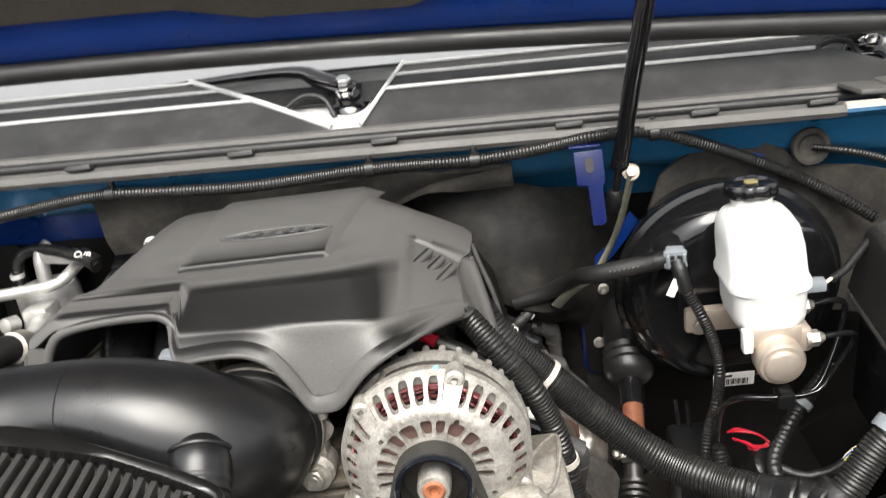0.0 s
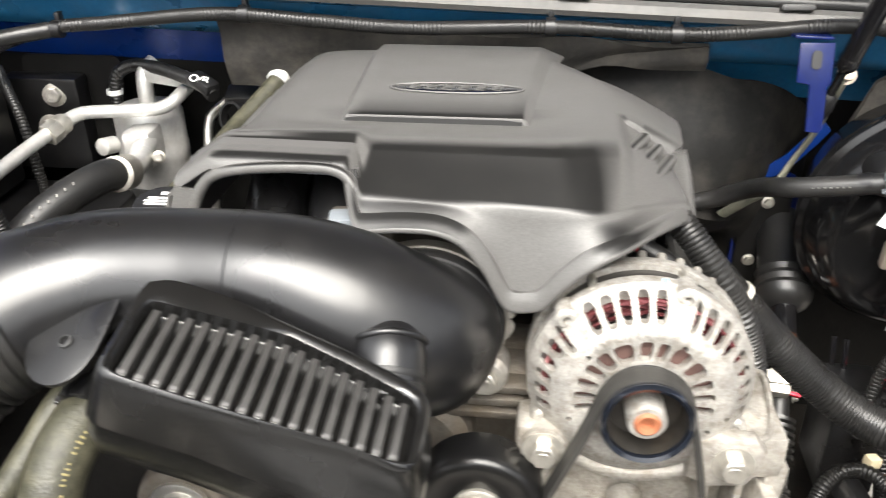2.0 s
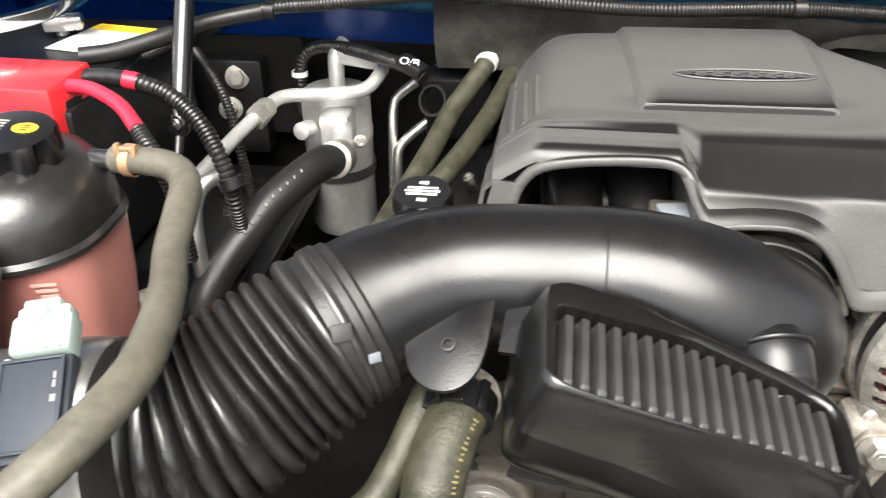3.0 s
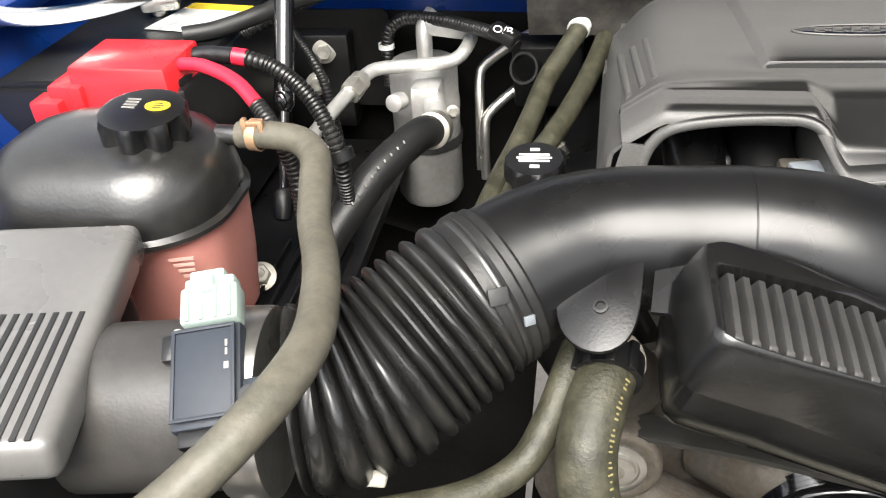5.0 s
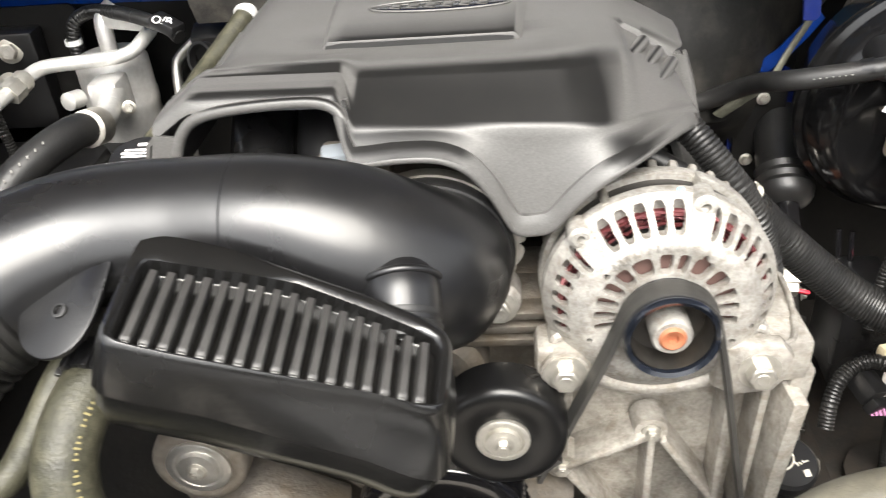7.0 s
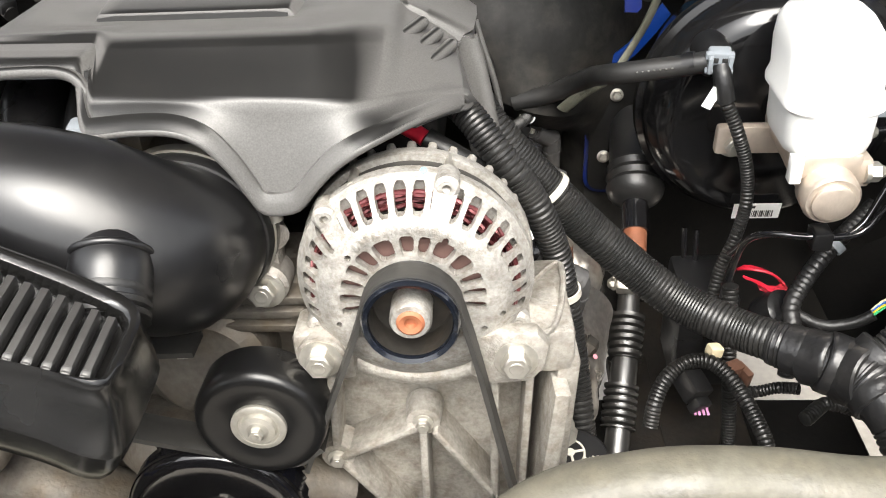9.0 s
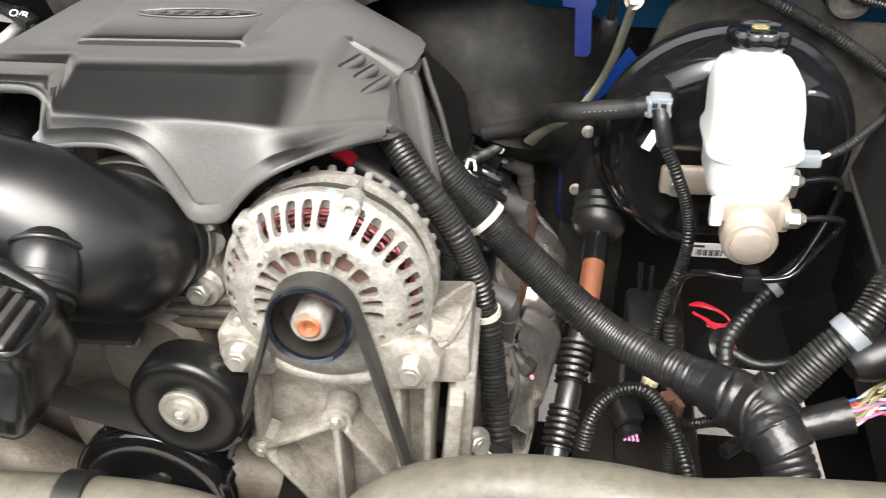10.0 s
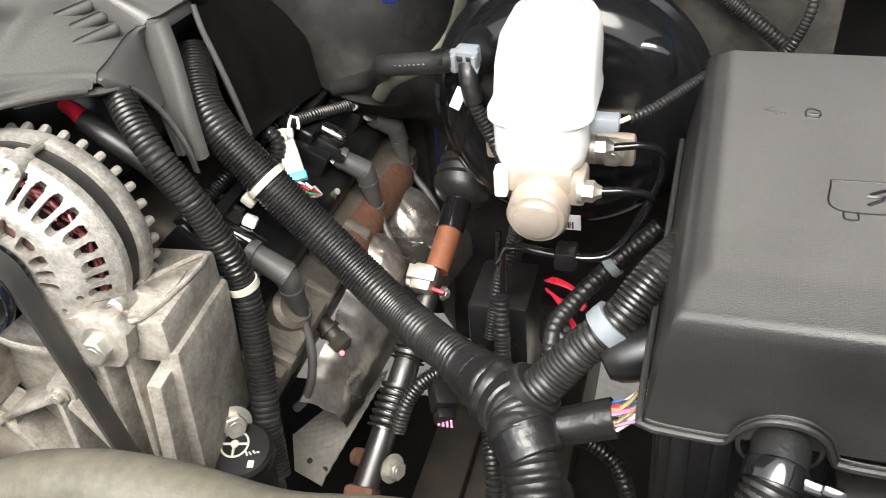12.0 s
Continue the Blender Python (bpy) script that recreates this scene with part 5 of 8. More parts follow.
part("front_housing", join(alternator_sheet(dome, keep_front, 0.018, 0.0775, 90, 720, 0.007),
    lathe([(0.0775, -0.0215), (0.0780, -0.024), (0.0780, -0.029), (0.070, -0.029), (0.070, -0.023)], AC, AX, 72),
    lathe([(0.0, 0.001), (0.022, 0.001), (0.022, 0.0035), (0, 0.0035)], AC, AX, 36)), M_ALTER, alt)
for c in LUGS:
    p = AM @ V((0.0735 * math.cos(radians(c)), 0.0735 * math.sin(radians(c)), -0.029))
    part("lug", join(lathe([(0.0085, 0), (0.008, 0.016), (0.0055, 0.018), (0.003, 0.018), (0.003, 0.013), (0, 0.013)], p, AX, 20)), M_ALTER, alt)
part("cast_marks", join(*[box((0.0022, 0.0060, 0.0008), AM @ Matrix.Rotation(radians(d), 4, 'Z') @ pose(0, 0.0515, 0.0043), 0.0003) for d in (8, 13, 18, 24, 29, 34, 40)]), M_ALTER, alt, "cast raised bars")
part("paint_dot", lathe([(0.0022, 0), (0.0022, 0.0006), (0, 0.0008)], AM @ V((0.010, 0.0772, -0.0220)), (0, -0.6, 0.8), 12), M_LATCH, alt, "light blue paint dot")
part("winding", join(*[tube([AM @ V((rr * math.cos(a), rr * math.sin(a), -0.014 - 0.004 * (k % 3) + 0.002 * math.sin(a * 23 + k))) for a in [2 * math.pi * q / 60 for q in range(61)]], 0.0016, 6, 0.005) for k, rr in enumerate((0.058, 0.061, 0.064, 0.067, 0.0595, 0.0625, 0.0655))]), M_COPPER, alt, "dark red varnished copper windings")
part("stator", lathe([(0.0, -0.014), (0.056, -0.014), (0.056, -0.024), (0.071, -0.024), (0.0735, -0.028), (0.0735, -0.047), (0.060, -0.047)], AC, AX, 64), M_STATOR, alt, "black laminated stator core")
part("fan", lathe([(0.050, -0.004), (0.050, -0.009), (0.0, -0.009)], AC, AX, 40), M_FAN, alt, "brown fan disc behind the slots")
part("rear_housing", lathe([(0.070, -0.0455), (0.0780, -0.0455), (0.0785, -0.047), (0.0785, -0.055), (0.076, -0.060), (0.070, -0.066), (0.058, -0.078), (0.02, -0.084), (0, -0.084)], AC, AX, 64), M_ALTER, alt)
fin = link_mesh("fin", *box((0.0062, 0.007, 0.016), None, 0.0024, 2), M_ALTER)
for k in range(34):
    a = 2 * math.pi * k / 34
    piece("fin", fin, AM @ Matrix.Rotation(a, 4, 'Z') @ pose(0, 0.0722, -0.062, 18), alt)
for c in (71, 118, 205, 335):
    p = [AM @ V((0.076 * math.cos(radians(c)), 0.076 * math.sin(radians(c)), z)) for z in (-0.024, -0.051)]
    part("through_bolt", tube(p, 0.003, 8, 0.02), M_STEEL, alt)
PC = V((-0.0502, 0.5665, 0.9785))
pul = part("pulley", lathe([(0.0, -0.017), (0.012, -0.017), (0.0250, -0.016), (0.0262, 0.007), (0.0290, 0.0085), (0.0305, 0.006), (0.0305, 0.003)] + [(0.0295 - 0.0016 * (k % 2), 0.001 - 0.00135 * k) for k in range(12)] + [(0.030, -0.0155), (0.030, -0.018), (0.012, -0.0195)], PC, AX, 56), M_PULLEY, alt, "glossy dark blue black grooved pulley")
part("hub", lathe([(0.0132, -0.017), (0.0132, 0.003), (0.0118, 0.0052), (0.0085, 0.0055), (0.0085, 0.002)], PC, AX, 32), M_ALTER, pul, "bright steel hub")
part("bowl", lathe([(0.0257, 0.004), (0.0247, -0.0155), (0.0132, -0.0162)], PC, AX, 48, ends=False), M_DARKMETAL, pul, "dark bowl of the pulley")
part("shaft_end", lathe([(0.0088, 0.001), (0.0088, 0.0060), (0.007, 0.0076), (0.004, 0.0065), (0.003, 0.003), (0, 0.003)], PC, AX, 24), M_ORANGE, pul, "orange shaft end")

# bracket under the alternator
bk = thing("accessory_bracket", (-0.05, 0.63, 0.75), "grainy cast aluminium bracket with ribs and bolts", "bracket")
bmx = basis((-0.05, 0.600, 0.87), (0, -1, 0.0), (0, 0, 1))
web = [(-0.062, 0.075), (-0.078, 0.068), (-0.080, 0.040), (-0.066, 0.02), (-0.070, -0.03), (-0.045, -0.07), (-0.02, -0.12), (0.064, -0.12), (0.070, -0.05), (0.076, 0.010), (0.072, 0.036), (0.090, 0.042), (0.094, 0.070), (0.072, 0.078)]
arc = [(0.066 * math.cos(a), 0.110 + 0.066 * math.sin(a)) for a in [radians(d) for d in range(-38, -143, -7)]]
part("web_plate", prism(web[:1] + web[1:] + arc, 0.010, bmx @ pose(0, 0, -0.030), 0.002), M_BRACKET, bk)
part("collar", join(*[tube([bmx @ V((0.078 * math.cos(a), 0.110 + 0.078 * math.sin(a), 0.0)) for a in [radians(d) for d in range(-35, -146, -6)]], 0.0065, 10, 0.008)]), M_BRACKET, bk, "arched collar under the alternator")
for (sx, sy), (ex, ey) in (((-0.002, -0.009), (-0.066, -0.043)), ((-0.066, -0.043), (-0.016, -0.118)), ((-0.002, -0.009), (-0.004, -0.118)), ((0.006, -0.014), (0.050, -0.085)), ((0.050, 0.050), (0.047, -0.115)), ((0.074, 0.050), (0.066, -0.10)), ((-0.062, 0.045), (-0.066, -0.03))):
    hubp = V((sx, sy))
    d = V((ex, ey)) - hubp
    part("rib", box((d.length, 0.006, 0.032), bmx @ Matrix.Translation((hubp.x + d.x / 2, hubp.y + d.y / 2, -0.006)) @ Matrix.Rotation(math.atan2(d.y, d.x), 4, 'Z'), 0.002), M_BRACKET, bk)
part("side_block", box((0.062, 0.086, 0.036), pose(0.020, 0.640, 0.923, 0, 0, 4), 0.004), M_BRACKET, bk, "heavy side block")
part("side_column", box((0.016, 0.086, 0.13), pose(0.043, 0.642, 0.850, 0, 4, 4), 0.003), M_BRACKET, bk)
part("side_rib", box((0.012, 0.10, 0.20), pose(0.030, 0.63, 0.80, 0, 6, 6), 0.003), M_BRACKET, bk)
part("bolt_ear", prism([(-0.030, -0.014), (-0.016, -0.022), (0.010, -0.019), (0.019, -0.008), (0.022, 0.010), (0.014, 0.020), (-0.012, 0.021), (-0.028, 0.016)], 0.014, basis((0.014, 0.598, 0.929), (0, -1, 0.05), (0, 0, 1)), 0.003), M_BRACKET, bk, "rough cast ear round the bolt")
part("pad_rib", tube([(-0.002, 0.606, 0.9425), (0.038, 0.600, 0.9425), (0.046, 0.676, 0.9425), (-0.002, 0.606, 0.9425)], 0.0022, 8, 0.004), M_BRACKET, bk, "raised triangular rib")
part("cast_pad", box((0.030, 0.032, 0.0015), pose(0.028, 0.640, 0.9415, 0, 0, 4), 0.0006), M_BRACKET, bk)
part("left_ear", box((0.042, 0.034, 0.040), pose(-0.114, 0.606, 0.926), 0.006, 2), M_BRACKET, bk)
for (x, y, z) in ((-0.115, 0.586, 0.930), (0.014, 0.586, 0.929)):
    part("boss", lathe([(0.0175, -0.02), (0.0165, 0.0), (0.012, 0.001), (0, 0.001)], (x, y, z), (0, -1, 0), 28), M_BRACKET, bk)
    bolt(bk, (x, y - 0.001, z), (0, -1, 0.05))
for (x, y, z) in ((-0.052, 0.596, 0.861), (-0.117, 0.594, 0.827)):
    part("boss", lathe([(0.014, -0.02), (0.012, 0.0), (0, 0.0)], (x, y, z), (0, -1, 0), 24), M_BRACKET, bk)
    bolt(bk, (x, y - 0.001, z), (0, -1, 0.05), BOLT_SMALL)
part("teeth", join(*[box((0.0045, 0.006, 0.007), bmx @ pose(0.0635 * math.cos(radians(d)), 0.110 + 0.0635 * math.sin(radians(d)), 0.004, 0, 0, d + 90), 0.001) for d in range(-130, -45, 9)]), M_BRACKET, bk, "row of small cast teeth")

# belt, idler and pulleys
belt = thing("drive_belt", (-0.1, 0.56, 0.86), "black ribbed rubber drive belt", "drive belt")
def strap(pts, width, th=0.0042):
    line = [q[0] for q in spline(pts, 0.006)]
    vs, fs = [], []
    for i, q in enumerate(line):
        d = (line[min(i + 1, len(line) - 1)] - line[max(i - 1, 0)]).normalized()
        n = V((0, 1, 0)).cross(d).normalized()
        w = V((0, 1, 0))
        for a, b in ((-1, 0), (-1, 1), (-0.6, 1.25), (-0.2, 1), (0.2, 1.25), (0.6, 1), (1, 1.2), (1, 0)):
            vs.append(q + w * (width / 2 * a) + n * (th * b))
        if i:
            for k in range(8):
                fs.append([(i - 1) * 8 + k, (i - 1) * 8 + (k + 1) % 8, i * 8 + (k + 1) % 8, i * 8 + k])
    return vs, fs
wrap = [PC + V((0.0282 * math.cos(a), 0.0065, 0.0282 * math.sin(a))) for a in [radians(d) for d in range(10, 161, 10)]]
part("loop_over_alternator", strap([(0.018, 0.577, 0.77), (0.008, 0.576, 0.825), (-0.002, 0.575, 0.88), (-0.013, 0.574, 0.94)] + wrap + [(-0.087, 0.574, 0.956), (-0.098, 0.574, 0.927), (-0.109, 0.575, 0.898), (-0.121, 0.576, 0.867), (-0.133, 0.577, 0.836)], 0.0155, 0.0032), M_BELT, belt)
part("lower_run", strap([(-0.118, 0.578, 0.862), (-0.145, 0.578, 0.846), (-0.21, 0.578, 0.860), (-0.30, 0.578, 0.882), (-0.40, 0.578, 0.898)], 0.024), M_BELT, belt)
part("upper_run", strap([(-0.205, 0.604, 0.925), (-0.26, 0.602, 0.925), (-0.34, 0.60, 0.926)], 0.024), M_BELT, belt)

def wheel(name, at, r, width, mat_rim, mat_hub, label, hub_r, grooves=0):
    w = thing(name, at, label, "pulley", group="belt pulleys")
    prof = [(0, -0.002), (hub_r * 0.98, -0.002), (hub_r * 1.02, -0.0012), (hub_r * 1.10, -0.0002), (r * 0.80, 0.0006), (r * 0.90, 0.0002), (r * 0.955, -0.0016), (r * 0.985, -0.0045), (r, -0.008)]
    if grooves:
        prof += [(r - 0.0022 * (k % 2), -0.005 - width * k / (2.0 * grooves)) for k in range(2 * grooves)]
    prof += [(r, -width), (r * 0.9, -width - 0.002), (0.0, -width - 0.002)]
    part("rim", lathe(prof, at, (0, -1, 0.02), 56), mat_rim, w)
    part("hub", lathe([(hub_r, -0.003), (hub_r, 0.0012), (hub_r * 0.92, 0.0020), (hub_r * 0.78, 0.0020), (hub_r * 0.74, 0.0004), (hub_r * 0.66, 0.0004), (hub_r * 0.62, 0.0040), (hub_r * 0.42, 0.0044), (0, 0.0044)], at, (0, -1, 0.02), 32), mat_hub, w)
    bolt(w, V(at) + V((0, -0.0035, 0)), (0, -1, 0.02), BOLT_SMALL)
    return w
wheel("idler_pulley", (-0.159, 0.563, 0.889), 0.0455, 0.030, M_IDLER, M_STEEL, "glossy black idler pulley with steel hub", 0.019)
wheel("tensioner_pulley", (-0.382, 0.563, 0.866), 0.036, 0.028, M_ALU_DIRTY, M_TUBE, "dusty steel tensioner pulley", 0.024)
wheel("crank_pulley", (-0.208, 0.566, 0.787), 0.068, 0.036, M_GLOSS, M_DARKMETAL, "grooved black crank pulley behind the hose", 0.02, 7)

# ---------------------------------------------------------------- looms and hoses at the front right
lm = thing("main_loom", (0.2, 0.7, 0.80), "thick black corrugated wiring loom with taped branch", "wiring loom")
part("conduit", tube([(-0.03, 0.835, 1.03), (-0.003, 0.795, 0.995), (0.044, 0.782, 0.944), (0.095, 0.775, 0.892), (0.149, 0.755, 0.852), (0.195, 0.725, 0.842), (0.235, 0.695, 0.845)], 0.0172, 22, ridge=(0.0030, 0.0012)), M_LOOM, lm)
part("taped_joint", tube([(0.222, 0.703, 0.843), (0.25, 0.681, 0.846), (0.277, 0.655, 0.847), (0.290, 0.632, 0.840)], [0.0180, 0.0205, 0.0255, 0.0215], 24, ridge=(0.0040, 0.0008), wobble=0.06), M_TAPE, lm, "lumpy black tape round the joint")
rt_ = random.Random(9)
for p, ax, r in (((0.240, 0.689, 0.845), (0.8, -0.6, 0.1), 0.0200), ((0.252, 0.679, 0.846), (0.7, -0.7, 0.3), 0.0218), ((0.262, 0.670, 0.847), (0.9, -0.3, -0.2), 0.0238), ((0.274, 0.658, 0.848), (0.5, -0.8, 0.3), 0.0252), ((0.282, 0.645, 0.845), (0.3, -0.9, -0.3), 0.0238), ((0.289, 0.634, 0.841), (0.5, -0.7, -0.5), 0.0225), ((0.284, 0.662, 0.858), (0.6, 0.2, 0.7), 0.0205)):
    prof = [(r - 0.0014, -0.0125)] + [(r + 0.0005 * rt_.random() + 0.0002 * (k % 2), -0.011 + 0.0022 * k) for k in range(11)] + [(r - 0.0014, 0.0125)]
    part("tape_wrap", lathe(prof, p, ax, 26, (1.0, 1.0 + 0.10 * (rt_.random() - 0.5))), M_TAPE, lm)
part("lower_branch", tube([(0.285, 0.640, 0.843), (0.296, 0.617, 0.828), (0.305, 0.59, 0.80), (0.31, 0.57, 0.75)], 0.0205, 22, ridge=(0.0046, 0.0012)), M_TAPE, lm)
part("fuse_branch", tube([(0.274, 0.658, 0.848), (0.295, 0.664, 0.868), (0.320, 0.674, 0.897), (0.342, 0.681, 0.918), (0.362, 0.700, 0.942), (0.385, 0.73, 0.955)], [0.0170, 0.0150, 0.0142, 0.0140, 0.0140, 0.0140], 22, ridge=(0.0034, 0.0014)), M_LOOM, lm)
part("white_clip", lathe([(0.0140, -0.006), (0.0164, -0.006), (0.0168, 0.0), (0.0164, 0.006), (0.0140, 0.006)], (0.337, 0.680, 0.914), (0.022, 0.008, 0.022), 24), M_GREYPL, lm, "pale grey plastic clip")
part("tie", join(ring_band((0.046, 0.781, 0.942), (0.05, -0.008, -0.05), 0.0173, 0.006), box((0.012, 0.010, 0.008), pose(0.029, 0.776, 0.926, 0, 40, 0), 0.002)), M_OFFWHITE, lm, "white cable tie")

lt = thing("alternator_loom", (0.05, 0.68, 0.75), "black corrugated wiring loom beside the alternator", "wiring loom")
part("conduit", tube([(-0.055, 0.76, 1.048), (-0.024, 0.722, 1.048), (0.004, 0.70, 1.020), (0.028, 0.695, 0.985), (0.045, 0.698, 0.94), (0.054, 0.700, 0.895), (0.062, 0.685, 0.84), (0.068, 0.665, 0.79), (0.074, 0.65, 0.74)], 0.0115, 18, ridge=(0.0034, 0.0014)), M_LOOM, lt)
part("tie", ring_band((0.0535, 0.700, 0.898), (0.008, 0.003, -0.045), 0.0118, 0.006), M_OFFWHITE, lt, "white cable tie")
part("tie_mount", join(tube([(0.044, 0.700, 0.897), (0.030, 0.705, 0.893)], 0.005, 10), lathe([(0.009, 0), (0.009, 0.006), (0.005, 0.008), (0, 0.008)], (0.028, 0.702, 0.892), (0, -1, 0.3), 14)), M_GREYPL, lt)
rc = thing("alternator_cable", (-0.05, 0.69, 1.04), "red sleeved cable to the alternator", "cable")
part("sleeve", tube([(-0.082, 0.722, 1.037), (-0.062, 0.715, 1.035), (-0.048, 0.708, 1.029)], 0.0062, 12), M_REDWIRE, rc)
part("cable", tube([(-0.048, 0.708, 1.029), (-0.025, 0.703, 1.016), (0.0, 0.705, 0.995), (0.02, 0.71, 0.96)], 0.0085, 12), M_RUBBER, rc)

lh = thing("lower_radiator_hose", (0.0, 0.52, 0.85), "dusty pale green rubber radiator hose", "radiator hose")
part("hose", tube([(-0.13, 0.43, 0.70), (-0.10, 0.42, 0.775), (-0.045, 0.444, 0.846), (0.02, 0.467, 0.914), (0.08, 0.470, 0.937), (0.14, 0.469, 0.941), (0.20, 0.466, 0.937), (0.26, 0.474, 0.936), (0.36, 0.481, 0.928), (0.45, 0.48, 0.90)], 0.021, 28), M_HOSE_PALE, lh)
l2 = thing("thermostat_hose", (-0.25, 0.47, 0.85), "dusty pale green rubber hose with a dark clamp", "radiator hose")
part("hose", tube([(-0.42, 0.475, 0.862), (-0.37, 0.47, 0.872), (-0.253, 0.47, 0.883), (-0.17, 0.47, 0.887), (-0.12, 0.472, 0.880), (-0.09, 0.48, 0.855), (-0.085, 0.50, 0.80)], 0.0205, 28), M_HOSE_PALE, l2)
part("clamp", ring_band((-0.192, 0.470, 0.887), (1, 0.0, 0.03), 0.0205, 0.020, 0.003), M_RUBBER, l2, "dark plastic clamp")

# ---------------------------------------------------------------- brake booster and master cylinder
bo = thing("brake_booster", (0.27, 0.97, 0.81), "glossy black round brake booster on the firewall", "brake booster")
BC, BA = V((0.269, 0.966, 0.937)), (0, -1, -0.07)
part("shell", lathe([(0.06, -0.07), (0.11, -0.06), (0.122, -0.01), (0.129, -0.006), (0.1305, 0.0), (0.129, 0.005), (0.123, 0.008), (0.121, 0.018), (0.115, 0.032), (0.104, 0.044), (0.098, 0.0465), (0.085, 0.0485), (0.06, 0.0505), (0.03, 0.0515), (0, 0.052)], BC, BA, 96), M_BOOSTER, bo)
part("dimple", lathe([(0.031, 0.028), (0.028, 0.040), (0.0255, 0.044), (0.022, 0.0455), (0, 0.0458)], BC + V((0.066, -0.004, 0.056)), BA, 36), M_GLOSS, bo, "round pressed boss")
part("check_valve", join(lathe([(0.018, 0.032), (0.0175, 0.058), (0.014, 0.064), (0.011, 0.068), (0.010, 0.078), (0, 0.078)], BC + V((-0.071, -0.005, 0.072)), BA, 28)), M_PLASTIC, bo, "black grommet with check valve")
part("valve_plug", join(box((0.020, 0.016, 0.020), pose(0.196, 0.882, 1.013, 10, 0, -8), 0.003), box((0.024, 0.006, 0.006), pose(0.195, 0.876, 1.019, 10, 0, -8), 0.001), box((0.024, 0.006, 0.004), pose(0.195, 0.875, 1.006, 10, 0, -8), 0.001), box((0.004, 0.008, 0.016), pose(0.187, 0.874, 1.012, 10, 0, -8), 0.001), box((0.004, 0.008, 0.016), pose(0.204, 0.874, 1.012, 10, 0, -8), 0.001)), M_GREYPL, bo, "pale grey sensor plug")
for dx, dz, w in ((-0.0045, 0.003, 0.005), (0.0035, 0.003, 0.005), (0.0, -0.005, 0.011)):
    part("plug_hole", box((w, 0.002, 0.0045), pose(0.1955 + dx, 0.8735, 1.0125 + dz, 10, 0, -8), 0.0006), M_INK_SHADE, bo)
lm_ = basis((0.263, 0.9195, 0.8355), (0, -0.975, -0.22), (0, -0.22, 0.975))
lb = part("label", box((0.047, 0.020, 0.0006), lm_ @ pose(0, 0, 0.0004), 0.0), M_LABEL, bo, "white paper label with barcode")
for k in range(14):
    part("stripe", box((0.0006 + 0.0006 * (k * 7 % 3), 0.0085, 0.0005), lm_ @ pose(-0.010 + 0.0020 * k, -0.0035, 0.0008)), M_INK_SHADE, lb)
part("bar", box((0.016, 0.0030, 0.0005), lm_ @ pose(-0.010, 0.0055, 0.0008)), M_INK_SHADE, lb)
for p in ((0.222, 0.893, 0.926), (0.316, 0.890, 0.930)):
    bolt(bo, p, BA, BOLT)

vh = thing("vacuum_hose", (0.13, 0.92, 0.98), "black rubber vacuum hose to the booster", "vacuum hose")
part("hose", tube([(0.188, 0.886, 1.010), (0.165, 0.892, 1.004), (0.12, 0.907, 0.993), (0.104, 0.925, 0.984), (0.095, 0.952, 0.971), (0.082, 0.974, 0.956), (0.058, 0.990, 0.938), (0.02, 1.0, 0.925)], 0.0098, 18), M_RUBBER, vh)
part("sleeve", tube([(0.178, 0.889, 1.008), (0.168, 0.892, 1.005)], 0.0105, 16), M_PLASTIC, vh)
for k in range(7):
    part("mark", box((0.0016, 0.0005, 0.0014), pose(0.128 + 0.0048 * k, 0.8935 - 0.0018 * k, 0.9985 + 0.0012 * k, 30, -12, -15)), M_PRINT, vh)

mc = thing("master_cylinder", (0.272, 0.83, 0.93), "tan cast brake master cylinder with steel line fittings", "master cylinder")
MA = V((0, -1, -0.10)).normalized()
part("body", join(lathe([(0.021, -0.12), (0.021, -0.01), (0.0235, -0.006), (0.0235, 0.012), (0.021, 0.016), (0.012, 0.017), (0, 0.017)], (0.272, 0.785, 0.936), MA, 32), box((0.05, 0.09, 0.022), pose(0.272, 0.83, 0.957), 0.004), box((0.028, 0.028, 0.026), pose(0.292, 0.80, 0.950), 0.004), box((0.13, 0.012, 0.030), pose(0.27, 0.895, 0.930, 6), 0.004)), M_BRONZE, mc)
part("plug", lathe([(0.017, 0.012), (0.017, 0.019), (0.014, 0.021), (0, 0.021)], (0.272, 0.785, 0.936), MA, 6 * 4), M_BRONZE, mc)
part("support", box((0.010, 0.012, 0.024), pose(0.243, 0.785, 0.957), 0.002), M_WHITE, mc)
for p in ((0.308, 0.790, 0.950), (0.312, 0.832, 0.965)):
    part("fitting", join(lathe([(0.0085, -0.006), (0.0085, 0.004), (0.006, 0.006), (0.004, 0.010), (0, 0.010)], p, (1, 0, 0), 6), lathe([(0.0095, -0.008), (0.0095, -0.004), (0, -0.004)], p, (1, 0, 0), 20)), M_STEEL, mc)

rs = thing("brake_fluid_reservoir", (0.27, 0.83, 0.965), "milky white brake fluid reservoir with black cap", "fluid reservoir")
def rounded_loft(levels, n=28):
    """Stacked rounded rectangles: (cx, cy, z, width, depth, corner)."""
    vs, fs = [], []
    for cx, cy, z, w, d, r in levels:
        pts = round_outline(w, d, r, n // 4 - 1)
        vs += [V((cx + x, cy + y, z)) for x, y in pts]
    m = len(round_outline(1, 1, 0.1, n // 4 - 1))
    for i in range(len(levels) - 1):
        for s in range(m):
            t = (s + 1) % m
            fs.append([i * m + s, i * m + t, (i + 1) * m + t, (i + 1) * m + s])
    fs.append(list(range(m))[::-1])
    fs.append([(len(levels) - 1) * m + s for s in range(m)])
    return vs, fs
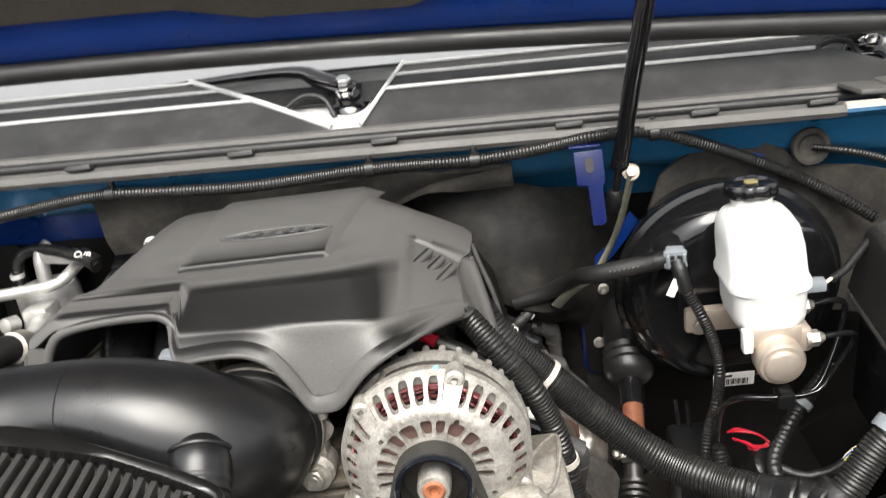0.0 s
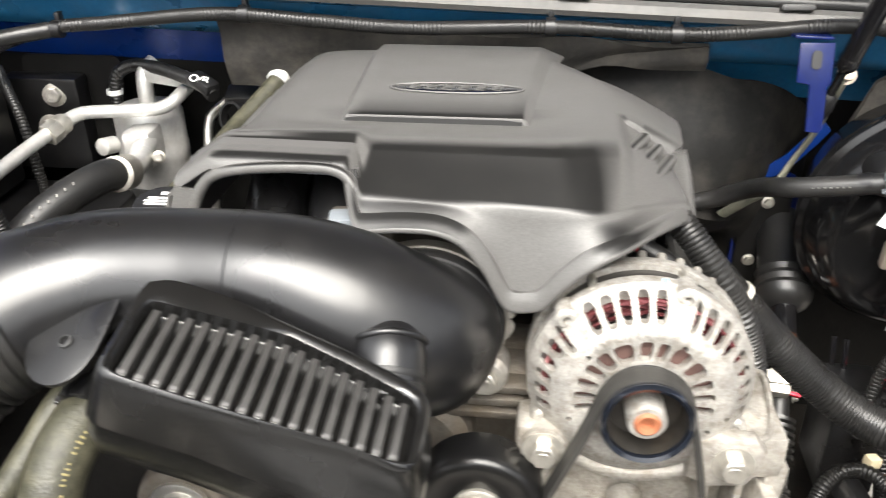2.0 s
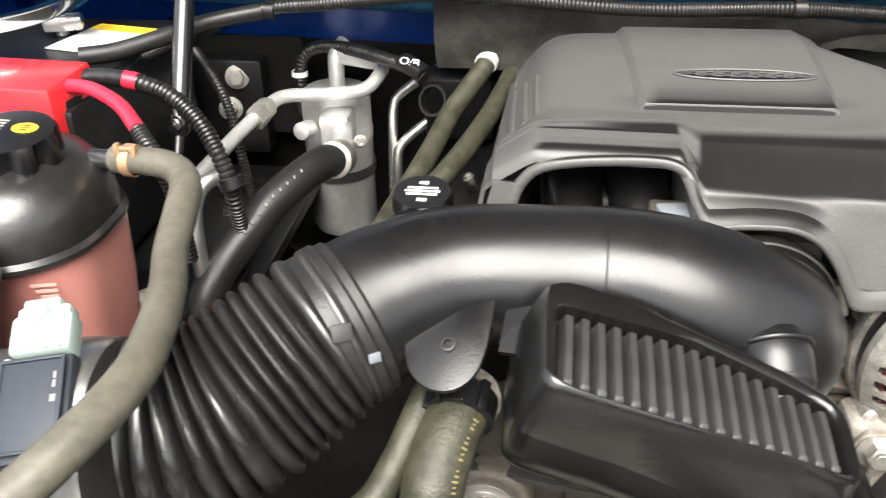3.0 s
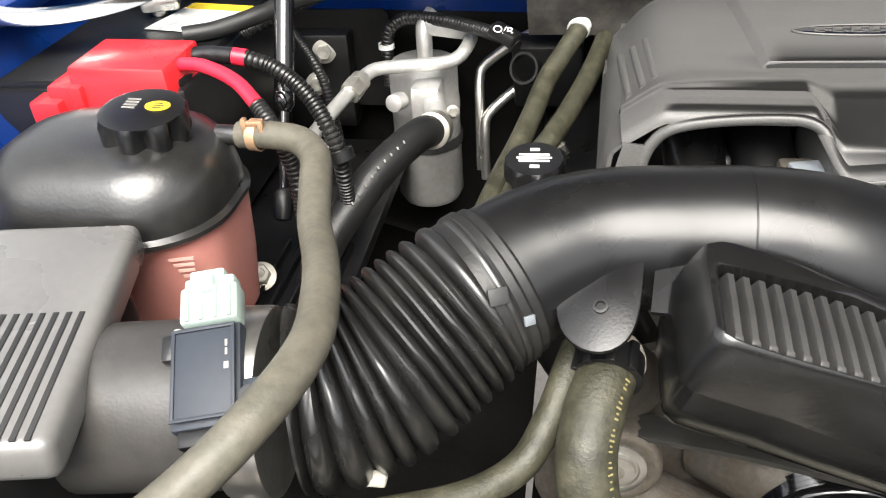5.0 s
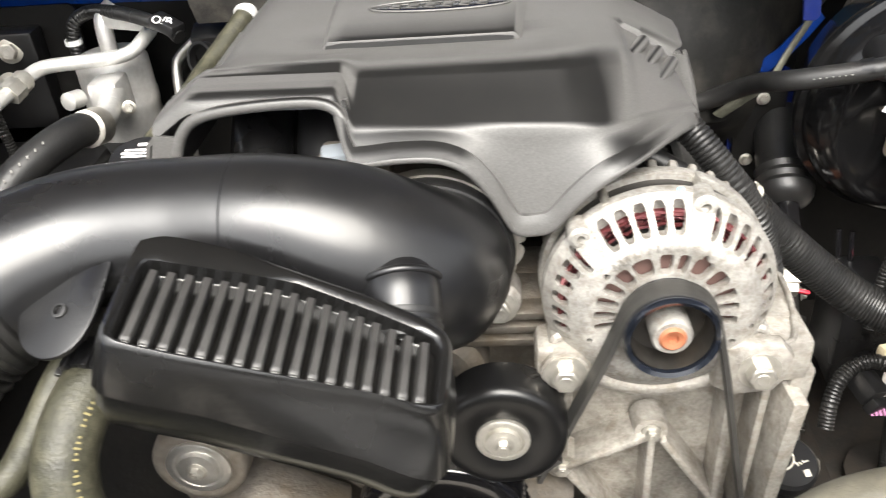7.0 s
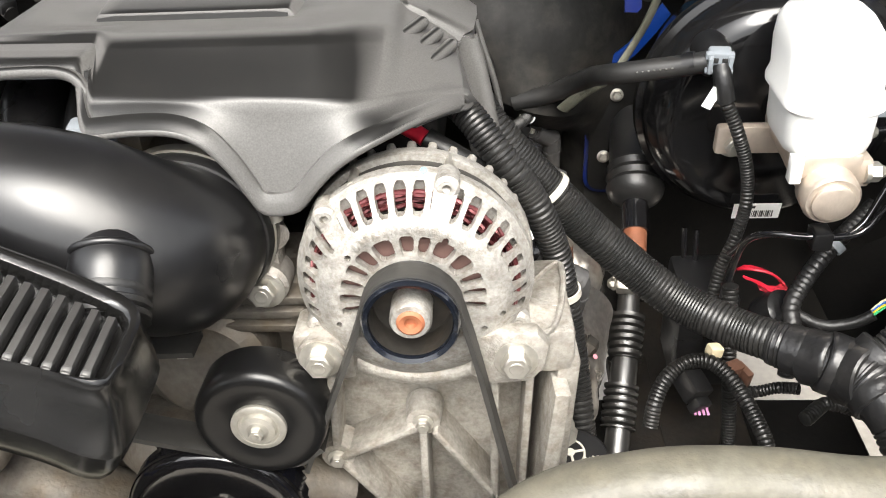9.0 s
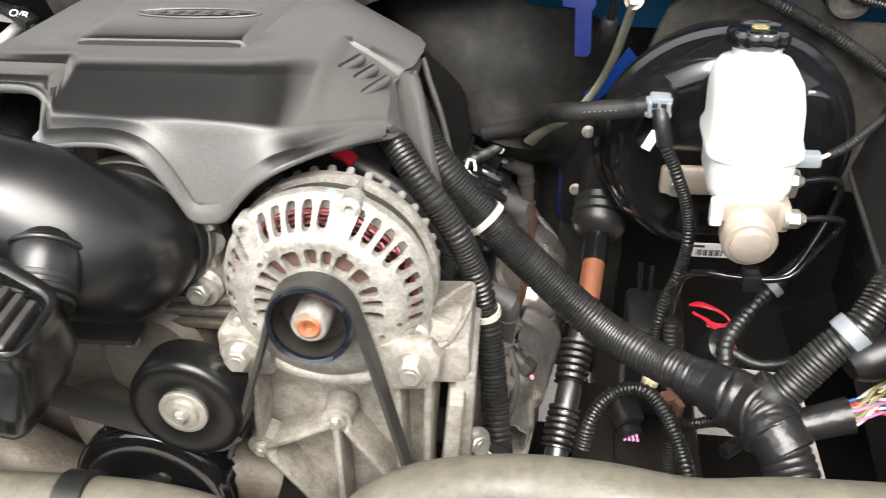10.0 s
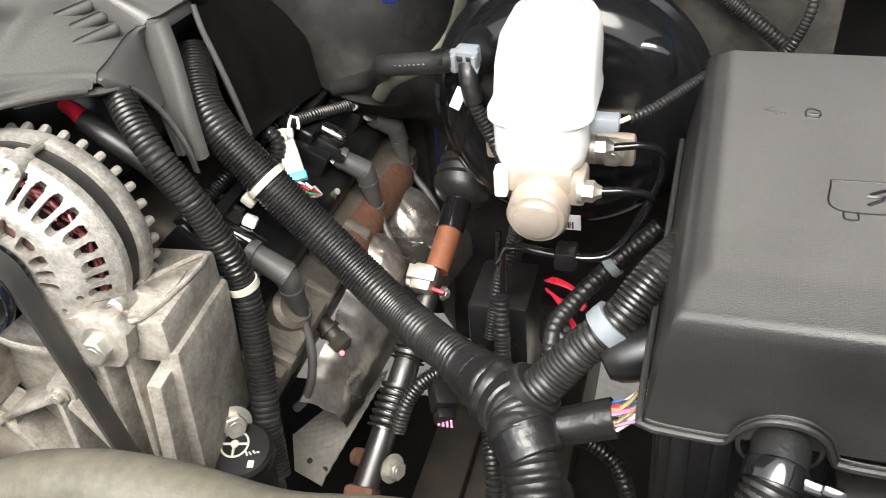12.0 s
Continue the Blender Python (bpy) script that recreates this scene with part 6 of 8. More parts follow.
part("tank", rounded_loft([(0.270, 0.828, 0.962, 0.056, 0.075, 0.018), (0.270, 0.828, 0.966, 0.066, 0.086, 0.022), (0.270, 0.828, 0.975, 0.070, 0.090, 0.022), (0.270, 0.829, 1.000, 0.071, 0.092, 0.022), (0.270, 0.830, 1.004, 0.079, 0.098, 0.022), (0.270, 0.831, 1.010, 0.079, 0.098, 0.022), (0.271, 0.835, 1.016, 0.074, 0.094, 0.022), (0.271, 0.842, 1.040, 0.074, 0.090, 0.022), (0.271, 0.848, 1.056, 0.070, 0.082, 0.022), (0.271, 0.852, 1.065, 0.060, 0.068, 0.022), (0.271, 0.856, 1.0695, 0.042, 0.046, 0.018)]), M_WHITE, rs)
part("neck", lathe([(0.021, -0.004), (0.020, 0.014), (0, 0.014)], (0.271, 0.864, 1.066), (0, 0.03, 1), 32), M_WHITE, rs)
cap = part("cap", lathe([(0.0, 0.0), (0.0255, 0.0), (0.027, 0.002), (0.027, 0.011), (0.0255, 0.0135), (0.019, 0.0145), (0.017, 0.0135), (0, 0.0135)], (0.271, 0.866, 1.078), (0, 0.03, 1), 80, flutes=(10, 0.0022)), M_GLOSS, rs, "fluted black screw cap")
for k in range(3):
    part("mark", box((0.014 - 0.003 * abs(k - 1), 0.0022, 0.0005), pose(0.271, 0.861 + 0.0045 * k, 1.0922, 0, 0, 0)), M_DULLYEL, cap)
part("level_sensor", join(box((0.022, 0.014, 0.012), pose(0.316, 0.815, 0.995), 0.002)), M_GREYPL, rs, "grey level sensor plug")
sw = thing("sensor_wire", (0.37, 0.85, 1.0), "thin black corrugated sensor wire", "wire")
part("conduit", tube([(0.334, 0.817, 0.998), (0.350, 0.826, 1.003), (0.375, 0.85, 1.012), (0.40, 0.875, 1.02)], 0.0042, 10, ridge=(0.0026, 0.0008)), M_LOOM, sw)
part("lead", tube([(0.325, 0.813, 0.996), (0.334, 0.817, 0.999)], 0.0018, 8), M_CREAM, sw)

bl = thing("brake_lines", (0.33, 0.81, 0.87), "black coated steel brake lines with a clip", "brake lines")
part("front_line", tube([(0.315, 0.790, 0.950), (0.335, 0.795, 0.949), (0.352, 0.803, 0.942), (0.352, 0.812, 0.925), (0.338, 0.818, 0.895), (0.325, 0.816, 0.876), (0.305, 0.812, 0.872), (0.270, 0.812, 0.874), (0.245, 0.822, 0.87), (0.23, 0.838, 0.85), (0.225, 0.85, 0.80)], 0.0032, 10), M_GLOSS, bl)
part("rear_line", tube([(0.320, 0.832, 0.965), (0.345, 0.838, 0.965), (0.358, 0.845, 0.955), (0.358, 0.85, 0.93), (0.343, 0.84, 0.895), (0.327, 0.83, 0.871), (0.305, 0.824, 0.865), (0.27, 0.824, 0.867), (0.24, 0.834, 0.862), (0.222, 0.85, 0.83)], 0.0032, 10), M_GLOSS, bl)
part("clip", box((0.018, 0.022, 0.018), pose(0.288, 0.816, 0.870), 0.003), M_PLASTIC, bl)

# thin conduit hanging from the booster plug
bw = thing("booster_wire", (0.23, 0.85, 0.8), "thin black corrugated conduit from the booster plug", "wire")
part("conduit", tube([(0.198, 0.874, 1.004), (0.201, 0.868, 0.985), (0.215, 0.866, 0.955), (0.230, 0.868, 0.915), (0.236, 0.870, 0.875), (0.230, 0.868, 0.835), (0.218, 0.862, 0.80), (0.21, 0.85, 0.74)], 0.0062, 12, ridge=(0.0032, 0.0011)), M_LOOM, bw)
part("tape", tube([(0.197, 0.877, 1.010), (0.199, 0.870, 0.997), (0.203, 0.868, 0.980)], 0.0082, 12), M_TAPE, bw)
part("tag", box((0.009, 0.0006, 0.020), pose(0.190, 0.866, 0.984, 0, 25, 0)), M_LABEL, bw)

# ---------------------------------------------------------------- fuse box
fb = thing("fuse_box", (0.47, 0.73, 0.80), "grained black plastic fuse box with moulded marks", "fuse box")
FM = pose(0.377, 0.594, 1.002, 7.0, 0, -2.0)
LID_X = (0.0, 0.003, 0.007, 0.012, 0.016, 0.019, 0.026, 0.06, 0.13, 0.28)
def lid_row(y, zt):
    """A section of the lid: leaning side, then the top with its sloping border."""
    lean = lambda z: 0.145 * min(0.0, z)
    def top(x):
        u = min(1, max(0, y / 0.033), max(0, x / 0.016)) if y > 0 else 0
        return zt + 0.0062 * u
    mid = (zt - 0.082) / 2
    side = [(lean(-0.082), y, -0.082), (lean(mid), y, mid), (lean(zt) - 0.0005, y, max(-0.082, zt - 0.006)), (lean(zt), y, max(-0.082, zt - 0.002))]
    return side + [(lean(zt) + x + 0.001, y, top(x) - (0.0008 if x == 0 else 0)) for x in LID_X]
lid = [lid_row(y, z) for y, z in ((-0.013, -0.0815), (-0.010, -0.065), (-0.006, -0.036), (-0.003, -0.014), (-0.001, -0.007), (0.001, -0.0045), (0.006, -0.0038), (0.014, -0.0038), (0.026, -0.0038), (0.031, -0.0038), (0.034, -0.0038), (0.042, -0.0038), (0.08, -0.0038), (0.20, -0.0038), (0.262, -0.0038), (0.270, -0.006), (0.274, -0.012), (0.278, -0.05), (0.281, -0.0815))]
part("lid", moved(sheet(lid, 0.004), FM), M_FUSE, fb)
rim_line = [(-0.0145, 0.27, -0.082), (-0.0145, 0.12, -0.082), (-0.0145, 0.0, -0.083), (-0.011, -0.013, -0.0835), (0.0, -0.0145, -0.084), (0.026, -0.0145, -0.085), (0.034, -0.015, -0.083), (0.039, -0.015, -0.072), (0.049, -0.015, -0.0625), (0.062, -0.015, -0.0595), (0.075, -0.015, -0.0625), (0.085, -0.015, -0.072), (0.090, -0.015, -0.085), (0.098, -0.015, -0.089), (0.15, -0.015, -0.090), (0.27, -0.015, -0.090)]
part("lid_rim", tube([FM @ V(p) for p in rim_line], 0.0024, 8, 0.004), M_FUSE, fb, "rolled rim of the lid")
part("lid_groove", tube([FM @ V((x + 0.001, y - 0.0008, z + 0.0065)) for x, y, z in rim_line[3:]], 0.0009, 6, 0.004), M_FUSE, fb)
part("arch", lathe([(0.0205, -0.012), (0.0232, -0.011), (0.0232, 0.0005), (0.0205, 0.0012)], FM @ V((0.062, -0.013, -0.0830)), FM.to_3x3() @ V((0, -1, 0)), 36, ends=False), M_FUSE, fb, "raised arch over the conduit")
part("base", moved(box((0.27, 0.255, 0.13), pose(0.128, 0.136, -0.150), 0.008), FM), M_PLASTIC, fb)
part("guide", moved(box((0.05, 0.012, 0.11), pose(0.022, 0.004, -0.150), 0.003), FM), M_PLASTIC, fb)
for x, y in ((0.010, -0.002), (0.034, 0.000)):
    part("guide_rib", moved(box((0.012, 0.010, 0.12), pose(x, y, -0.150), 0.003), FM), M_PLASTIC, fb)
part("bracket", moved(box((0.10, 0.03, 0.035), pose(0.145, -0.006, -0.128), 0.004), FM), M_PLASTIC, fb, "black mounting bracket under the lid")
def mark(pts, r=0.0007):
    return tube([FM @ V((x, y, 0.0022)) for x, y in pts], r, 6, 0.003)
part("battery_mark", join(mark([(0.077, 0.119), (0.079, 0.092), (0.125, 0.092)]), mark([(0.077, 0.119), (0.125, 0.121)]), mark([(0.083, 0.091), (0.083, 0.084), (0.090, 0.084), (0.090, 0.091)]), mark([(0.108, 0.114), (0.096, 0.106), (0.106, 0.106), (0.096, 0.098)], 0.0013)), M_PLASTIC, fb, "moulded battery outline")
part("arrow_mark", join(mark([(0.047, 0.186), (0.038, 0.190), (0.045, 0.194)], 0.0007), mark([(0.038, 0.190), (0.052, 0.187)], 0.0007)), M_COWL, fb, "faint moulded arrow")
part("small_mark", join(mark([(0.064, 0.184), (0.072, 0.184), (0.072, 0.193), (0.064, 0.193), (0.064, 0.184)], 0.0007), mark([(0.066, 0.188), (0.071, 0.188)], 0.0010)), M_PLASTIC, fb)
fc = thing("fuse_box_conduit", (0.45, 0.56, 0.75), "black corrugated conduit out of the fuse box front", "conduit")
part("conduit", tube([(0.4405, 0.615, 0.922), (0.440, 0.592, 0.920), (0.4375, 0.575, 0.915), (0.430, 0.560, 0.902), (0.418, 0.548, 0.882), (0.408, 0.542, 0.85), (0.40, 0.54, 0.80)], 0.0146, 22, ridge=(0.0045, 0.0018)), M_LOOM, fc)
part("sleeve", tube([(0.440, 0.600, 0.921), (0.4395, 0.588, 0.9195), (0.4375, 0.5755, 0.9155)], [0.0158, 0.0160, 0.0156], 22, 0.004), M_TAPE, fc, "smooth black sleeve at the arch")
part("collar", lathe([(0.0150, -0.006), (0.0172, -0.006), (0.0178, 0.0), (0.0172, 0.006), (0.0150, 0.006)], (0.4365, 0.572, 0.913), (-0.22, -0.80, -0.50), 28), M_GLOSS, fc, "glossy locking collar")
part("latch", join(box((0.024, 0.008, 0.013), pose(0.459, 0.566, 0.914, 50, 10, -10), 0.002), box((0.012, 0.006, 0.009), pose(0.464, 0.562, 0.918, 50, 10, -10), 0.001)), M_GLOSS, fc)
part("spigot", tube([(0.336, 0.664, 0.893), (0.345, 0.668, 0.896), (0.375, 0.678, 0.905)], [0.010, 0.0165, 0.021], 20), M_PLASTIC, fb)
cb = thing("taped_cable", (0.33, 0.66, 0.82), "black taped cable ending in bright bare wires", "cable")
part("sleeve", tube([(0.280, 0.650, 0.838), (0.305, 0.655, 0.838), (0.345, 0.660, 0.850)], [0.012, 0.013, 0.0145], 16), M_TAPE, cb)
rw_ = random.Random(4)
for k, mm in enumerate((M_REDWIRE, M_CREAM, M_PURPLE, M_BLUEWIRE, M_LABEL, M_PURPLE, M_LABEL, M_LABEL, M_HOSE, M_CREAM, M_DULLYEL, M_LABEL, M_CREAM, M_DULLYEL)):
    a_, f_ = k * 2.4, k / 13.0
    dy, dz = 0.009 * math.sin(a_), 0.008 * math.cos(a_)
    tip = V((0.376 + 0.006 * rw_.random() - 0.006 * abs(f_ - 0.4), 0.655 + 0.020 * f_ + 0.004 * rw_.random(), 0.852 + 0.024 * f_ + 0.003 * rw_.random()))
    part("wire", tube([(0.341, 0.660 + dy, 0.850 + dz), (0.350, 0.6605 + dy * 1.1, 0.853 + dz * 1.1), (0.363, 0.659 + dy * 0.5 + 0.012 * f_, 0.853 + dz * 0.4 + 0.016 * f_), tip], 0.0012 + 0.0004 * (k % 2), 6), mm, cb)
for k, mm in enumerate((M_GREEN, M_YELLOW, M_CREAM, M_GREEN)):
    part("wire", tube([(0.362, 0.668 + 0.003 * k, 0.900), (0.366, 0.676 + 0.003 * k, 0.915), (0.380, 0.684 + 0.003 * k, 0.925)], 0.0014, 6), mm, cb)

# ---------------------------------------------------------------- firewall harness
fh = thing("firewall_harness", (-0.1, 0.96, 1.1), "long black corrugated harness clipped along the firewall", "wiring harness")
part("conduit", tube([(-0.80, 0.90, 1.060), (-0.74, 0.945, 1.085), (-0.66, 0.972, 1.112), (-0.58, 0.972, 1.122), (-0.46, 0.972, 1.133), (-0.36, 0.970, 1.128), (-0.26, 0.965, 1.124), (-0.124, 0.958, 1.129), (-0.01, 0.955, 1.125), (0.06, 0.955, 1.128), (0.13, 0.955, 1.135), (0.19, 0.965, 1.130), (0.24, 0.975, 1.110), (0.31, 1.0, 1.073), (0.39, 1.01, 1.027), (0.45, 1.0, 0.985)], 0.0072, 14, ridge=(0.0028, 0.0010)), M_LOOM, fh)
tie_me = link_mesh("clip", *join(lathe([(0.0076, -0.005), (0.0092, -0.005), (0.0092, 0.005), (0.0076, 0.005)], (0, 0, 0), (1, 0, 0), 18), box((0.006, 0.010, 0.016), pose(0, 0.006, 0.009), 0.0015)), M_PLASTIC)
for x, y, z in ((-0.64, 0.972, 1.114), (-0.434, 0.972, 1.133), (-0.124, 0.958, 1.129), (-0.005, 0.955, 1.125), (0.195, 0.966, 1.128)):
    piece("clip", tie_me, pose(x, y, z), fh)
gr = thing("grommet", (0.382, 1.015, 1.07), "round black rubber grommet in the firewall", "grommet")
part("ring", lathe([(0.020, 0), (0.0225, 0.004), (0.021, 0.009), (0.016, 0.010), (0.012, 0.006), (0, 0.006)], (0.378, 1.012, 1.078), (0, -1, 0.1), 32), M_FELT, gr)
part("wire", tube([(0.380, 1.006, 1.078), (0.42, 0.985, 1.072), (0.455, 0.965, 1.06), (0.462, 0.95, 1.04), (0.452, 0.945, 1.01), (0.438, 0.95, 0.985)], 0.0045, 10, ridge=(0.003, 0.0009)), M_LOOM, gr)
for p, r in (((0.320, 1.0185, 1.069), 0.0075), ((-0.390, 1.001, 1.110), 0.006)):
    ob = part("mat_hole", lathe([(r, 0), (r, 0.0015), (0, 0.0015)], p, (0, -1, 0.1), 20), M_BLUE if p[0] > 0 else M_INK_SHADE)
    tagged(ob, "small round hole in the firewall mat", "hole", kind="structure")
ob = part("wing_support", join(box((0.30, 0.05, 0.006), pose(0.55, 0.985, 1.135, 0, 6, 8), 0.002), box((0.06, 0.05, 0.02), pose(0.47, 0.975, 1.142), 0.004)), M_STRIP)
tagged(ob, "pale metal support at the end of the cowl rail", "support", kind="structure")

# ---------------------------------------------------------------- steering shaft
ss = thing("steering_shaft", (0.14, 0.85, 0.60), "steering shaft with rubber boot and rusty joint", "steering shaft")
part("boot", lathe([(0.026, -0.16), (0.028, -0.05), (0.031, -0.045), (0.029, -0.038), (0.032, -0.032), (0.029, -0.026), (0.032, -0.02), (0.030, -0.012), (0.026, -0.006), (0.016, 0.0), (0, 0.0)], (0.151, 0.975, 0.812), (-0.02, -0.30, -0.18), 32), M_RUBBER, ss)
part("neck", tube([(0.151, 0.978, 0.814), (0.148, 0.945, 0.795)], 0.0145, 20), M_GLOSS, ss)
part("orange_section", tube([(0.148, 0.945, 0.795), (0.143, 0.905, 0.772)], 0.0125, 18), M_SHAFT, ss, "rusty orange shaft section")
part("joint", join(box((0.022, 0.028, 0.020), pose(0.1345, 0.890, 0.772, 35, 0, -8), 0.003), box((0.030, 0.014, 0.004), pose(0.134, 0.886, 0.783, 35, 0, -8), 0.001)), M_STEEL, ss)
part("paint_mark", box((0.020, 0.004, 0.006), pose(0.147, 0.884, 0.764, 35, 10, -8), 0.001), M_REDWIRE, ss, "red paint mark")
bolt(ss, (0.152, 0.893, 0.754), (1, -0.3, 0.2), BOLT_SMALL)
bolt(ss, (0.121, 0.889, 0.768), (-1, -0.3, 0.2), BOLT_SMALL)
part("lower_shaft", tube([(0.138, 0.895, 0.757), (0.133, 0.860, 0.733), (0.127, 0.822, 0.706), (0.118, 0.775, 0.670), (0.110, 0.735, 0.640), (0.106, 0.715, 0.625)], [0.011, 0.012, 0.0135, 0.0125, 0.0125, 0.0125], 20), M_BELLOWS, ss)
part("bellows", tube([(0.1345, 0.870, 0.740), (0.1285, 0.832, 0.713)], 0.0180, 24, ridge=(0.0078, 0.0055)), M_BELLOWS, ss, "small glossy bellows")
part("bellows", tube([(0.1240, 0.811, 0.697), (0.1175, 0.776, 0.671)], 0.0175, 24, ridge=(0.0070, 0.0050)), M_BELLOWS, ss, "small glossy bellows")
part("rusty_yoke", join(box((0.030, 0.026, 0.030), pose(0.107, 0.722, 0.630, 40), 0.005), tube([(0.092, 0.757, 0.648), (0.098, 0.755, 0.650)], 0.009, 12)), M_RUST, ss, "rusty yoke")
bolt(ss, (0.1325, 0.747, 0.651), (1, -0.5, 0.3), BOLT, "nut")
part("ring", ring_band((0.1065, 0.716, 0.6255), (0.1, 0.6, 0.45), 0.0145, 0.007, 0.0025), M_STEEL, ss, "bright clamp ring")
fp = thing("column_plate", (0.13, 1.07, 0.85), "black steel plate with two screws on the firewall", "plate")
part("plate", prism(round_outline(0.055, 0.15, 0.015), 0.004, basis((0.134, 1.062, 0.858), (0, -1, 0.0)), 0.001), M_BLACKMAT, fp)
part("blue_backing", prism(round_outline(0.068, 0.164, 0.02), 0.004, basis((0.136, 1.069, 0.858), (0, -1, 0.0)), 0.001), M_BRACKETBLUE, fp, "dark blue painted backing")
part("blue_seam", sheet([[(x - 0.005, y, z + 0.006), (x, y - 0.001, z), (x + 0.005, y, z - 0.006)] for x, y, z in ((0.103, 1.060, 0.905), (0.108, 1.056, 0.925), (0.122, 1.052, 0.940), (0.146, 1.050, 0.960), (0.165, 1.047, 0.985), (0.178, 1.045, 1.005))], 0.003), M_BLUE, fp, "blue painted seam beside the mat")
for p in ((0.1345, 1.057, 0.905), (0.1235, 1.056, 0.829)):
    bolt(fp, p, (0, -1, 0.1), BOLT_SMALL)

# ---------------------------------------------------------------- right cylinder head
hd = thing("valve_cover", (0.02, 0.9, 0.80), "black valve cover with ignition coils beside the loom", "valve cover")
part("cover", box((0.085, 0.46, 0.06), pose(0.0, 0.90, 0.848, 0, 28, 0), 0.012, 3), M_PLASTIC, hd)
part("head", join(box((0.085, 0.40, 0.085), pose(0.018, 0.89, 0.792, 0, 28, 0), 0.008), box((0.02, 0.3, 0.02), pose(0.05, 0.85, 0.785, 0, 28, 0), 0.005)), M_ALU_DIRTY, hd, "stained aluminium cylinder head")
for y in (0.755, 0.85):
    part("port", lathe([(0.020, -0.02), (0.019, 0.008), (0.014, 0.012), (0, 0.012)], (0.054, y, 0.828), (0.75, -0.2, 0.6), 20), M_ALU_DIRTY, hd)
for y in (0.71, 0.80, 0.90):
    part("rib", box((0.03, 0.014, 0.05), pose(0.055, y, 0.800, 0, 28, 0), 0.004), M_ALU_DIRTY, hd)
TILT = pose(0, 0, 0, 0, 28, 0)
coil = join(box((0.040, 0.056, 0.026), TILT, 0.004), box((0.018, 0.030, 0.018), TILT @ pose(-0.012, -0.004, 0.016), 0.004, 3), box((0.026, 0.014, 0.007), TILT @ pose(0.020, -0.010, 0.012), 0.002))
barrel = join(lathe([(0.0, -0.024), (0.0085, -0.023), (0.0095, -0.020), (0.0095, 0.016), (0.0088, 0.020), (0.0070, 0.022), (0.0, 0.022)], TILT @ V((0.002, 0.012, 0.016)), TILT.to_3x3() @ V((1, 0, 0)), 20), lathe([(0.0104, 0.004), (0.0104, 0.009)], TILT @ V((0.002, 0.012, 0.016)), TILT.to_3x3() @ V((1, 0, 0)), 20, ends=False))
plug = join(box((0.022, 0.020, 0.014), TILT @ pose(-0.018, 0.030, 0.010), 0.003), box((0.016, 0.006, 0.018), TILT @ pose(-0.018, 0.042, 0.010), 0.002))
for y in (0.745, 0.845, 0.940, 1.038):
    at = pose(0.016, y, 0.886)
    c = part("coil", moved(coil, at), M_PLASTIC, hd, "black ignition coil")
    part("barrel", moved(barrel, at), M_GLOSS, c, "glossy round coil barrel")
    part("plug", moved(plug, at), M_RUBBER, c)
    bolt(c, (0.0385, y - 0.006, 0.8795), (0.6, -0.5, 0.65), BOLT_SMALL)
    part("wire", tube([(-0.004, y + 0.045, 0.904), (-0.010, y + 0.052, 0.912), (-0.016, y + 0.040, 0.918)], 0.0042, 10, ridge=(0.003, 0.0009)), M_LOOM, c)
part("harness_tube", tube([(-0.018, 0.74, 0.918), (-0.014, 0.80, 0.922), (-0.016, 0.88, 0.920), (-0.012, 0.95, 0.918), (-0.014, 1.05, 0.922)], 0.0075, 12, ridge=(0.0036, 0.0012)), M_LOOM, hd, "corrugated coil harness")
part("bracket_arm", box((0.052, 0.006, 0.030), pose(0.012, 0.708, 0.914, 0, 48, 6), 0.002), M_PLASTIC, hd, "flat black bracket arm")
part("sensor_tube", join(tube([(0.052, 0.800, 0.792), (0.070, 0.790, 0.781), (0.082, 0.784, 0.773)], 0.0085, 14), ring_band((0.072, 0.789, 0.780), (0.7, -0.3, -0.5), 0.0088, 0.004, 0.002), lathe([(0.011, 0), (0.011, 0.010), (0.006, 0.014), (0, 0.014)], (0.080, 0.785, 0.775), (0.7, -0.3, -0.5), 6)), M_DARKMETAL, hd, "stained sensor in the manifold")
part("rail", box((0.010, 0.36, 0.014), pose(0.002, 0.88, 0.915, 0, 28, 0), 0.002), M_PLASTIC, hd)
bolt(hd, (0.040, 0.903, 0.851), (0.6, -0.5, 0.65), BOLT_SMALL, "stud")
part("stud_shank", tube([(0.041, 0.903, 0.853), (0.052, 0.897, 0.864)], 0.0032, 10), M_STEEL, hd, "zinc plated stud")
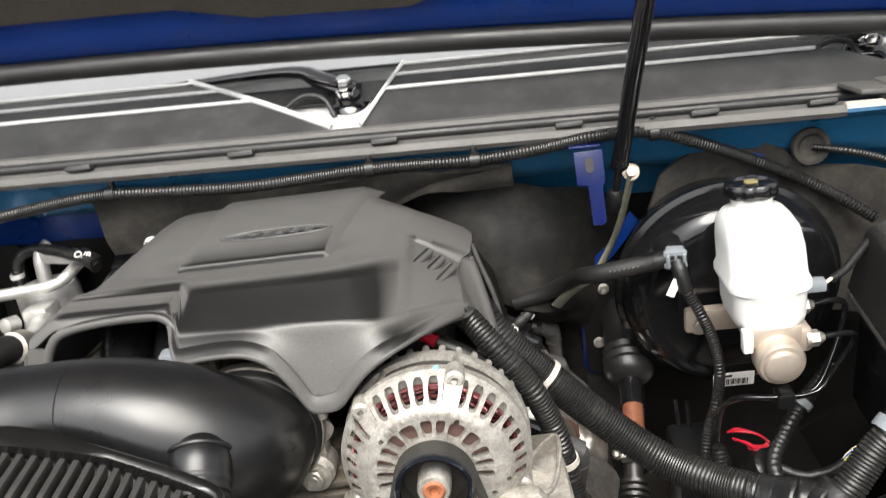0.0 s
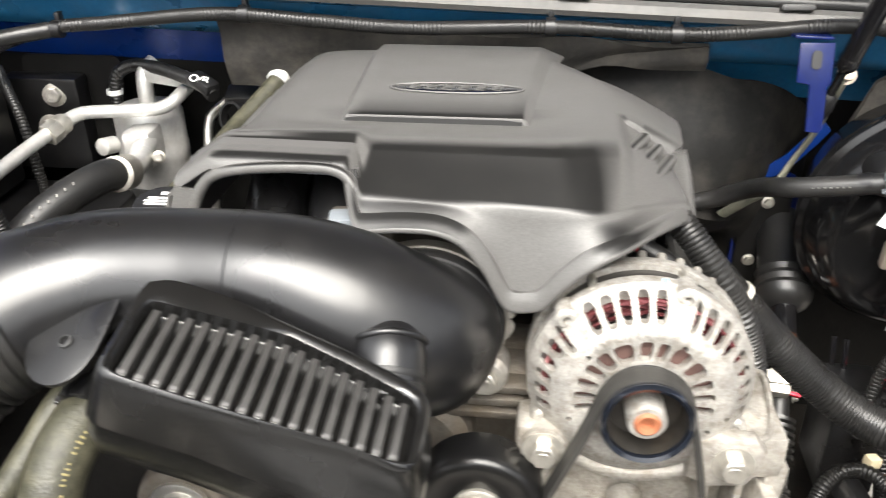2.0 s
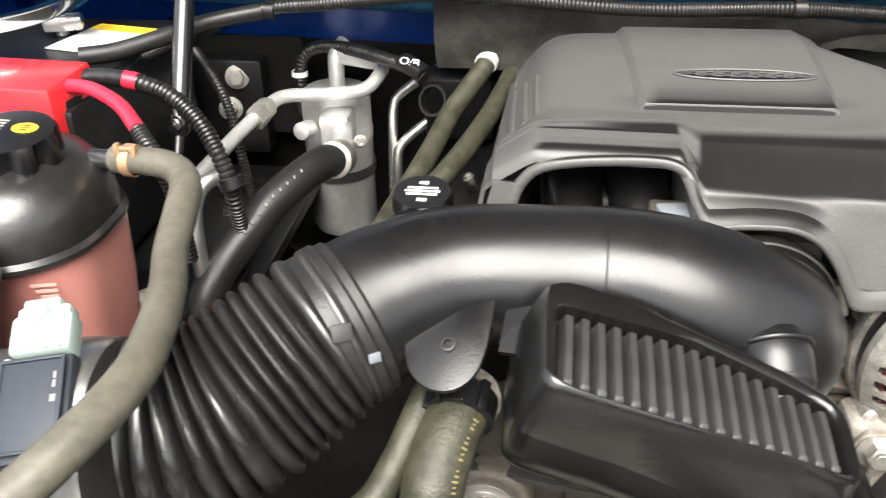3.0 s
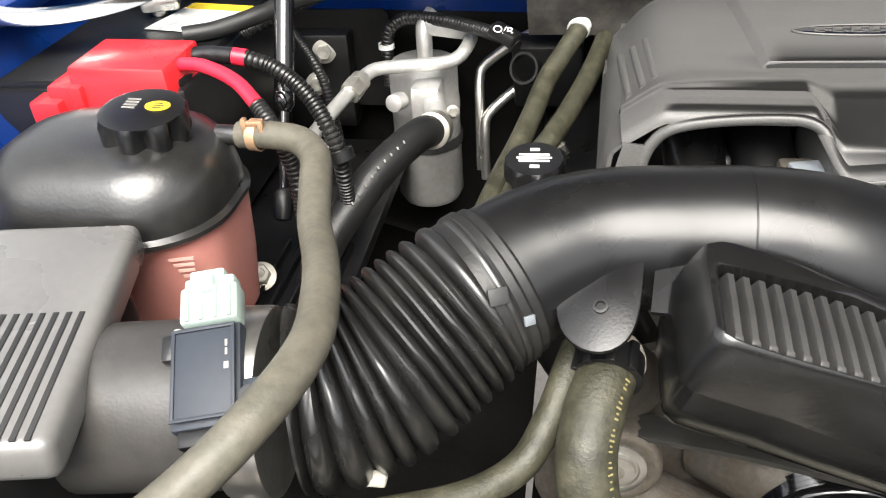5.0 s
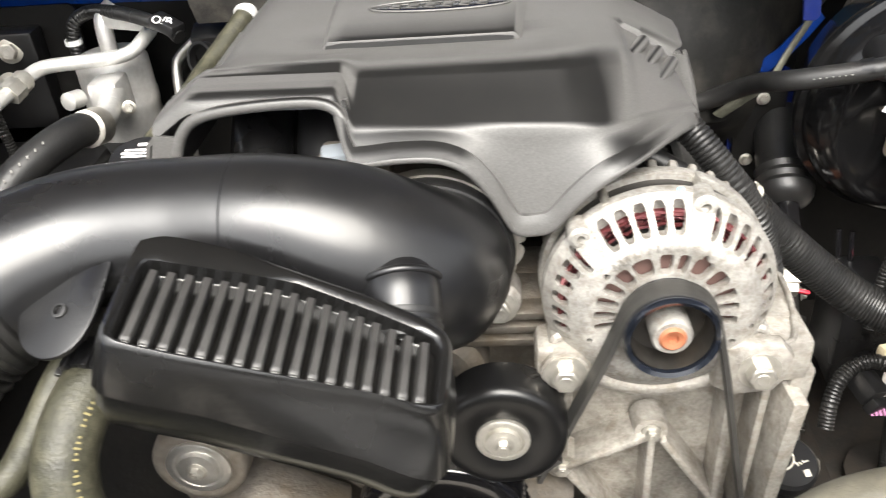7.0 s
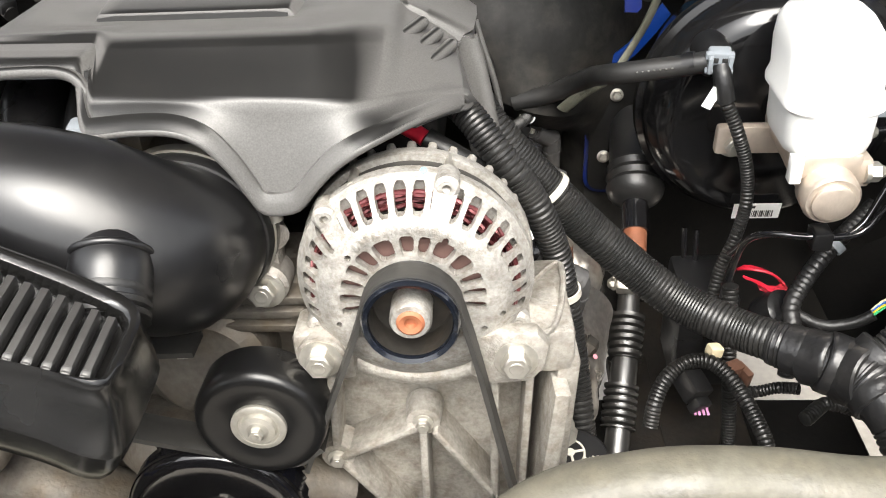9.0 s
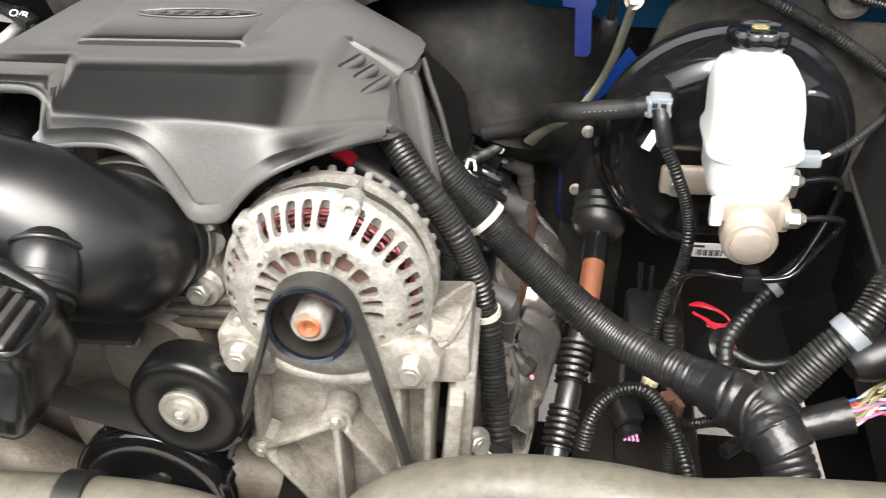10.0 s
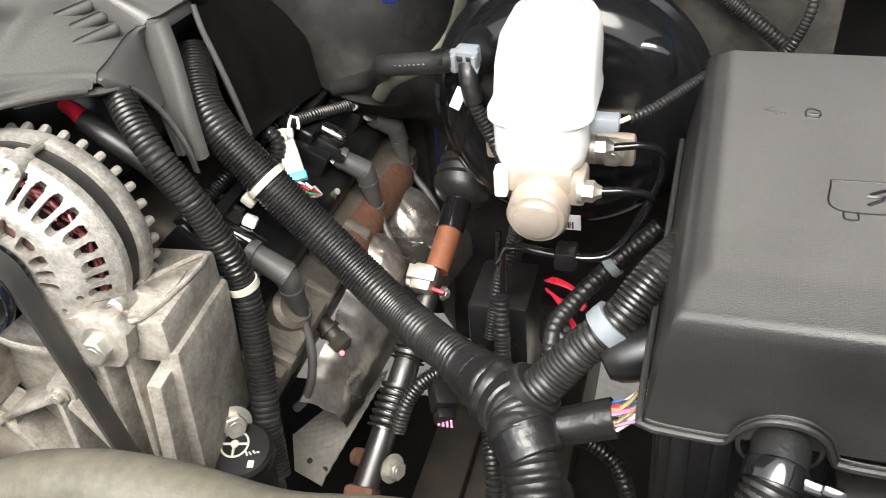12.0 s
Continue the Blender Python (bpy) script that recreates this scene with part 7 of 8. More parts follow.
for tops, lead in (
        (((0.040, 0.742, 0.898), (0.058, 0.741, 0.890), (0.0690, 0.742, 0.878), (0.0705, 0.746, 0.862), (0.0660, 0.757, 0.824)), ((0.066, 0.757, 0.828), (0.072, 0.750, 0.810), (0.0765, 0.742, 0.792), (0.075, 0.735, 0.770), (0.067, 0.730, 0.748), (0.057, 0.728, 0.736))),
        (((0.042, 0.936, 0.879), (0.058, 0.939, 0.872), (0.0645, 0.942, 0.862), (0.0665, 0.945, 0.846), (0.0685, 0.949, 0.816)), ((0.0685, 0.949, 0.820), (0.075, 0.944, 0.802), (0.088, 0.930, 0.785), (0.100, 0.914, 0.772), (0.106, 0.90, 0.758), (0.100, 0.888, 0.745))),
        (((0.044, 1.036, 0.874), (0.058, 1.043, 0.866), (0.0625, 1.049, 0.856), (0.0645, 1.053, 0.842), (0.067, 1.056, 0.806)), ((0.067, 1.056, 0.810), (0.078, 1.054, 0.790), (0.098, 1.042, 0.772), (0.110, 1.024, 0.757), (0.108, 0.995, 0.748), (0.098, 0.965, 0.752)))):
    w = thing("plug_lead", lead[-1], "grey black spark plug lead with rubber boot", "plug lead", group="plug leads")
    t0, t1, t2, _, t4 = [V(p) for p in tops]
    d0, d1 = (t1 - t0).normalized(), (t4 - t2).normalized()
    part("boot", join(
        tube([t0 - d0 * 0.004, t0.lerp(t2, 0.5), t2 + d0 * 0.002], [0.0098, 0.0108, 0.0112], 18, 0.004),
        tube([t1 + (t2 - t1) * 0.6, t2 + d1 * 0.006, t2.lerp(t4, 0.55), t4], [0.0112, 0.0108, 0.0088, 0.0066], 18, 0.004),
        ring_band(t0 + d0 * 0.003, d0, 0.0104, 0.006, 0.0012), ring_band(t2.lerp(t4, 0.3), d1, 0.0098, 0.003, 0.0010)), M_BOOT, w, "matt grey rubber boot")
    part("collar", ring_band(tops[-1], V(tops[-1]) - V(tops[-2]), 0.0072, 0.004, 0.0016), M_BOOT, w)
    part("lead", tube(lead, 0.0042, 10), M_BOOT, w)
cn = thing("injector_connector", (0.02, 0.90, 0.90), "white wiring connector with light blue latch and wires", "connector")
cm_ = basis((0.0230, 0.868, 0.913), (0.25, -0.55, 0.80), (-0.50, 0.70, 0.50))
part("body", join(box((0.020, 0.034, 0.013), cm_, 0.002), box((0.013, 0.014, 0.010), cm_ @ pose(-0.002, 0.024, 0.001), 0.002)), M_OFFWHITE, cn, "off-white plug body")
part("groove", join(*[box((0.0012, 0.030, 0.0006), cm_ @ pose(-0.006 + 0.004 * k, 0, 0.0076)) for k in range(4)]), M_LABEL, cn)
part("latch", box((0.022, 0.009, 0.015), cm_ @ pose(0, -0.021, 0), 0.002), M_LATCH, cn)
part("clip", join(box((0.012, 0.010, 0.010), pose(0.012, 0.893, 0.925, 20, 0, 20), 0.002), tube([(0.012, 0.897, 0.928), (0.013, 0.903, 0.938), (0.018, 0.905, 0.940), (0.021, 0.903, 0.934), (0.021, 0.900, 0.928)], 0.0016, 8)), M_LABEL, cn, "white retaining clip")
for k, mm in enumerate((M_PURPLE, M_GREEN, M_REDWIRE, M_LABEL)):
    part("wire", tube([cm_ @ V((-0.006 + 0.004 * k, -0.024, 0)), cm_ @ V((-0.002 + 0.004 * k, -0.034, 0.002)), cm_ @ V((0.008 + 0.002 * k, -0.040 + 0.003 * k, -0.006)), cm_ @ V((0.018, -0.036, -0.016))], 0.0014, 6), mm, cn)
part("conduit", tube([(-0.004, 0.875, 0.93), (0.006, 0.870, 0.938), (0.014, 0.868, 0.930), (0.013, 0.860, 0.915), (0.004, 0.850, 0.905)], 0.0075, 12, ridge=(0.004, 0.0015)), M_LOOM, cn)

wc = thing("coil_harness_clips", (0.02, 0.75, 0.93), "white plastic harness clips beside the ignition coils", "clips")
part("clip", box((0.010, 0.024, 0.004), pose(0.0055, 0.764, 0.9035, -20, 28, 20), 0.001), M_LABEL, wc)
part("clip", box((0.012, 0.014, 0.009), pose(0.0265, 0.774, 0.906, -20, 28, 10), 0.002), M_LABEL, wc)
part("stub", tube([(-0.004, 0.722, 0.930), (0.006, 0.716, 0.924)], 0.0042, 10), M_GREYPL, wc)
ex = thing("exhaust_manifold", (0.10, 0.9, 0.65), "rusty exhaust manifold with crumpled bright heat shields", "exhaust manifold")
part("log", join(tube([(0.038, 0.80, 0.79), (0.053, 0.86, 0.798), (0.056, 0.907, 0.799), (0.058, 0.96, 0.802), (0.056, 1.03, 0.795), (0.05, 1.09, 0.79)], [0.018, 0.021, 0.024, 0.019, 0.024, 0.02], 20)), M_RUST, ex, "rust brown cast manifold")
def crumpled(center, radii, axis, seed, rough=0.12):
    """A dented bulge of sheet metal with creases."""
    m = basis(center, axis)
    vs, fs, nu, nv = [], [], 44, 26
    for i in range(nv + 1):
        b = math.pi * (0.02 + 0.62 * i / nv)
        for j in range(nu):
            a = 2 * math.pi * j / nu
            d = V((math.sin(b) * math.cos(a), math.sin(b) * math.sin(a), math.cos(b)))
            k = 1 + rough * (abs(noise.noise(d * 2.2 + V((seed, 0, 0)))) * 1.6 - 0.35) + rough * 0.5 * abs(noise.noise(d * 5.5 + V((0, seed, 0))))
            vs.append(m @ V((d.x * radii[0] * k, d.y * radii[1] * k, d.z * radii[2] * k)))
    for i in range(nv):
        for j in range(nu):
            q = (j + 1) % nu
            fs.append([i * nu + j, i * nu + q, (i + 1) * nu + q, (i + 1) * nu + j])
    fs.append(list(range(nu)))
    return vs, fs
part("shield", crumpled((0.078, 0.903, 0.776), (0.030, 0.036, 0.027), (0.55, -0.25, 0.75), 3.1, 0.05), M_SHIELD, ex, "crumpled bright heat shield")
part("shield", crumpled((0.080, 1.008, 0.758), (0.038, 0.048, 0.032), (0.6, -0.3, 0.7), 8.7, 0.045), M_SHIELD, ex, "crumpled bright heat shield")
skirt = []
for i in range(24):
    f = i / 23
    top_, low_ = V((0.088, 0.80, 0.775)).lerp(V((0.112, 1.06, 0.745)), f), V((0.104, 0.862, 0.70)).lerp(V((0.13, 1.10, 0.66)), f)
    skirt.append([top_.lerp(low_, k / 9) + V((0.010 * math.sin(k / 9 * 3.1) + 0.005 * abs(noise.noise(V((i * 0.35, k * 0.3, 2)))), 0, 0.004 * noise.noise(V((i * 0.5, k * 0.4, 6))))) for k in range(10)])
part("shield_skirt", sheet(skirt, 0.0015), M_SHIELD, ex, "dull grey lower shield")
low = []
for i in range(20):
    f = i / 19
    p0, p1 = V((0.066, 0.722, 0.752)).lerp(V((0.076, 0.845, 0.800)), f), V((0.061, 0.720, 0.705)).lerp(V((0.094, 0.822, 0.680)), f * 0.5)
    p2 = V((0.085, 0.76, 0.682)).lerp(V((0.106, 0.868, 0.700)), f)
    row = [p0.lerp(p2, k / 9) + V((0.022, -0.008, 0.016)) * math.sin(k / 9 * math.pi) * (0.5 + 0.5 * f) + V((0.006, 0, 0.006)) * abs(noise.noise(V((i * 0.30, k * 0.30, 11)))) for k in range(10)]
    low.append(row)
part("shield_front", sheet(low, 0.0015), M_SHIELD, ex, "curved dull shield over the steering shaft")
part("pink_mark", lathe([(0.0025, 0), (0.0025, 0.001), (0, 0.001)], (0.090, 0.771, 0.770), (0.6, -0.4, 0.7), 12), mat("pink_paint_mark", (0.55, 0.22, 0.26), 0.5, bump=0), ex)
pl = thing("heat_plate", (0.06, 0.75, 0.62), "pale dimpled metal heat plate", "heat plate")
pr = []
for i in range(41):
    a_, b_ = V((0.034, 0.748, 0.676)).lerp(V((0.078, 0.83, 0.682)), i / 40), V((0.083, 0.712, 0.672)).lerp(V((0.098, 0.852, 0.676)), i / 40)
    pr.append([a_.lerp(b_, k / 24) + V((0, 0, 0.0010 * (math.sin(i * math.pi / 2) * math.sin(k * math.pi / 2)))) for k in range(25)])
part("plate", sheet(pr, 0.0015), M_PLATE, pl)
part("front_tab", sheet([[(0.034, 0.748, 0.6765), (0.060, 0.730, 0.6745), (0.083, 0.712, 0.6725)], [(0.050, 0.712, 0.668), (0.066, 0.706, 0.668), (0.082, 0.700, 0.668)]], 0.0015), M_PLATE, pl)
for p in ((0.062, 0.722, 0.6735), (0.079, 0.716, 0.672)):
    part("hole", lathe([(0.003, 0), (0.003, 0.001), (0, 0.001)], p, (0, -0.1, 1), 12), M_INK_SHADE, pl)
st = thing("steering_fluid_cap", (0.063, 0.631, 0.73), "black power steering cap with white wheel symbol", "fluid cap")
CA = V((0.05, -0.25, 0.95)).normalized()
part("neck", lathe([(0.019, -0.06), (0.018, 0.0), (0, 0.0)], (0.063, 0.631, 0.778), CA, 24), M_PLASTIC, st)
cp = part("cap", lathe([(0.0, -0.004), (0.0235, -0.004), (0.0245, -0.001), (0.0245, 0.007), (0.022, 0.010), (0, 0.0105)], (0.063, 0.631, 0.782), CA, 40), M_PLASTIC, st)
cm = basis((0.063, 0.631, 0.782), CA, (-0.2, 1, 0.2))
part("wheel_symbol", join(tube([cm @ V((-0.006 + 0.0110 * math.cos(a), 0.004 + 0.0110 * math.sin(a), 0.0108)) for a in [2 * math.pi * k / 24 for k in range(25)]], 0.0009, 6, 0.002), tube([cm @ V((-0.017, 0.004, 0.0108)), cm @ V((0.005, 0.004, 0.0108))], 0.0011, 6), tube([cm @ V((-0.006, 0.004, 0.0108)), cm @ V((-0.006, -0.0076, 0.0108))], 0.0011, 6), lathe([(0.0034, 0), (0.0034, 0.0008), (0, 0.0008)], cm @ V((-0.006, 0.004, 0.0105)), CA, 14)), M_OFFWHITE, cp)
part("wave_symbol", join(*[tube([cm @ V((0.004 + 0.003 * k, -0.002 - 0.001 * (k % 2), 0.0108)), cm @ V((0.006 + 0.003 * k, -0.006 + 0.001 * k, 0.0108))], 0.0008, 6) for k in range(4)], box((0.005, 0.006, 0.001), cm @ pose(0.010, -0.013, 0.0108), 0.0003)), M_OFFWHITE, cp)
bs = thing("bracket_studs", (0.05, 0.65, 0.80), "bolt heads on the side of the bracket", "bolts")
bolt(bs, (0.050, 0.646, 0.800), (0.6, -0.7, 0.3))
part("stud", tube([(0.034, 0.712, 0.790), (0.058, 0.698, 0.794)], 0.0075, 14), M_CREAM, bs)

# wires and hoses low at the right
def loose(name, pts, r, m, label, ridge=None):
    t = thing(name, pts[-1], label, "wire" if r < 0.006 else "hose")
    part("run", tube(pts, r, 12, 0.006, ridge=ridge), m, t)
    return t
loose("lower_wire", [(0.225, 0.84, 0.80), (0.228, 0.825, 0.74), (0.235, 0.81, 0.66), (0.24, 0.80, 0.58)], 0.0075, M_LOOM, "black corrugated conduit beside the brake lines", (0.0036, 0.0014))
rwt = thing("red_wires", (0.275, 0.87, 0.75), "loose bright red wires looped in the dark lower bay", "wires")
for k in range(5):
    part("wire", tube([(0.2535, 0.918 - 0.002 * k, 0.764 + 0.0015 * k), (0.262, 0.914 - 0.003 * k, 0.771 + 0.001 * k), (0.275 + 0.001 * k, 0.909 - 0.003 * k, 0.770 + 0.001 * k), (0.288 + 0.001 * k, 0.903 - 0.002 * k, 0.766), (0.2945 + 0.0006 * k, 0.897 - 0.003 * k, 0.760), (0.286, 0.894 - 0.003 * k, 0.757), (0.270, 0.896 - 0.002 * k, 0.760)], 0.0014, 6), M_REDWIRE, rwt)
for k in range(3):
    part("wire", tube([(0.256 + 0.001 * k, 0.902 - 0.002 * k, 0.766), (0.266 + 0.0015 * k, 0.888, 0.768), (0.278 + 0.002 * k, 0.869 - 0.001 * k, 0.768), (0.2885 + 0.0015 * k, 0.852, 0.766), (0.293 + 0.0015 * k, 0.845, 0.758)], 0.0014, 6), M_REDWIRE, rwt)
sw = thing("bay_harness", (0.22, 0.77, 0.70), "black corrugated conduits with a cream plug low in the bay", "wiring harness")
part("conduit", tube([(0.143, 0.75, 0.700), (0.149, 0.765, 0.722), (0.161, 0.78, 0.737), (0.180, 0.79, 0.746), (0.200, 0.79, 0.747), (0.215, 0.778, 0.742), (0.228, 0.755, 0.732), (0.240, 0.72, 0.715), (0.245, 0.70, 0.69)], 0.0076, 12, ridge=(0.0034, 0.0013)), M_LOOM, sw)
part("conduit", tube([(0.235, 0.80, 0.700), (0.255, 0.802, 0.697), (0.274, 0.80, 0.704), (0.290, 0.79, 0.712)], 0.0062, 12, ridge=(0.0034, 0.0013)), M_LOOM, sw)
part("cream_plug", box((0.014, 0.012, 0.012), pose(0.207, 0.80, 0.752, 0, 10, 20), 0.002), M_CREAM, sw, "cream plug")
part("rusty_clip", join(box((0.020, 0.014, 0.012), pose(0.222, 0.785, 0.742, 10, 0, 30), 0.003), box((0.008, 0.02, 0.02), pose(0.232, 0.785, 0.735, 10, 0, 30), 0.002)), M_RUST, sw, "rusty clip")
part("plug", join(box((0.024, 0.026, 0.022), pose(0.184, 0.772, 0.732, 20, 20, 30), 0.003), box((0.018, 0.010, 0.016), pose(0.188, 0.757, 0.722, 20, 20, 30), 0.002)), M_PLASTIC, sw)
part("pink_seal", join(*[tube([(0.182 + 0.004 * k, 0.756, 0.722), (0.184 + 0.004 * k, 0.750, 0.716)], 0.0014, 6) for k in range(4)]), M_PURPLE, sw, "pink wires")
part("taped_run", tube([(0.36, 0.88, 0.865), (0.32, 0.86, 0.830), (0.295, 0.84, 0.808), (0.278, 0.82, 0.790), (0.277, 0.80, 0.772), (0.275, 0.79, 0.73)], 0.0085, 12, ridge=(0.005, 0.0008)), M_TAPE, sw)
part("grey_clip", ring_band((0.322, 0.861, 0.832), (0.7, 0.3, 0.6), 0.0090, 0.008, 0.002), M_GREYPL, sw, "small grey clip")
part("taped_roll", lathe([(0.016, -0.020), (0.021, -0.016), (0.023, 0.0), (0.021, 0.014), (0.014, 0.019), (0, 0.020)], (0.281, 0.862, 0.748), (0.4, -0.5, 0.75), 24), M_TAPE, sw, "round bundle of taped wire")
part("taped_run", tube([(0.280, 0.815, 0.785), (0.305, 0.805, 0.778), (0.330, 0.80, 0.785), (0.345, 0.798, 0.796)], 0.0055, 10), M_TAPE, sw)
for k, mm in enumerate((M_GREEN, M_YELLOW, M_BLUEWIRE, M_CREAM)):
    part("bare_wire", tube([(0.344, 0.798 + 0.002 * k, 0.795), (0.352, 0.800 + 0.002 * k, 0.801 + 0.001 * k), (0.360, 0.806, 0.803 + 0.002 * k)], 0.0013, 6), mm, sw)
tw = thing("suspension_tower", (0.31, 0.68, 0.55), "dusty brown suspension tower with a rusty top", "suspension tower")
part("dome", lathe([(0.075, -0.10), (0.075, 0.0), (0.066, 0.015), (0.045, 0.02), (0.04, 0.012), (0, 0.012)], (0.315, 0.68, 0.60), (0, 0, 1), 40), M_ALU_DIRTY, tw)
part("rusty_ring", lathe([(0.030, 0.0), (0.030, 0.012), (0.018, 0.014), (0.016, 0.0), (0, 0.0)], (0.315, 0.68, 0.618), (0, 0, 1), 28), M_RUST, tw)
loose("tower_hose", [(0.34, 0.66, 0.60), (0.36, 0.70, 0.66), (0.345, 0.73, 0.72), (0.30, 0.74, 0.74), (0.27, 0.72, 0.74)], 0.007, M_LOOM, "black corrugated conduit round the tower", (0.0036, 0.0014))
bp = thing("brake_module", (0.22, 0.9, 0.70), "black modulator block below the booster", "modulator block")
part("block", box((0.06, 0.08, 0.12), pose(0.215, 0.90, 0.71), 0.006), M_PLASTIC, bp)
part("pipe_bend", tube([(0.200, 0.945, 0.80), (0.200, 0.93, 0.76), (0.198, 0.90, 0.69)], 0.003, 8), M_GLOSS, bp)
part("pipe_bend", tube([(0.212, 0.94, 0.80), (0.211, 0.925, 0.76), (0.208, 0.895, 0.69)], 0.003, 8), M_GLOSS, bp)
ew = loose("engine_wire", [(0.006, 0.905, 0.930), (0.018, 0.945, 0.921), (0.027, 0.980, 0.911), (0.034, 1.000, 0.908), (0.041, 1.018, 0.915), (0.040, 1.035, 0.935), (0.030, 1.05, 0.965), (0.012, 1.06, 1.0)], 0.0065, M_LOOM, "black corrugated engine wire behind the coils", (0.0034, 0.0012))
part("tie", ring_band((0.0345, 1.0015, 0.9083), (0.3, 0.9, 0.2), 0.0068, 0.005, 0.0018), M_LABEL, ew, "white cable tie")
loose("engine_wire", [(0.01, 0.95, 0.915), (0.02, 0.985, 0.905), (0.036, 1.012, 0.902), (0.036, 1.04, 0.91), (0.032, 1.06, 0.95)], 0.0055, M_LOOM, "thin corrugated wire tied behind the coils", (0.0034, 0.0012))

# ---------------------------------------------------------------- left side: hoses, accumulator, tank, battery
rh = thing("upper_radiator_hose", (-0.40, 0.46, 0.92), "dusty olive rubber radiator hose with yellow print", "radiator hose")
part("hose", tube([(-0.390, 0.522, 1.006), (-0.394, 0.508, 1.004), (-0.401, 0.485, 0.994), (-0.405, 0.465, 0.975), (-0.400, 0.45, 0.945), (-0.385, 0.44, 0.91), (-0.36, 0.435, 0.86)], 0.0185, 26), M_HOSE, rh)
part("clamp", lathe([(0.0185, -0.009), (0.0212, -0.008), (0.0212, 0.008), (0.0185, 0.009)], (-0.3925, 0.513, 1.005), (-0.1, -0.9, -0.25), 28), M_PLASTIC, rh, "black plastic clamp")
for k in range(7):
    a_ = radians(-40 + 36 * k)
    part("clamp_lug", box((0.006, 0.005, 0.020), basis((-0.3925, 0.513, 1.005), (-0.1, -0.9, -0.25)) @ Matrix.Rotation(a_, 4, "Z") @ pose(0, 0.0215, 0), 0.001), M_PLASTIC, rh)
hose_line = spline([(-0.394, 0.508, 1.004), (-0.401, 0.485, 0.994), (-0.405, 0.465, 0.975), (-0.400, 0.45, 0.945), (-0.385, 0.44, 0.91)], 0.0028)
for k in range(2, len(hose_line) - 4):
    q, tan = hose_line[k][0], (hose_line[k + 1][0] - hose_line[k - 1][0]).normalized()
    side = V((0.72, -0.45, 0.53))
    side = (side - tan * side.dot(tan)).normalized()
    if k % 6 != 5:
        part("print_bar", box((0.0016 + 0.0012 * (k % 3), 0.0012, 0.0005), basis(q + side * 0.01865, side, tan)), M_DULLYEL, rh)
hs = thing("heater_return_hose", (-0.48, 0.45, 0.93), "thin dusty olive hose curving below the bellows", "hose")
part("hose", tube([(-0.412, 0.526, 1.010), (-0.418, 0.508, 1.003), (-0.428, 0.485, 0.985), (-0.443, 0.466, 0.966), (-0.472, 0.447, 0.958), (-0.515, 0.428, 0.960), (-0.56, 0.41, 0.965)], 0.0098, 18), M_HOSE, hs)
part("clip", box((0.019, 0.010, 0.006), pose(-0.529, 0.440, 0.974), 0.002), M_OFFWHITE, hs)

th = thing("tank_hose", (-0.57, 0.50, 1.05), "pale dusty rubber hose from the coolant tank", "hose")
part("hose", tube([(-0.672, 0.672, 1.084), (-0.650, 0.668, 1.086), (-0.622, 0.660, 1.086), (-0.604, 0.640, 1.083), (-0.594, 0.605, 1.080), (-0.582, 0.558, 1.078), (-0.566, 0.515, 1.078), (-0.553, 0.470, 1.083), (-0.546, 0.427, 1.086), (-0.554, 0.385, 1.084), (-0.582, 0.345, 1.068), (-0.64, 0.31, 1.03)], [0.0105, 0.0105, 0.011, 0.0115, 0.0115, 0.011, 0.0112, 0.0112, 0.0112, 0.0112, 0.0112, 0.0112], 22), M_HOSE_PALE, th)
part("clamp", join(ring_band((-0.658, 0.670, 1.085), (1, -0.15, 0), 0.011, 0.008, 0.0015), box((0.018, 0.004, 0.004), pose(-0.657, 0.664, 1.097), 0.001), box((0.004, 0.006, 0.012), pose(-0.650, 0.662, 1.095), 0.001), box((0.004, 0.006, 0.012), pose(-0.664, 0.664, 1.095), 0.001)), M_TAN, th, "tan steel spring clamp")

ct = thing("coolant_tank", (-0.745, 0.64, 0.90), "black topped coolant tank with pink coolant below", "coolant tank")
part("lower", rounded_loft([(-0.735, 0.650, 0.93, 0.10, 0.10, 0.03), (-0.738, 0.650, 0.98, 0.115, 0.115, 0.035), (-0.745, 0.648, 1.03, 0.135, 0.125, 0.04), (-0.750, 0.648, 1.045, 0.14, 0.128, 0.045)]), M_PINK, ct, "translucent pink lower half")
part("dome", rounded_loft([(-0.768, 0.645, 1.036, 0.185, 0.145, 0.058), (-0.768, 0.645, 1.0395, 0.194, 0.152, 0.062), (-0.768, 0.645, 1.0430, 0.194, 0.152, 0.062), (-0.768, 0.645, 1.0460, 0.186, 0.146, 0.060), (-0.768, 0.645, 1.054, 0.186, 0.146, 0.060), (-0.768, 0.645, 1.068, 0.182, 0.142, 0.060), (-0.768, 0.646, 1.080, 0.173, 0.133, 0.056), (-0.768, 0.647, 1.090, 0.157, 0.117, 0.050), (-0.768, 0.648, 1.0965, 0.134, 0.095, 0.042), (-0.768, 0.648, 1.0995, 0.105, 0.068, 0.030), (-0.768, 0.648, 1.1005, 0.07, 0.04, 0.018)], 44), M_TANK, ct, "dusty black upper half")
part("neck", lathe([(0.030, -0.02), (0.030, 0.008), (0, 0.008)], (-0.730, 0.642, 1.090), (0.05, -0.1, 1), 32), M_TANK, ct)
tc = part("cap", lathe([(0.0, 0.0), (0.031, 0.0), (0.0335, 0.003), (0.0335, 0.020), (0.031, 0.0245), (0.026, 0.026), (0, 0.0265)], (-0.730, 0.642, 1.0945), (0.05, -0.1, 1), 96, flutes=(8, 0.008)), M_PLASTIC, ct, "fluted black screw cap with yellow symbol")
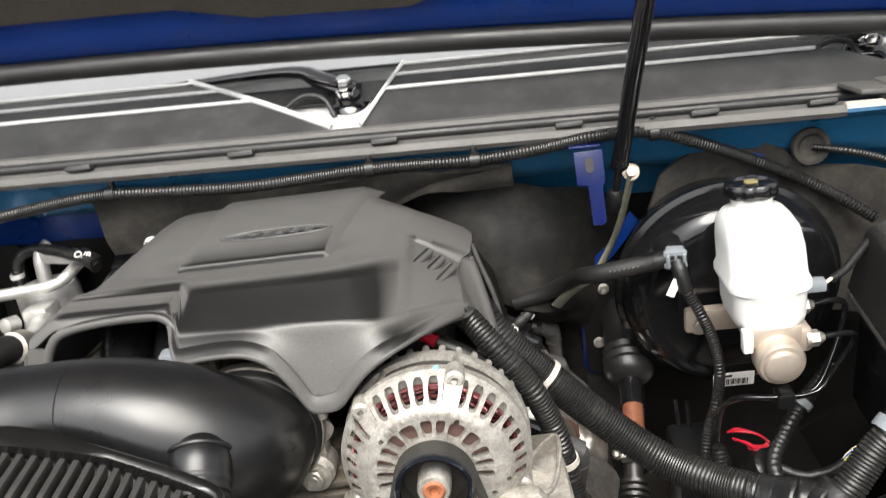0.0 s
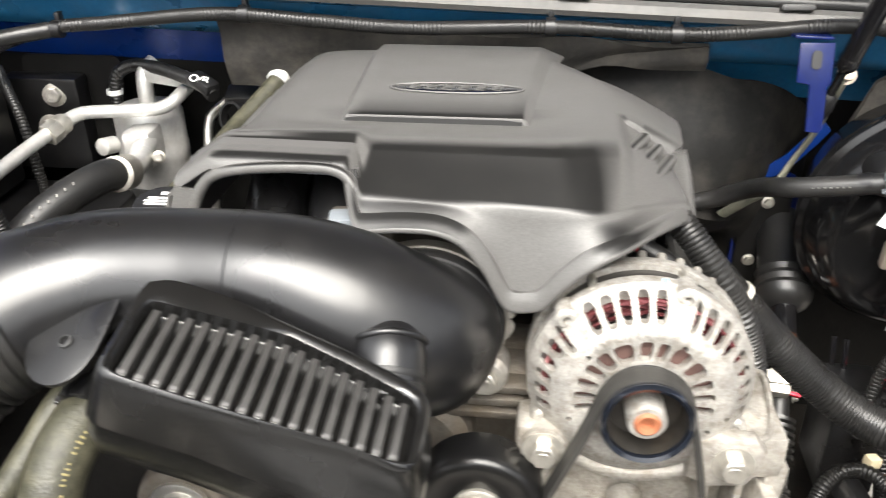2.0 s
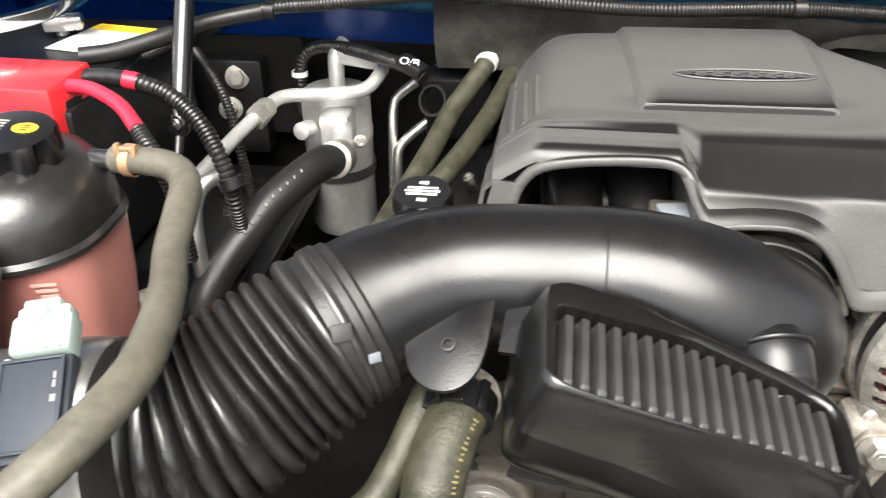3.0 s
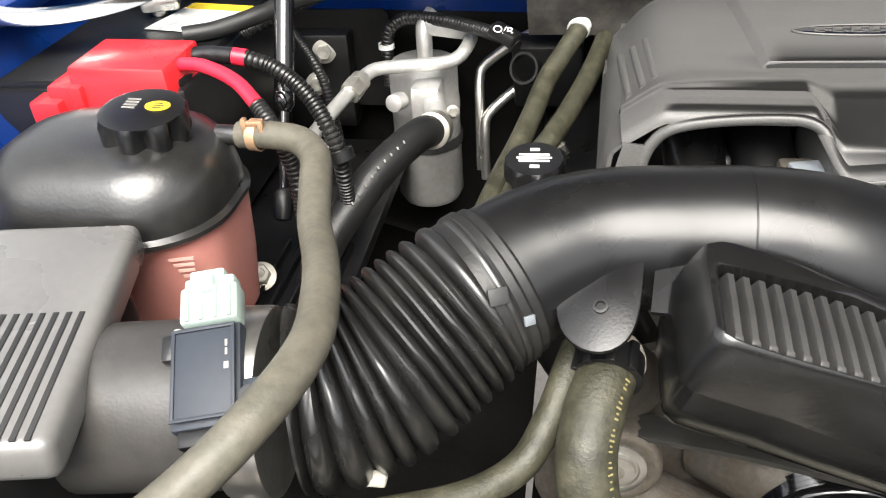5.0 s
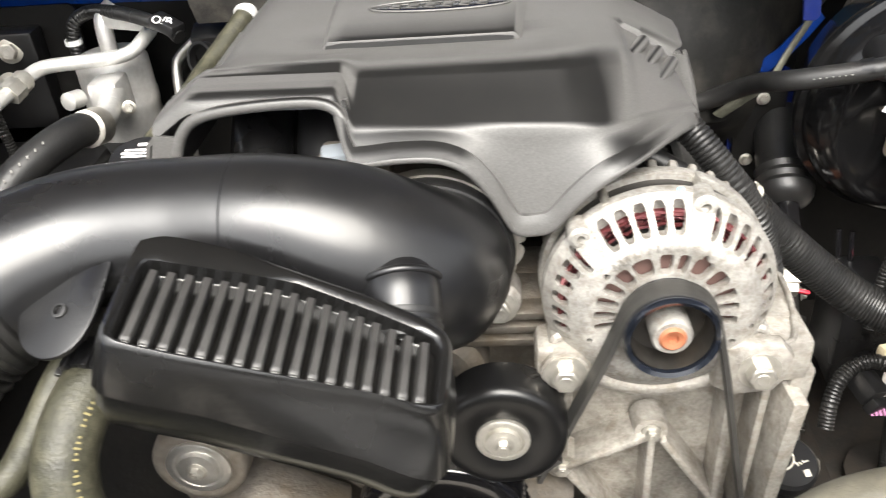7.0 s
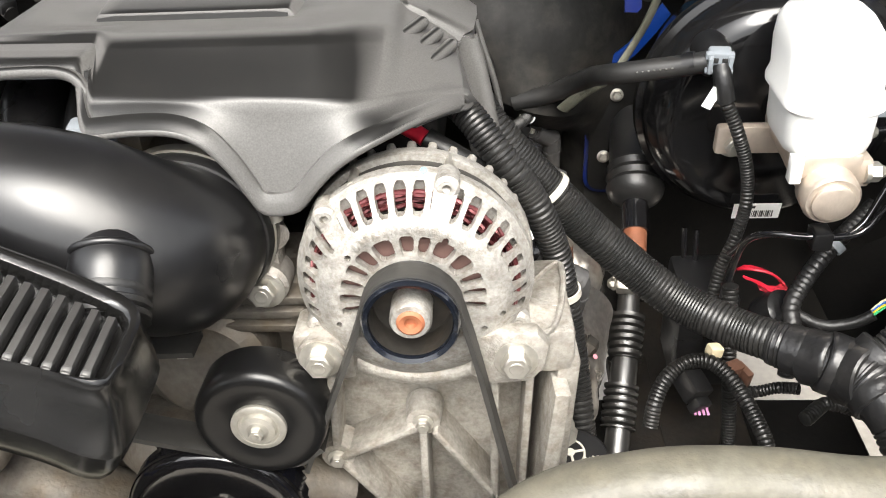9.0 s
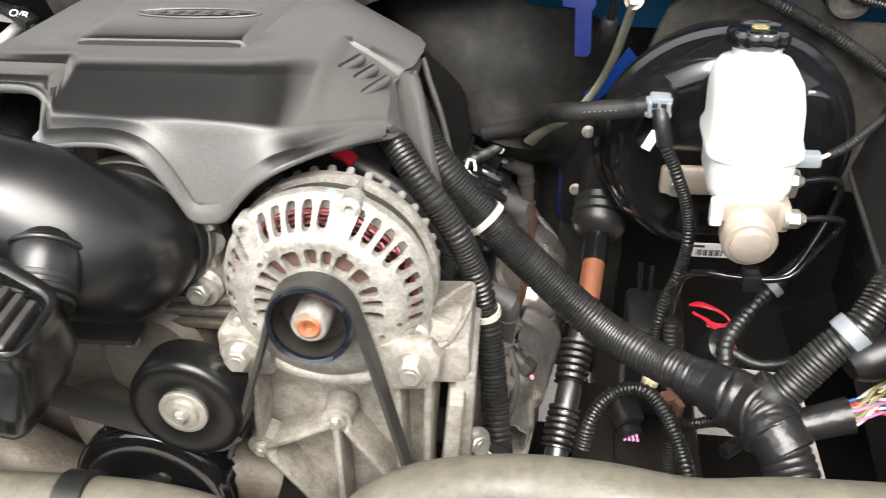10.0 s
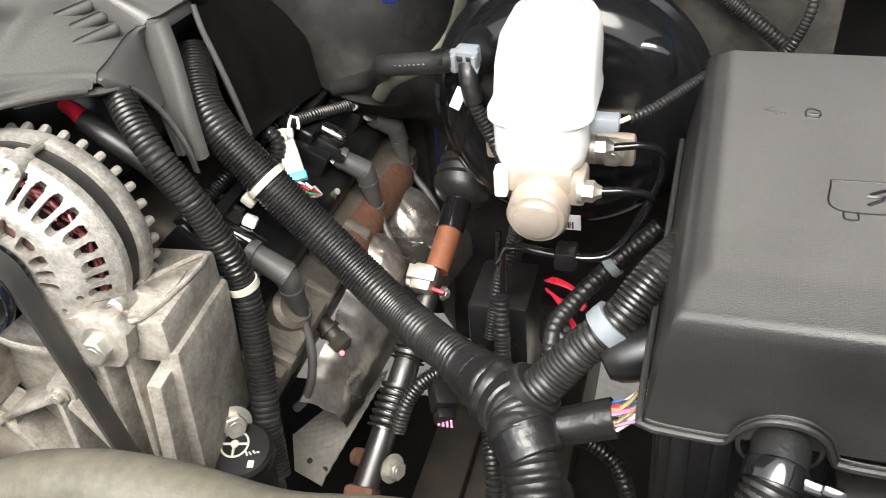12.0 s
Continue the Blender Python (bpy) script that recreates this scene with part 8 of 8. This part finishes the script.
tm = basis((-0.730, 0.642, 1.0945), (0.05, -0.1, 1), (0, 1, 0))
part("yellow_symbol", prism([(0.0095 * math.cos(2 * math.pi * k / 24), 0.007 * math.sin(2 * math.pi * k / 24)) for k in range(24)], 0.0006, tm @ pose(0.012, 0.002, 0.0266)), M_YELLOW, tc)
part("symbol_lines", join(*[box((0.010 - 0.003 * abs(k), 0.0012, 0.0004), tm @ pose(0.012, 0.002 + 0.0030 * k, 0.0271)) for k in (-1, 0, 1)]), M_INK_SHADE, tc)
part("mark", join(*[box((0.010, 0.002, 0.0006), tm @ pose(-0.009, 0.010 - 0.004 * k, 0.0268)) for k in range(4)]), M_PRINT, tc)
for k in range(4):
    part("mark", box((0.018 - 0.003 * k, 0.0006, 0.0025), pose(-0.697 + 0.001 * k, 0.5848 + 0.0004 * k, 1.026 - 0.005 * k, 0, 0, 14)), M_PINKPRINT, ct)
part("spout", tube([(-0.69, 0.672, 1.084), (-0.668, 0.671, 1.084)], 0.008, 14), M_TANK, ct)
bolt(ct, (-0.704, 0.725, 0.914), (0.2, -0.6, 0.8), BOLT)
bt = thing("battery_tray", (-0.80, 0.82, 0.885), "black plastic battery tray", "battery tray")
part("floor_plate", box((0.36, 0.46, 0.016), pose(-0.80, 0.82, 0.893), 0.004), M_PLASTIC, bt)
for k in range(5):
    part("rib", box((0.004, 0.20, 0.010), pose(-0.70 + 0.016 * k, 0.70, 0.905), 0.0015), M_PLASTIC, bt)
part("front_lip", box((0.36, 0.008, 0.03), pose(-0.80, 0.594, 0.905), 0.002), M_PLASTIC, bt)

ba = thing("battery", (-0.86, 0.90, 0.90), "black battery with red terminal cover and label", "battery")
part("case", box((0.19, 0.26, 0.17), pose(-0.855, 0.90, 0.995), 0.006), M_PLASTIC, ba)
part("top", box((0.18, 0.25, 0.012), pose(-0.855, 0.90, 1.081), 0.004), M_PLASTIC, ba)
part("label", box((0.075, 0.085, 0.0008), pose(-0.815, 0.945, 1.0885, 0, 0, -12)), M_LABEL, ba, "white label")
part("label_strip", box((0.075, 0.018, 0.0008), pose(-0.805, 0.978, 1.0895, 0, 0, -12)), M_YELLOW, ba, "yellow warning strip")
part("terminal", join(lathe([(0.008, 0), (0.008, 0.018), (0, 0.018)], (-0.865, 0.96, 1.088), (0, 0, 1), 16), box((0.04, 0.018, 0.016), pose(-0.86, 0.955, 1.102, 0, 0, 20), 0.004)), M_TUBE, ba, "lead clamp")
part("terminal_cover", box((0.100, 0.076, 0.048), pose(-0.814, 0.796, 1.081, 3, 0, -4), 0.003, 2, (0.94, 0.88)), M_RED, ba, "bright red plastic terminal cover")
part("fuse_cover", box((0.034, 0.060, 0.032), pose(-0.866, 0.788, 1.073, 3, 0, -4), 0.003, 2), M_RED, ba, "stepped red side of the cover")
part("fuse_lug", box((0.030, 0.050, 0.026), pose(-0.884, 0.774, 1.064, 3, 0, -4), 0.003), M_RED, ba, "low red end of the cover")
rb = thing("battery_cable", (-0.66, 0.75, 1.0), "red and black battery cables in split conduit", "cable")
part("red_cable", tube([(-0.772, 0.790, 1.096), (-0.740, 0.775, 1.100), (-0.700, 0.745, 1.098), (-0.672, 0.715, 1.090)], 0.0062, 14), M_REDWIRE, rb, "bright red cable")
part("tail", tube([(-0.672, 0.715, 1.090), (-0.655, 0.70, 1.075), (-0.645, 0.70, 1.04), (-0.642, 0.70, 0.98)], 0.0072, 14, ridge=(0.0036, 0.0013)), M_LOOM, rb)
part("black_cable", tube([(-0.770, 0.815, 1.094), (-0.75, 0.815, 1.096), (-0.725, 0.810, 1.096)], 0.008, 14), M_TAPE, rb)
part("red_collar", tube([(-0.726, 0.810, 1.096), (-0.714, 0.810, 1.094)], 0.0082, 14), M_REDWIRE, rb)
part("conduit", tube([(-0.714, 0.810, 1.094), (-0.685, 0.805, 1.085), (-0.655, 0.792, 1.065), (-0.634, 0.777, 1.035), (-0.628, 0.776, 1.005), (-0.632, 0.792, 0.95), (-0.645, 0.81, 0.90)], 0.0077, 16, ridge=(0.0038, 0.0015)), M_LOOM, rb)
part("clip", ring_band((-0.625, 0.77, 1.018), (0.3, -0.2, -0.9), 0.0085, 0.010, 0.003), M_PLASTIC, rb)
loose("battery_earth_cable", [(-0.80, 0.87, 1.095), (-0.77, 0.885, 1.096), (-0.735, 0.91, 1.102), (-0.70, 0.945, 1.108), (-0.65, 0.972, 1.113)], 0.0088, M_RUBBER, "thick black cable from the battery to the firewall")
loose("thin_conduit", [(-0.74, 1.0, 1.06), (-0.71, 0.965, 1.045), (-0.69, 0.945, 1.02), (-0.68, 0.935, 0.98), (-0.672, 0.93, 0.92)], 0.0055, M_LOOM, "thin black conduit hanging beside the strut", (0.003, 0.001))
bb = thing("side_bracket", (-0.72, 1.08, 0.95), "black steel bracket with two studs", "bracket")
part("plate", prism(round_outline(0.13, 0.12, 0.01), 0.004, basis((-0.715, 1.105, 0.985), (0, -1, 0.1))), M_BLACKMAT, bb)
part("box", box((0.10, 0.03, 0.12), pose(-0.745, 1.088, 0.965), 0.004), M_PLASTIC, bb)
for p in ((-0.725, 1.072, 1.005), (-0.738, 1.070, 0.965)):
    bolt(bb, p, (0.2, -1, 0.2), BOLT)

ac = thing("accumulator", (-0.603, 1.06, 0.80), "silver aluminium air conditioning accumulator", "accumulator")
part("cylinder", lathe([(0.0, -0.18), (0.036, -0.18), (0.041, -0.17), (0.041, -0.062), (0.042, -0.060), (0.042, -0.048), (0.041, -0.046), (0.041, -0.008), (0.037, 0.0), (0, 0.0)], (-0.603, 1.062, 0.998), (0, 0, 1), 44), M_SATIN, ac)
part("band", ring_band((-0.603, 1.062, 0.900), (0, 0, 1), 0.0415, 0.012, 0.002), M_INK_SHADE, ac)
part("port_block", join(box((0.035, 0.04, 0.045), pose(-0.590, 1.012, 0.968), 0.006), lathe([(0.012, -0.02), (0.012, 0.012), (0.009, 0.016), (0, 0.016)], (-0.578, 0.985, 0.975), (0.2, -1, 0.1), 20), lathe([(0.010, 0), (0.010, 0.018), (0.006, 0.02), (0, 0.02)], (-0.618, 0.995, 0.975), (-0.3, -1, 0.2), 18)), M_SATIN, ac, "port block with fittings")
bolt(ac, (-0.556, 0.975, 0.970), (0.3, -1, 0.2), BOLT_SMALL)
part("top_pipe", tube([(-0.598, 1.055, 0.996), (-0.598, 1.056, 1.02), (-0.598, 1.062, 1.040), (-0.590, 1.075, 1.05)], 0.0095, 18), M_SATIN, ac)
part("cross_pipe", tube([(-0.69, 0.84, 0.985), (-0.672, 0.905, 1.0), (-0.660, 0.945, 1.008), (-0.652, 0.965, 1.013), (-0.640, 0.985, 1.016), (-0.605, 1.0, 1.014), (-0.567, 1.010, 1.014), (-0.552, 1.018, 1.018), (-0.545, 1.032, 1.024), (-0.542, 1.05, 1.028)], 0.0076, 16), M_SATIN, ac)
part("pipe_nut", join(lathe([(0.0125, -0.012), (0.0125, 0.004), (0.011, 0.006), (0, 0.006)], (-0.657, 0.950, 1.009), (0.3, 0.9, 0.25), 6), lathe([(0.0115, 0.004), (0.0115, 0.014), (0.009, 0.018), (0, 0.018)], (-0.657, 0.950, 1.009), (0.3, 0.9, 0.25), 20)), M_STEEL, ac)
part("flange_block", box((0.05, 0.02, 0.018), pose(-0.572, 1.062, 1.036, 0, 8, 0), 0.004), M_SATIN, ac)
sh = thing("suction_hose", (-0.62, 0.8, 0.95), "thick black rubber air conditioning hose", "hose")
part("hose", tube([(-0.566, 0.905, 0.981), (-0.576, 0.885, 0.985), (-0.593, 0.852, 0.981), (-0.612, 0.822, 0.969), (-0.630, 0.795, 0.950), (-0.648, 0.762, 0.928), (-0.659, 0.742, 0.900), (-0.664, 0.735, 0.85)], 0.0172, 28), M_RUBBER, sh)
for k in range(9):
    q = V((-0.588, 0.846, 0.9960)).lerp(V((-0.628, 0.782, 0.9630)), k / 8) + V((0.004, -0.002, 0.0012 * (4 - abs(k - 4))))
    part("mark", box((0.0016, 0.0036, 0.0006), basis(q, (0.15, -0.40, 0.9), (-0.45, 0.75, 0.4))), M_PRINT, sh)
part("crimp", lathe([(0.0165, -0.014), (0.0192, -0.013), (0.0192, 0.010), (0.013, 0.014)], (-0.566, 0.908, 0.980), (0.02, 1, -0.3), 26), M_STEEL, sh)
part("pipe_end", tube([(-0.566, 0.910, 0.979), (-0.570, 0.945, 0.972), (-0.578, 0.985, 0.974)], 0.0125, 18), M_SATIN, sh)
lw = thing("loop_hose", (-0.58, 1.05, 1.0), "black hose loop with white lettered tag", "hose")
part("hose", tube([(-0.648, 1.075, 0.96), (-0.648, 1.078, 1.005), (-0.642, 1.078, 1.030), (-0.622, 1.075, 1.043), (-0.59, 1.06, 1.048), (-0.55, 1.035, 1.049), (-0.50, 0.995, 1.048), (-0.485, 0.985, 1.04)], 0.0078, 14, ridge=(0.004, 0.0009)), M_LOOM, lw)
part("ring", ring_band((-0.6485, 1.077, 1.010), (0, 0, 1), 0.0082, 0.006), M_LABEL, lw)
tg = part("tag", box((0.034, 0.020, 0.014), pose(-0.498, 0.992, 1.052, 0, 18, -28), 0.004), M_PLASTIC, lw, "black tag")
def text_on(body, m, size, material, parent):
    cu = bpy.data.curves.new("text", 'FONT')
    cu.body, cu.size, cu.extrude, cu.align_x, cu.align_y = body, size, 0.0003, 'CENTER', 'CENTER'
    tmp = bpy.data.objects.new("text_tmp", cu)
    scene.collection.objects.link(tmp)
    dg = bpy.context.evaluated_depsgraph_get()
    me = bpy.data.meshes.new_from_object(tmp.evaluated_get(dg))
    bpy.data.objects.remove(tmp)
    me.materials.clear()
    me.materials.append(material)
    return piece("lettering", me, m, parent)
text_on("O/B", basis((-0.4995, 0.9855, 1.0585), (0.15, -0.55, 0.8), (0.1, 0.8, 0.55)), 0.013, M_LABEL, tg)
ph = thing("hose_bracket", (-0.48, 1.02, 0.97), "black plastic hose holder with a round eye", "hose holder")
part("eye", ring_band((-0.478, 1.015, 1.005), (-0.4, -0.8, 0.35), 0.015, 0.010, 0.003), M_PLASTIC, ph)
part("plate", box((0.08, 0.03, 0.09), pose(-0.455, 1.06, 0.985, 20), 0.005), M_PLASTIC, ph)
zt = thing("refrigerant_tubes", (-0.52, 1.05, 0.90), "pair of bent bright aluminium tubes", "metal tubes")
part("upper_tube", tube([(-0.455, 1.085, 1.030), (-0.49, 1.09, 1.012), (-0.528, 1.09, 0.985), (-0.538, 1.085, 0.970), (-0.538, 1.07, 0.93), (-0.536, 1.05, 0.86)], 0.006, 14), M_TUBE, zt)
part("lower_tube", tube([(-0.435, 1.11, 0.995), (-0.48, 1.085, 0.965), (-0.525, 1.065, 0.930), (-0.531, 1.055, 0.905), (-0.53, 1.045, 0.85)], 0.006, 14), M_TUBE, zt)
part("end_block", box((0.018, 0.014, 0.014), pose(-0.455, 1.085, 1.034, 0, 25, 0), 0.003), M_LABEL, zt)
wt = thing("white_tube", (-0.66, 0.78, 0.93), "dull white metal tube beside the hose", "metal tube")
part("tube", tube([(-0.648, 0.800, 1.01), (-0.660, 0.785, 1.005), (-0.665, 0.770, 0.985), (-0.660, 0.755, 0.94), (-0.65, 0.74, 0.89)], 0.0075, 14), M_TUBE, wt)
h1 = thing("heater_hose", (-0.46, 0.85, 0.97), "dusty olive rubber heater hose", "heater hose", group="heater hoses")
part("hose", tube([(-0.414, 1.036, 1.062), (-0.420, 1.015, 1.050), (-0.436, 0.985, 1.033), (-0.452, 0.950, 1.017), (-0.463, 0.895, 1.004), (-0.473, 0.845, 0.995), (-0.486, 0.79, 0.985), (-0.50, 0.71, 0.975)], 0.0106, 18), M_HOSE, h1)
part("sleeve", tube([(-0.4145, 1.033, 1.060), (-0.4215, 1.012, 1.049)], 0.0124, 18), M_LABEL, h1, "pale clamp sleeve")
h2 = thing("heater_hose", (-0.43, 0.85, 0.97), "dusty olive rubber heater hose", "heater hose", group="heater hoses")
part("hose", tube([(-0.378, 1.080, 1.058), (-0.384, 1.06, 1.050), (-0.396, 1.0, 1.034), (-0.411, 0.945, 1.019), (-0.428, 0.89, 1.008), (-0.445, 0.84, 1.0), (-0.466, 0.795, 0.989), (-0.482, 0.70, 0.978)], 0.0106, 18), M_HOSE, h2)
part("sleeve", tube([(-0.3785, 1.078, 1.057), (-0.386, 1.052, 1.048)], 0.0124, 18), M_TAN, h2, "tan clamp sleeve")
oc = thing("oil_filler_cap", (-0.452, 0.76, 1.0), "black oil filler cap with white print", "filler cap")
part("neck", lathe([(0.020, -0.06), (0.020, 0.0), (0, 0.0)], (-0.453, 0.762, 1.006), (0, -0.15, 1), 24), M_PLASTIC, oc)
oo = part("cap", lathe([(0, -0.004), (0.025, -0.004), (0.0265, -0.001), (0.0265, 0.011), (0.024, 0.014), (0, 0.0145)], (-0.453, 0.762, 1.009), (0, -0.15, 1), 72, flutes=(9, 0.0022)), M_PLASTIC, oc)
om = basis((-0.453, 0.762, 1.009), (0, -0.15, 1), (0, 1, 0))
part("print", join(*[box((0.030 - 0.004 * abs(k), 0.0025, 0.0005), om @ pose(0, 0.0045 * k, 0.0148)) for k in (-1, 0, 1)], box((0.008, 0.004, 0.0005), om @ pose(0, 0.012, 0.0148)), box((0.008, 0.004, 0.0005), om @ pose(0.001, -0.0125, 0.0148))), M_LABEL, oo)
part("filler_tube", tube([(-0.453, 0.765, 1.0), (-0.44, 0.80, 0.97), (-0.40, 0.84, 0.93)], 0.018, 16), M_PLASTIC, oc)
vc = thing("valve_cover", (-0.42, 0.9, 0.85), "black valve cover under the heater hoses", "valve cover")
part("cover", box((0.11, 0.46, 0.07), pose(-0.40, 0.90, 0.90, 0, -28, 0), 0.012, 3), M_PLASTIC, vc)
for y in (0.72, 0.86, 1.0):
    bolt(vc, (-0.438, y, 0.918), (-0.45, 0, 0.88), BOLT_SMALL)
# Chrome ring fitted to the view; it imitates sky reflected by the wing edge.
mi = thing("wing_edge_gloss", (-0.93, 0.98, 1.10), "bright ring standing in for sky gloss on the wing edge", "metal rim")
part("rim", lathe([(0.086, 0.002), (0.094, 0.006), (0.106, 0.005), (0.111, 0.0), (0.112, -0.005), (0.108, -0.007), (0.09, -0.004)], (-0.930, 0.930, 1.134), (0.0, -0.06, 1), 64, ends=False), M_CHROME, mi)
